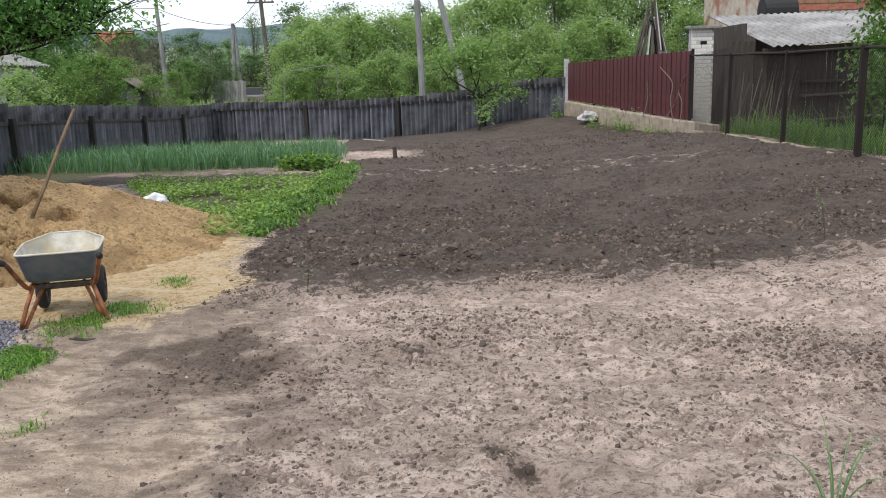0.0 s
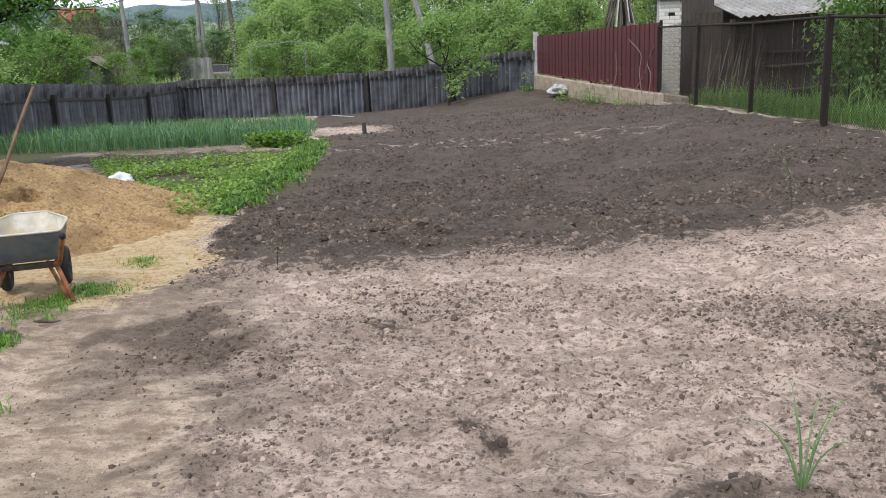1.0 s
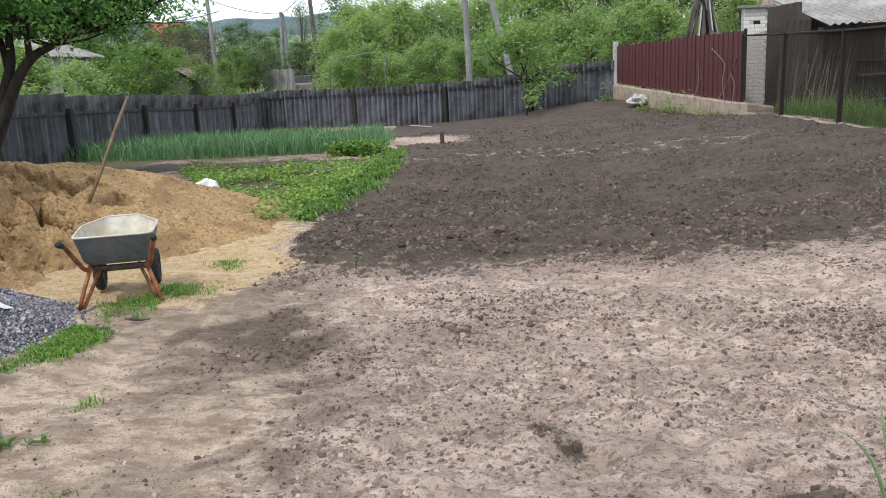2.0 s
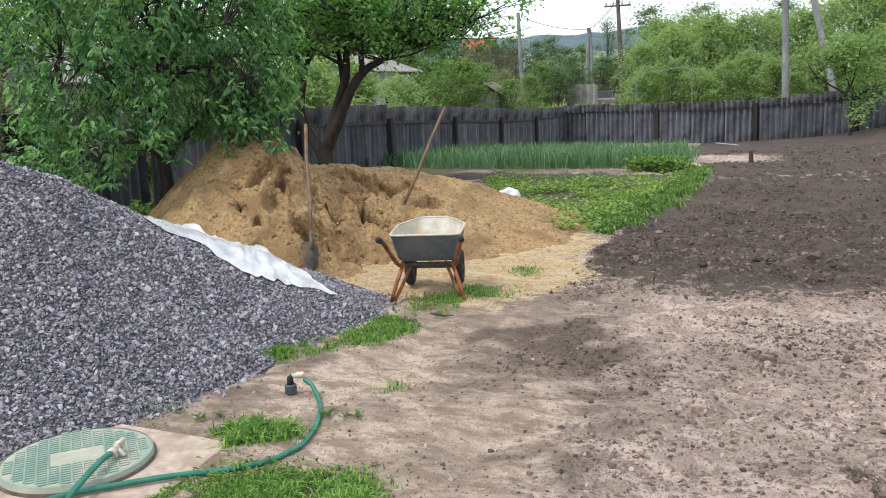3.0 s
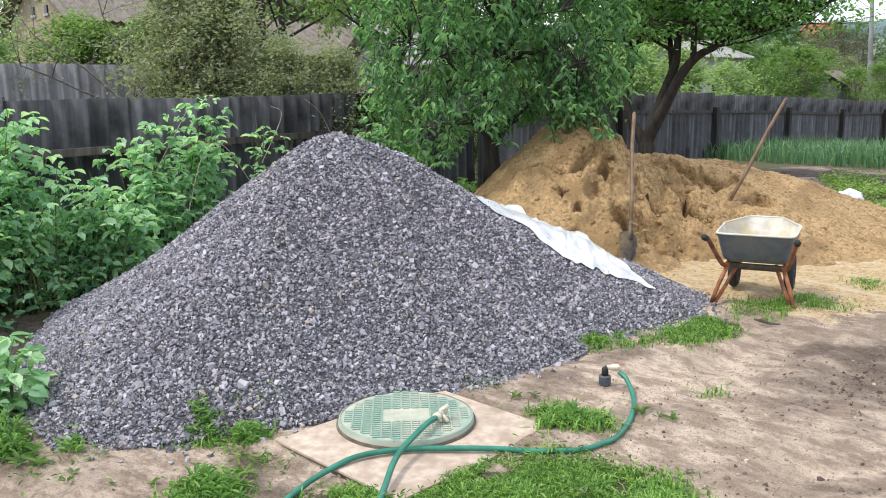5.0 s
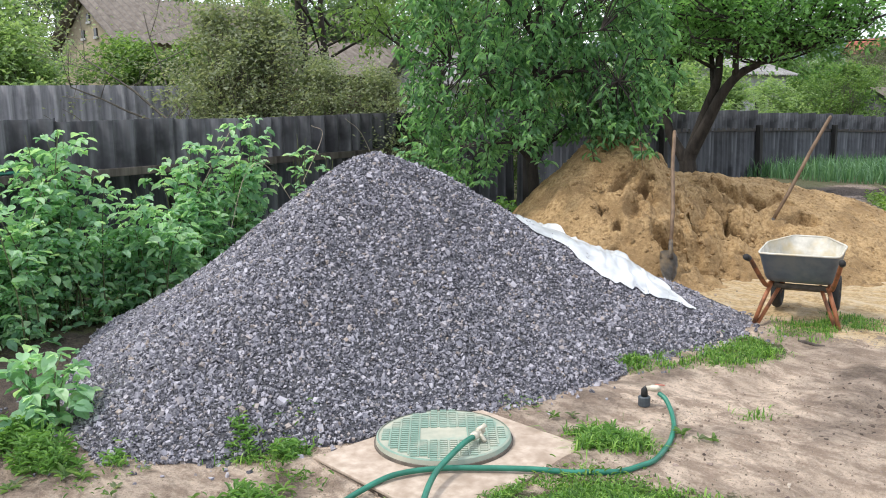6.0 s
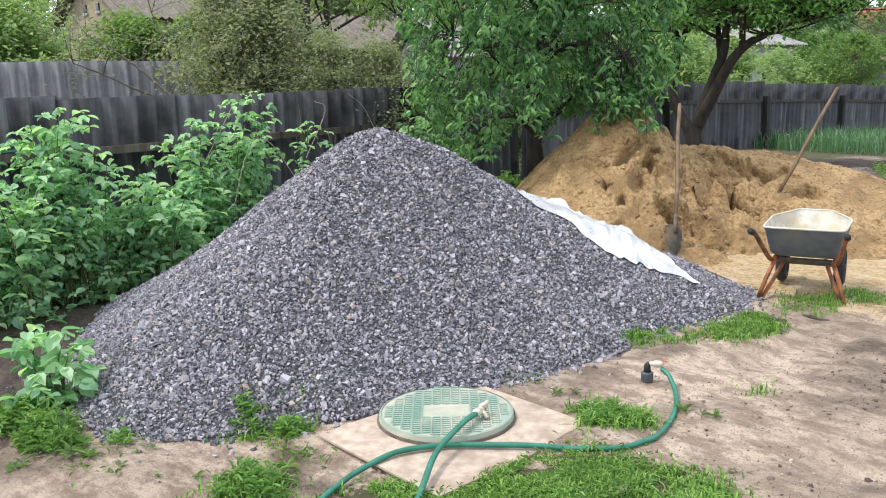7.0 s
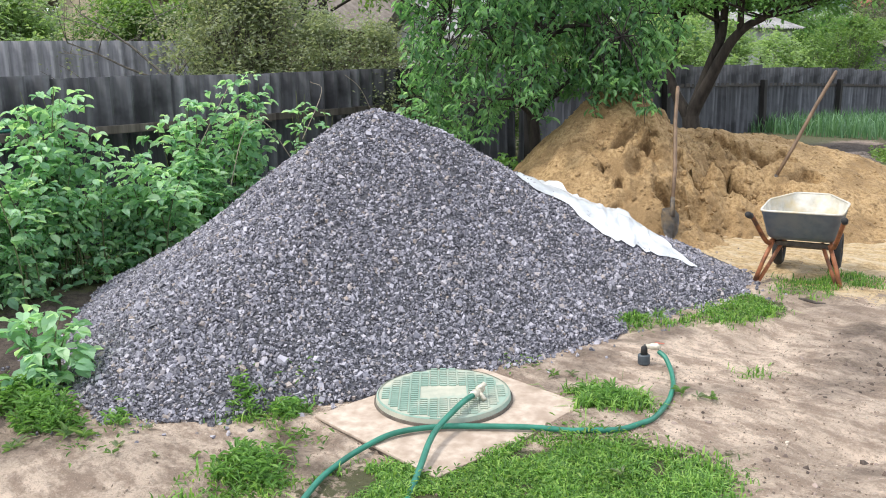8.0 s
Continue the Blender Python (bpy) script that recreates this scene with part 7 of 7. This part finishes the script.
def white_outhouse():
    t = thing("brick_outhouse", "narrow white brick outhouse beside the timber shed", "outhouse")
    x0, x1, y, z0, top = 6.84, 7.44, 23.6, float(lie(7, 23.6)), 2.75
    part("core", box((x1 - x0 - 0.02, 0.3, top - z0), pose((x0 + x1) / 2, y + 0.135, (top + z0) / 2)), M_POLE, t)
    me = None
    h, L = 0.088, 0.25
    rows = int((top - z0) / 0.1)
    for k in range(rows):
        n = 4
        for i in range(n + 1):
            a = max(x0, x0 + (i - (0.5 if k % 2 else 0)) * 0.275)
            b = min(x1, x0 + (i + 1 - (0.5 if k % 2 else 0)) * 0.275) - 0.012
            z = z0 + 0.05 + k * 0.1
            if b - a < 0.05 or (rows - 5 <= k <= rows - 4 and 0.2 < (a + b) / 2 - x0 < 0.40):
                continue
            if me is None or abs(b - a - L) > 0.02:
                o = part("brick", box((b - a, 0.05, h)), M_WHITEBRICK, t, m=pose((a + b) / 2, y, z))
            else:
                o = part("brick", me, M_WHITEBRICK, t, m=pose((a + b) / 2, y, z))
    part("window", box((0.2, 0.03, 0.17), pose(x0 + 0.34, y - 0.008, z0 + 0.05 + (rows - 4.5) * 0.1)), M_GLASS, t, "small dark window")
    part("roof", box((0.8, 0.6, 0.07), pose((x0 + x1) / 2 + 0.05, y + 0.15, top + 0.02, 3, 0, 0), 0.01), M_ROOFGREY, t)


white_outhouse()


def roof_slab(parent, a, b, c, d, material, waves=True, name="roof"):
    """Corrugated slab through four corners: a-b the eave, d-c the ridge."""
    a, b, c, d = (Vector(q) for q in (a, b, c, d))
    n = max(8, int((b - a).length / 0.195) * 6) if waves else 2
    V, nor = [], (b - a).cross(d - a).normalized()
    for lift in (0, -0.012):
        for e, f in ((a, b), (d, c)):
            for i in range(n + 1):
                p = e.lerp(f, i / n) + nor * (lift + (0.027 * math.cos(i / 6 * 2 * math.pi) if waves else 0))
                V.append(p[:])
    m = n + 1
    F = []
    for i in range(n):
        F += [(i, i + 1, m + i + 1, m + i), (2 * m + i + 1, 2 * m + i, 3 * m + i, 3 * m + i + 1), (i + 1, i, 2 * m + i, 2 * m + i + 1), (m + i, m + i + 1, 3 * m + i + 1, 3 * m + i)]
    return part(name, mesh_np(name, V, F), material, parent)


def timber_shed():
    t = thing("timber_shed", "dark board shed with pale corrugated slate roof", "shed")
    z0 = float(lie(9, 22))
    x, rr = 7.52, random.Random(4)
    while x < 12.6:
        w = rr.uniform(0.13, 0.19)
        top = 2.1 if x > 8.2 else 2.35
        part("board", box((w - 0.012, 0.03, top - z0), None, 0.003), M_SHED, t, m=pose(x + w / 2, 22.9 + rr.uniform(-0.01, 0.01), (top + z0) / 2, 0, rr.uniform(-0.6, 0.6), 0))
        x += w
    part("back_wall", box((0.1, 3.6, 2.6), pose(8.05, 24.8, 1.5)), M_SHED, t)
    roof_slab(t, (8.35, 22.0, 2.18), (12.9, 22.0, 2.36), (12.7, 26.4, 3.25), (8.1, 26.4, 3.2), M_ROOFGREY)
    part("beam", box((4.6, 0.1, 0.12), pose(10.6, 22.35, 2.17, 0, -2.3, 0)), M_OLDWOOD, t)
    for k in (0, 2, 3):
        part("shelf_board", box((2.3, 0.25, 0.05), pose(10.6, 22.7, z0 + 0.25 + 0.32 * k, 0, rr.uniform(-3, 1), 0), 0.004), M_SHED, t)
    b = thing("water_barrel", "black barrel standing over the shed roof", "barrel")
    part("barrel_body", tube([(10.0, 27.2, 3.35), (10.35, 27.2, 3.35), (10.9, 27.2, 3.35), (11.0, 27.2, 3.35)], [0.38, 0.42, 0.42, 0.36], 18), M_RUBBER, b)
    part("stand", box((1.6, 0.9, 3.2), pose(10.5, 27.2, 1.55)), M_OLDWOOD, b)
    for k in range(18):
        x = 7.85 + 0.075 * k + rr.uniform(-0.05, 0.05)
        h = rr.uniform(1.0, 1.75)
        stick("reed_pole", "dry pole leaning on the shed wall", "pole", [(x - 0.25, 22.3 + rr.uniform(-0.1, 0.1), z0), (x + rr.uniform(0.0, 0.3), 22.75, z0 + h)], [0.016, 0.010], M_REED)["group"] = "poles leaning on the shed"


timber_shed()


def plank_stack():
    t = thing("plank_stack", "weathered grey planks stacked upright like a tent", "plank pile")
    rr = random.Random(9)
    z0 = float(lie(6.8, 27.2))
    for k in range(30):
        a = 2 * math.pi * k / 30 + rr.uniform(-0.1, 0.1)
        base, top = Vector((6.75 + math.cos(a) * 1.0, 27.6 + math.sin(a) * 1.0, z0)), Vector((6.75 + math.cos(a) * 0.16, 27.6 + math.sin(a) * 0.16, z0 + rr.uniform(2.7, 3.7)))
        m = look(base, top) @ pose(0, 0, 0, 0, 0, math.degrees(a))
        L = (top - base).length
        part("plank", box((rr.uniform(0.08, 0.16), 0.04, L), pose(0, 0, -L / 2), 0.004), M_POLE if k % 4 == 0 else M_OLDWOOD, t, m=m)
    for k in range(14):
        x = 6.6 + 0.13 * k
        part("plank", box((0.11, 0.03, 2.1 + rr.uniform(-0.15, 0.1)), None, 0.004), M_ROOFBROWN, t, m=pose(x + 0.2, 26.6, z0 + 1.05, 0, rr.uniform(-3, 3), 0))


plank_stack()


def house(label, x0, x1, y0, y1, eave, ridge, wall, roof, windows=(), over=0.35, along_y=True):
    """A gabled house; windows as (face, along, height, width, tall)."""
    t = thing("house", label, "house")
    z0 = float(lie((x0 + x1) / 2, (y0 + y1) / 2)) - 0.6
    bm = bmesh.new()
    cx, cy = (x0 + x1) / 2, (y0 + y1) / 2
    if along_y:
        prof = [(x0, z0), (x1, z0), (x1, eave), (cx, ridge), (x0, eave)]
        ends = [[bm.verts.new((x, y, z)) for x, z in prof] for y in (y0, y1)]
    else:
        prof = [(y0, z0), (y1, z0), (y1, eave), (cy, ridge), (y0, eave)]
        ends = [[bm.verts.new((x, y, z)) for y, z in prof] for x in (x1, x0)]
    bm.faces.new(ends[0])
    bm.faces.new(ends[1][::-1])
    for k in range(5):
        bm.faces.new((ends[0][k], ends[1][k], ends[1][(k + 1) % 5], ends[0][(k + 1) % 5]))
    part("wall", bm, wall, t)
    up = 0.06
    if along_y:
        roof_slab(t, (x1 + over, y0 - over, eave - 0.2 + up), (x1 + over, y1 + over, eave - 0.2 + up), (cx, y1 + over, ridge + up), (cx, y0 - over, ridge + up), roof)
        roof_slab(t, (x0 - over, y1 + over, eave - 0.2 + up), (x0 - over, y0 - over, eave - 0.2 + up), (cx, y0 - over, ridge + up), (cx, y1 + over, ridge + up), roof)
    else:
        roof_slab(t, (x0 - over, y0 - over, eave - 0.2 + up), (x1 + over, y0 - over, eave - 0.2 + up), (x1 + over, cy, ridge + up), (x0 - over, cy, ridge + up), roof)
        roof_slab(t, (x1 + over, y1 + over, eave - 0.2 + up), (x0 - over, y1 + over, eave - 0.2 + up), (x0 - over, cy, ridge + up), (x1 + over, cy, ridge + up), roof)
    for face, q, z, w, h in windows:
        if face == "y0":
            win = part("window", box((w, 0.05, h), pose(q, y0 - 0.01, z)), M_GLASS, t)
            part("window_frame", box((w + 0.12, 0.04, 0.06), pose(q, y0 - 0.02, z - h / 2 - 0.03)), M_POLE, win)
        else:
            win = part("window", box((0.05, w, h), pose(x1 + 0.01, q, z)), M_GLASS, t)
            part("window_frame", box((0.04, w + 0.12, 0.06), pose(x1 + 0.02, q, z - h / 2 - 0.03)), M_POLE, win)
    return t


house("beige gabled house behind the neighbouring plot", -24.9, -21.2, 9.6, 18.0, 3.4, 4.55, M_PLASTER, M_ROOFBROWN, (("y0", -23.0, 4.02, 0.16, 0.2), ("y0", -23.4, 3.62, 0.16, 0.2), ("y0", -22.6, 3.62, 0.16, 0.2), ("x1", 12.5, 1.9, 0.9, 1.1), ("x1", 14.5, 1.9, 0.9, 1.1)))
house("low dark timber barn behind the neighbouring plot", -19.6, -17.4, 12.2, 16.4, 2.5, 3.2, M_BARN, M_ROOFBROWN, (("x1", 14.4, 1.7, 0.5, 0.5),))
house("small grey shed on a far plot", -14.3, -13.2, 38.7, 40.0, 1.55, 1.9, M_GREYWALL, M_ROOFBROWN, ())
house("small white shed between trees", -15.5, -14.1, 13.6, 15.2, 2.2, 2.9, M_POLE, M_ROOFGREY, (("x1", 14.4, 1.6, 0.4, 0.5),))
house("white house half hidden by the fruit tree", -17.5, -14.0, 27.5, 31.0, 2.55, 3.1, M_POLE, M_ROOFGREY, (("y0", -15.8, 1.6, 0.7, 0.8), ("x1", 29.0, 1.6, 0.7, 0.8)))
house("distant house with a bright red roof", -37.6, -34.2, 98, 101, 6.2, 7.6, M_PLASTER, M_TERRA, (("y0", -36, 4.6, 0.8, 0.8),), along_y=False)
house("distant grey-roofed house among trees", -14.5, -9.5, 92, 97, 4.6, 6.2, M_POLE, M_ROOFGREY, (), along_y=False)
brick_house = house("pale plastered house with brick courses behind the shed", 10.9, 20.0, 30.0, 36.0, 5.4, 7.6, worn("patched_plaster", (0.40, 0.345, 0.29), (0.60, 0.53, 0.45), 5, 0.9, stain=(0.33, 0.15, 0.105), stain_scale=1.5), M_ROOFGREY, (("y0", 15.5, 2.6, 0.9, 1.1),), along_y=False)
part("brick_band", box((9.1, 0.05, 0.22), pose(15.45, 29.985, 3.62)), worn("red_brick", (0.28, 0.10, 0.07), (0.42, 0.17, 0.12), 10, 0.9), brick_house, "course of red brick")
part("boarding", box((9.1, 0.05, 1.6), pose(15.45, 29.97, 4.54)), worn("brown_boarding", (0.22, 0.12, 0.075), (0.34, 0.20, 0.13), 9, 0.85, stretch=(1, 1, 0.1)), brick_house, "weathered orange-brown boarding")


M_GREYBOARD = worn("grey_board", (0.22, 0.22, 0.22), (0.34, 0.34, 0.34), 9, 0.9, stretch=(1, 1, 0.2), random_by="object")


def far_board_fence():
    t = thing("board_gate", "grey upright board screen on a far plot", "fence")
    for k in range(12):
        x = -13.1 + k * 0.16
        part("board", box((0.15, 0.03, 1.75 + 0.05 * math.sin(k * 2.1)), None, 0.003), M_GREYBOARD, t, m=pose(x, 51.8, float(lie(x, 51.8)) + 0.5, 0, random.uniform(-1.5, 1.5), 0))


far_board_fence()


def frame_goal():
    t = thing("pipe_frame", "thin pale pipe frame on a far plot", "frame")
    pts = [(-6.68, 38.5, float(lie(-6.68, 38.5))), (-6.67, 38.5, 1.98), (-6.46, 38.5, 2.07), (-4.9, 38.7, 2.28), (-4.36, 38.8, 2.19), (-4.36, 38.8, float(lie(-4.36, 38.8)))]
    for a, b in zip(pts, pts[1:]):
        part("pipe", tube([a, b], 0.018, 6), M_POLEGREY, t)


frame_goal()


def far_car():
    t = thing("parked_car", "old pale car parked on a far plot", "car", at=pose(-11.2, 54.0, float(lie(-11.2, 54.0)) - 0.4, 0, 0, 100) @ Matrix.Diagonal((0.85, 0.85, 0.85, 1)))
    m_body = worn("dusty_car_paint", (0.17, 0.15, 0.145), (0.25, 0.225, 0.21), 8, 0.5)
    bm = box((3.8, 1.55, 0.55), pose(0, 0, 0.62), 0.12)
    body = part("body", bm, m_body, t, smooth=True)
    bm = bmesh.new()
    made = bmesh.ops.create_cube(bm, size=1, matrix=pose(-0.2, 0, 1.12) @ Matrix.Diagonal((2.0, 1.35, 0.5, 1)))
    for v in made["verts"]:
        if v.co.z > 1.1:
            v.co.x, v.co.y = -0.2 + (v.co.x + 0.2) * 0.7, v.co.y * 0.85
    part("cabin", bm, M_GLASS, t, "dark car windows")
    part("car_roof", box((1.35, 1.12, 0.05), pose(-0.2, 0, 1.38), 0.02), m_body, t)
    for x in (-1.2, 1.2):
        for y in (-0.7, 0.7):
            part("wheel", tube([(x, y - 0.09, 0.3), (x, y + 0.09, 0.3)], 0.3, 16), M_RUBBER, t)


far_car()


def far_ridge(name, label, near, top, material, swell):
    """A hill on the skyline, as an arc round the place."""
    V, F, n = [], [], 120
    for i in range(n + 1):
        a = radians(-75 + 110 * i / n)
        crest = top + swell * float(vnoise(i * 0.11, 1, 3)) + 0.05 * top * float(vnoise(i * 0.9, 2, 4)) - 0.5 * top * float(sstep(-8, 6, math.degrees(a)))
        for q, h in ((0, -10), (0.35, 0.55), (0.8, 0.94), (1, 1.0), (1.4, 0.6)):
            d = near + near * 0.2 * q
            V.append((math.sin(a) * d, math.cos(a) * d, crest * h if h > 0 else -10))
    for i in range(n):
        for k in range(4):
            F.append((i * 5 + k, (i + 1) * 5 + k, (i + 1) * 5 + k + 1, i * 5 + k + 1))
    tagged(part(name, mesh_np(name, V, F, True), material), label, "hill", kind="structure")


# The hill's distance haze is put into its bluish material colours.
far_ridge("backdrop_hill", "wooded hill on the horizon, haze in its blue-green colour", 820, 62, worn("hazed_far_wood", (0.050, 0.085, 0.110), (0.100, 0.145, 0.165), 0.03, 1.0, stain=(0.13, 0.19, 0.18), stain_scale=0.008), 9)
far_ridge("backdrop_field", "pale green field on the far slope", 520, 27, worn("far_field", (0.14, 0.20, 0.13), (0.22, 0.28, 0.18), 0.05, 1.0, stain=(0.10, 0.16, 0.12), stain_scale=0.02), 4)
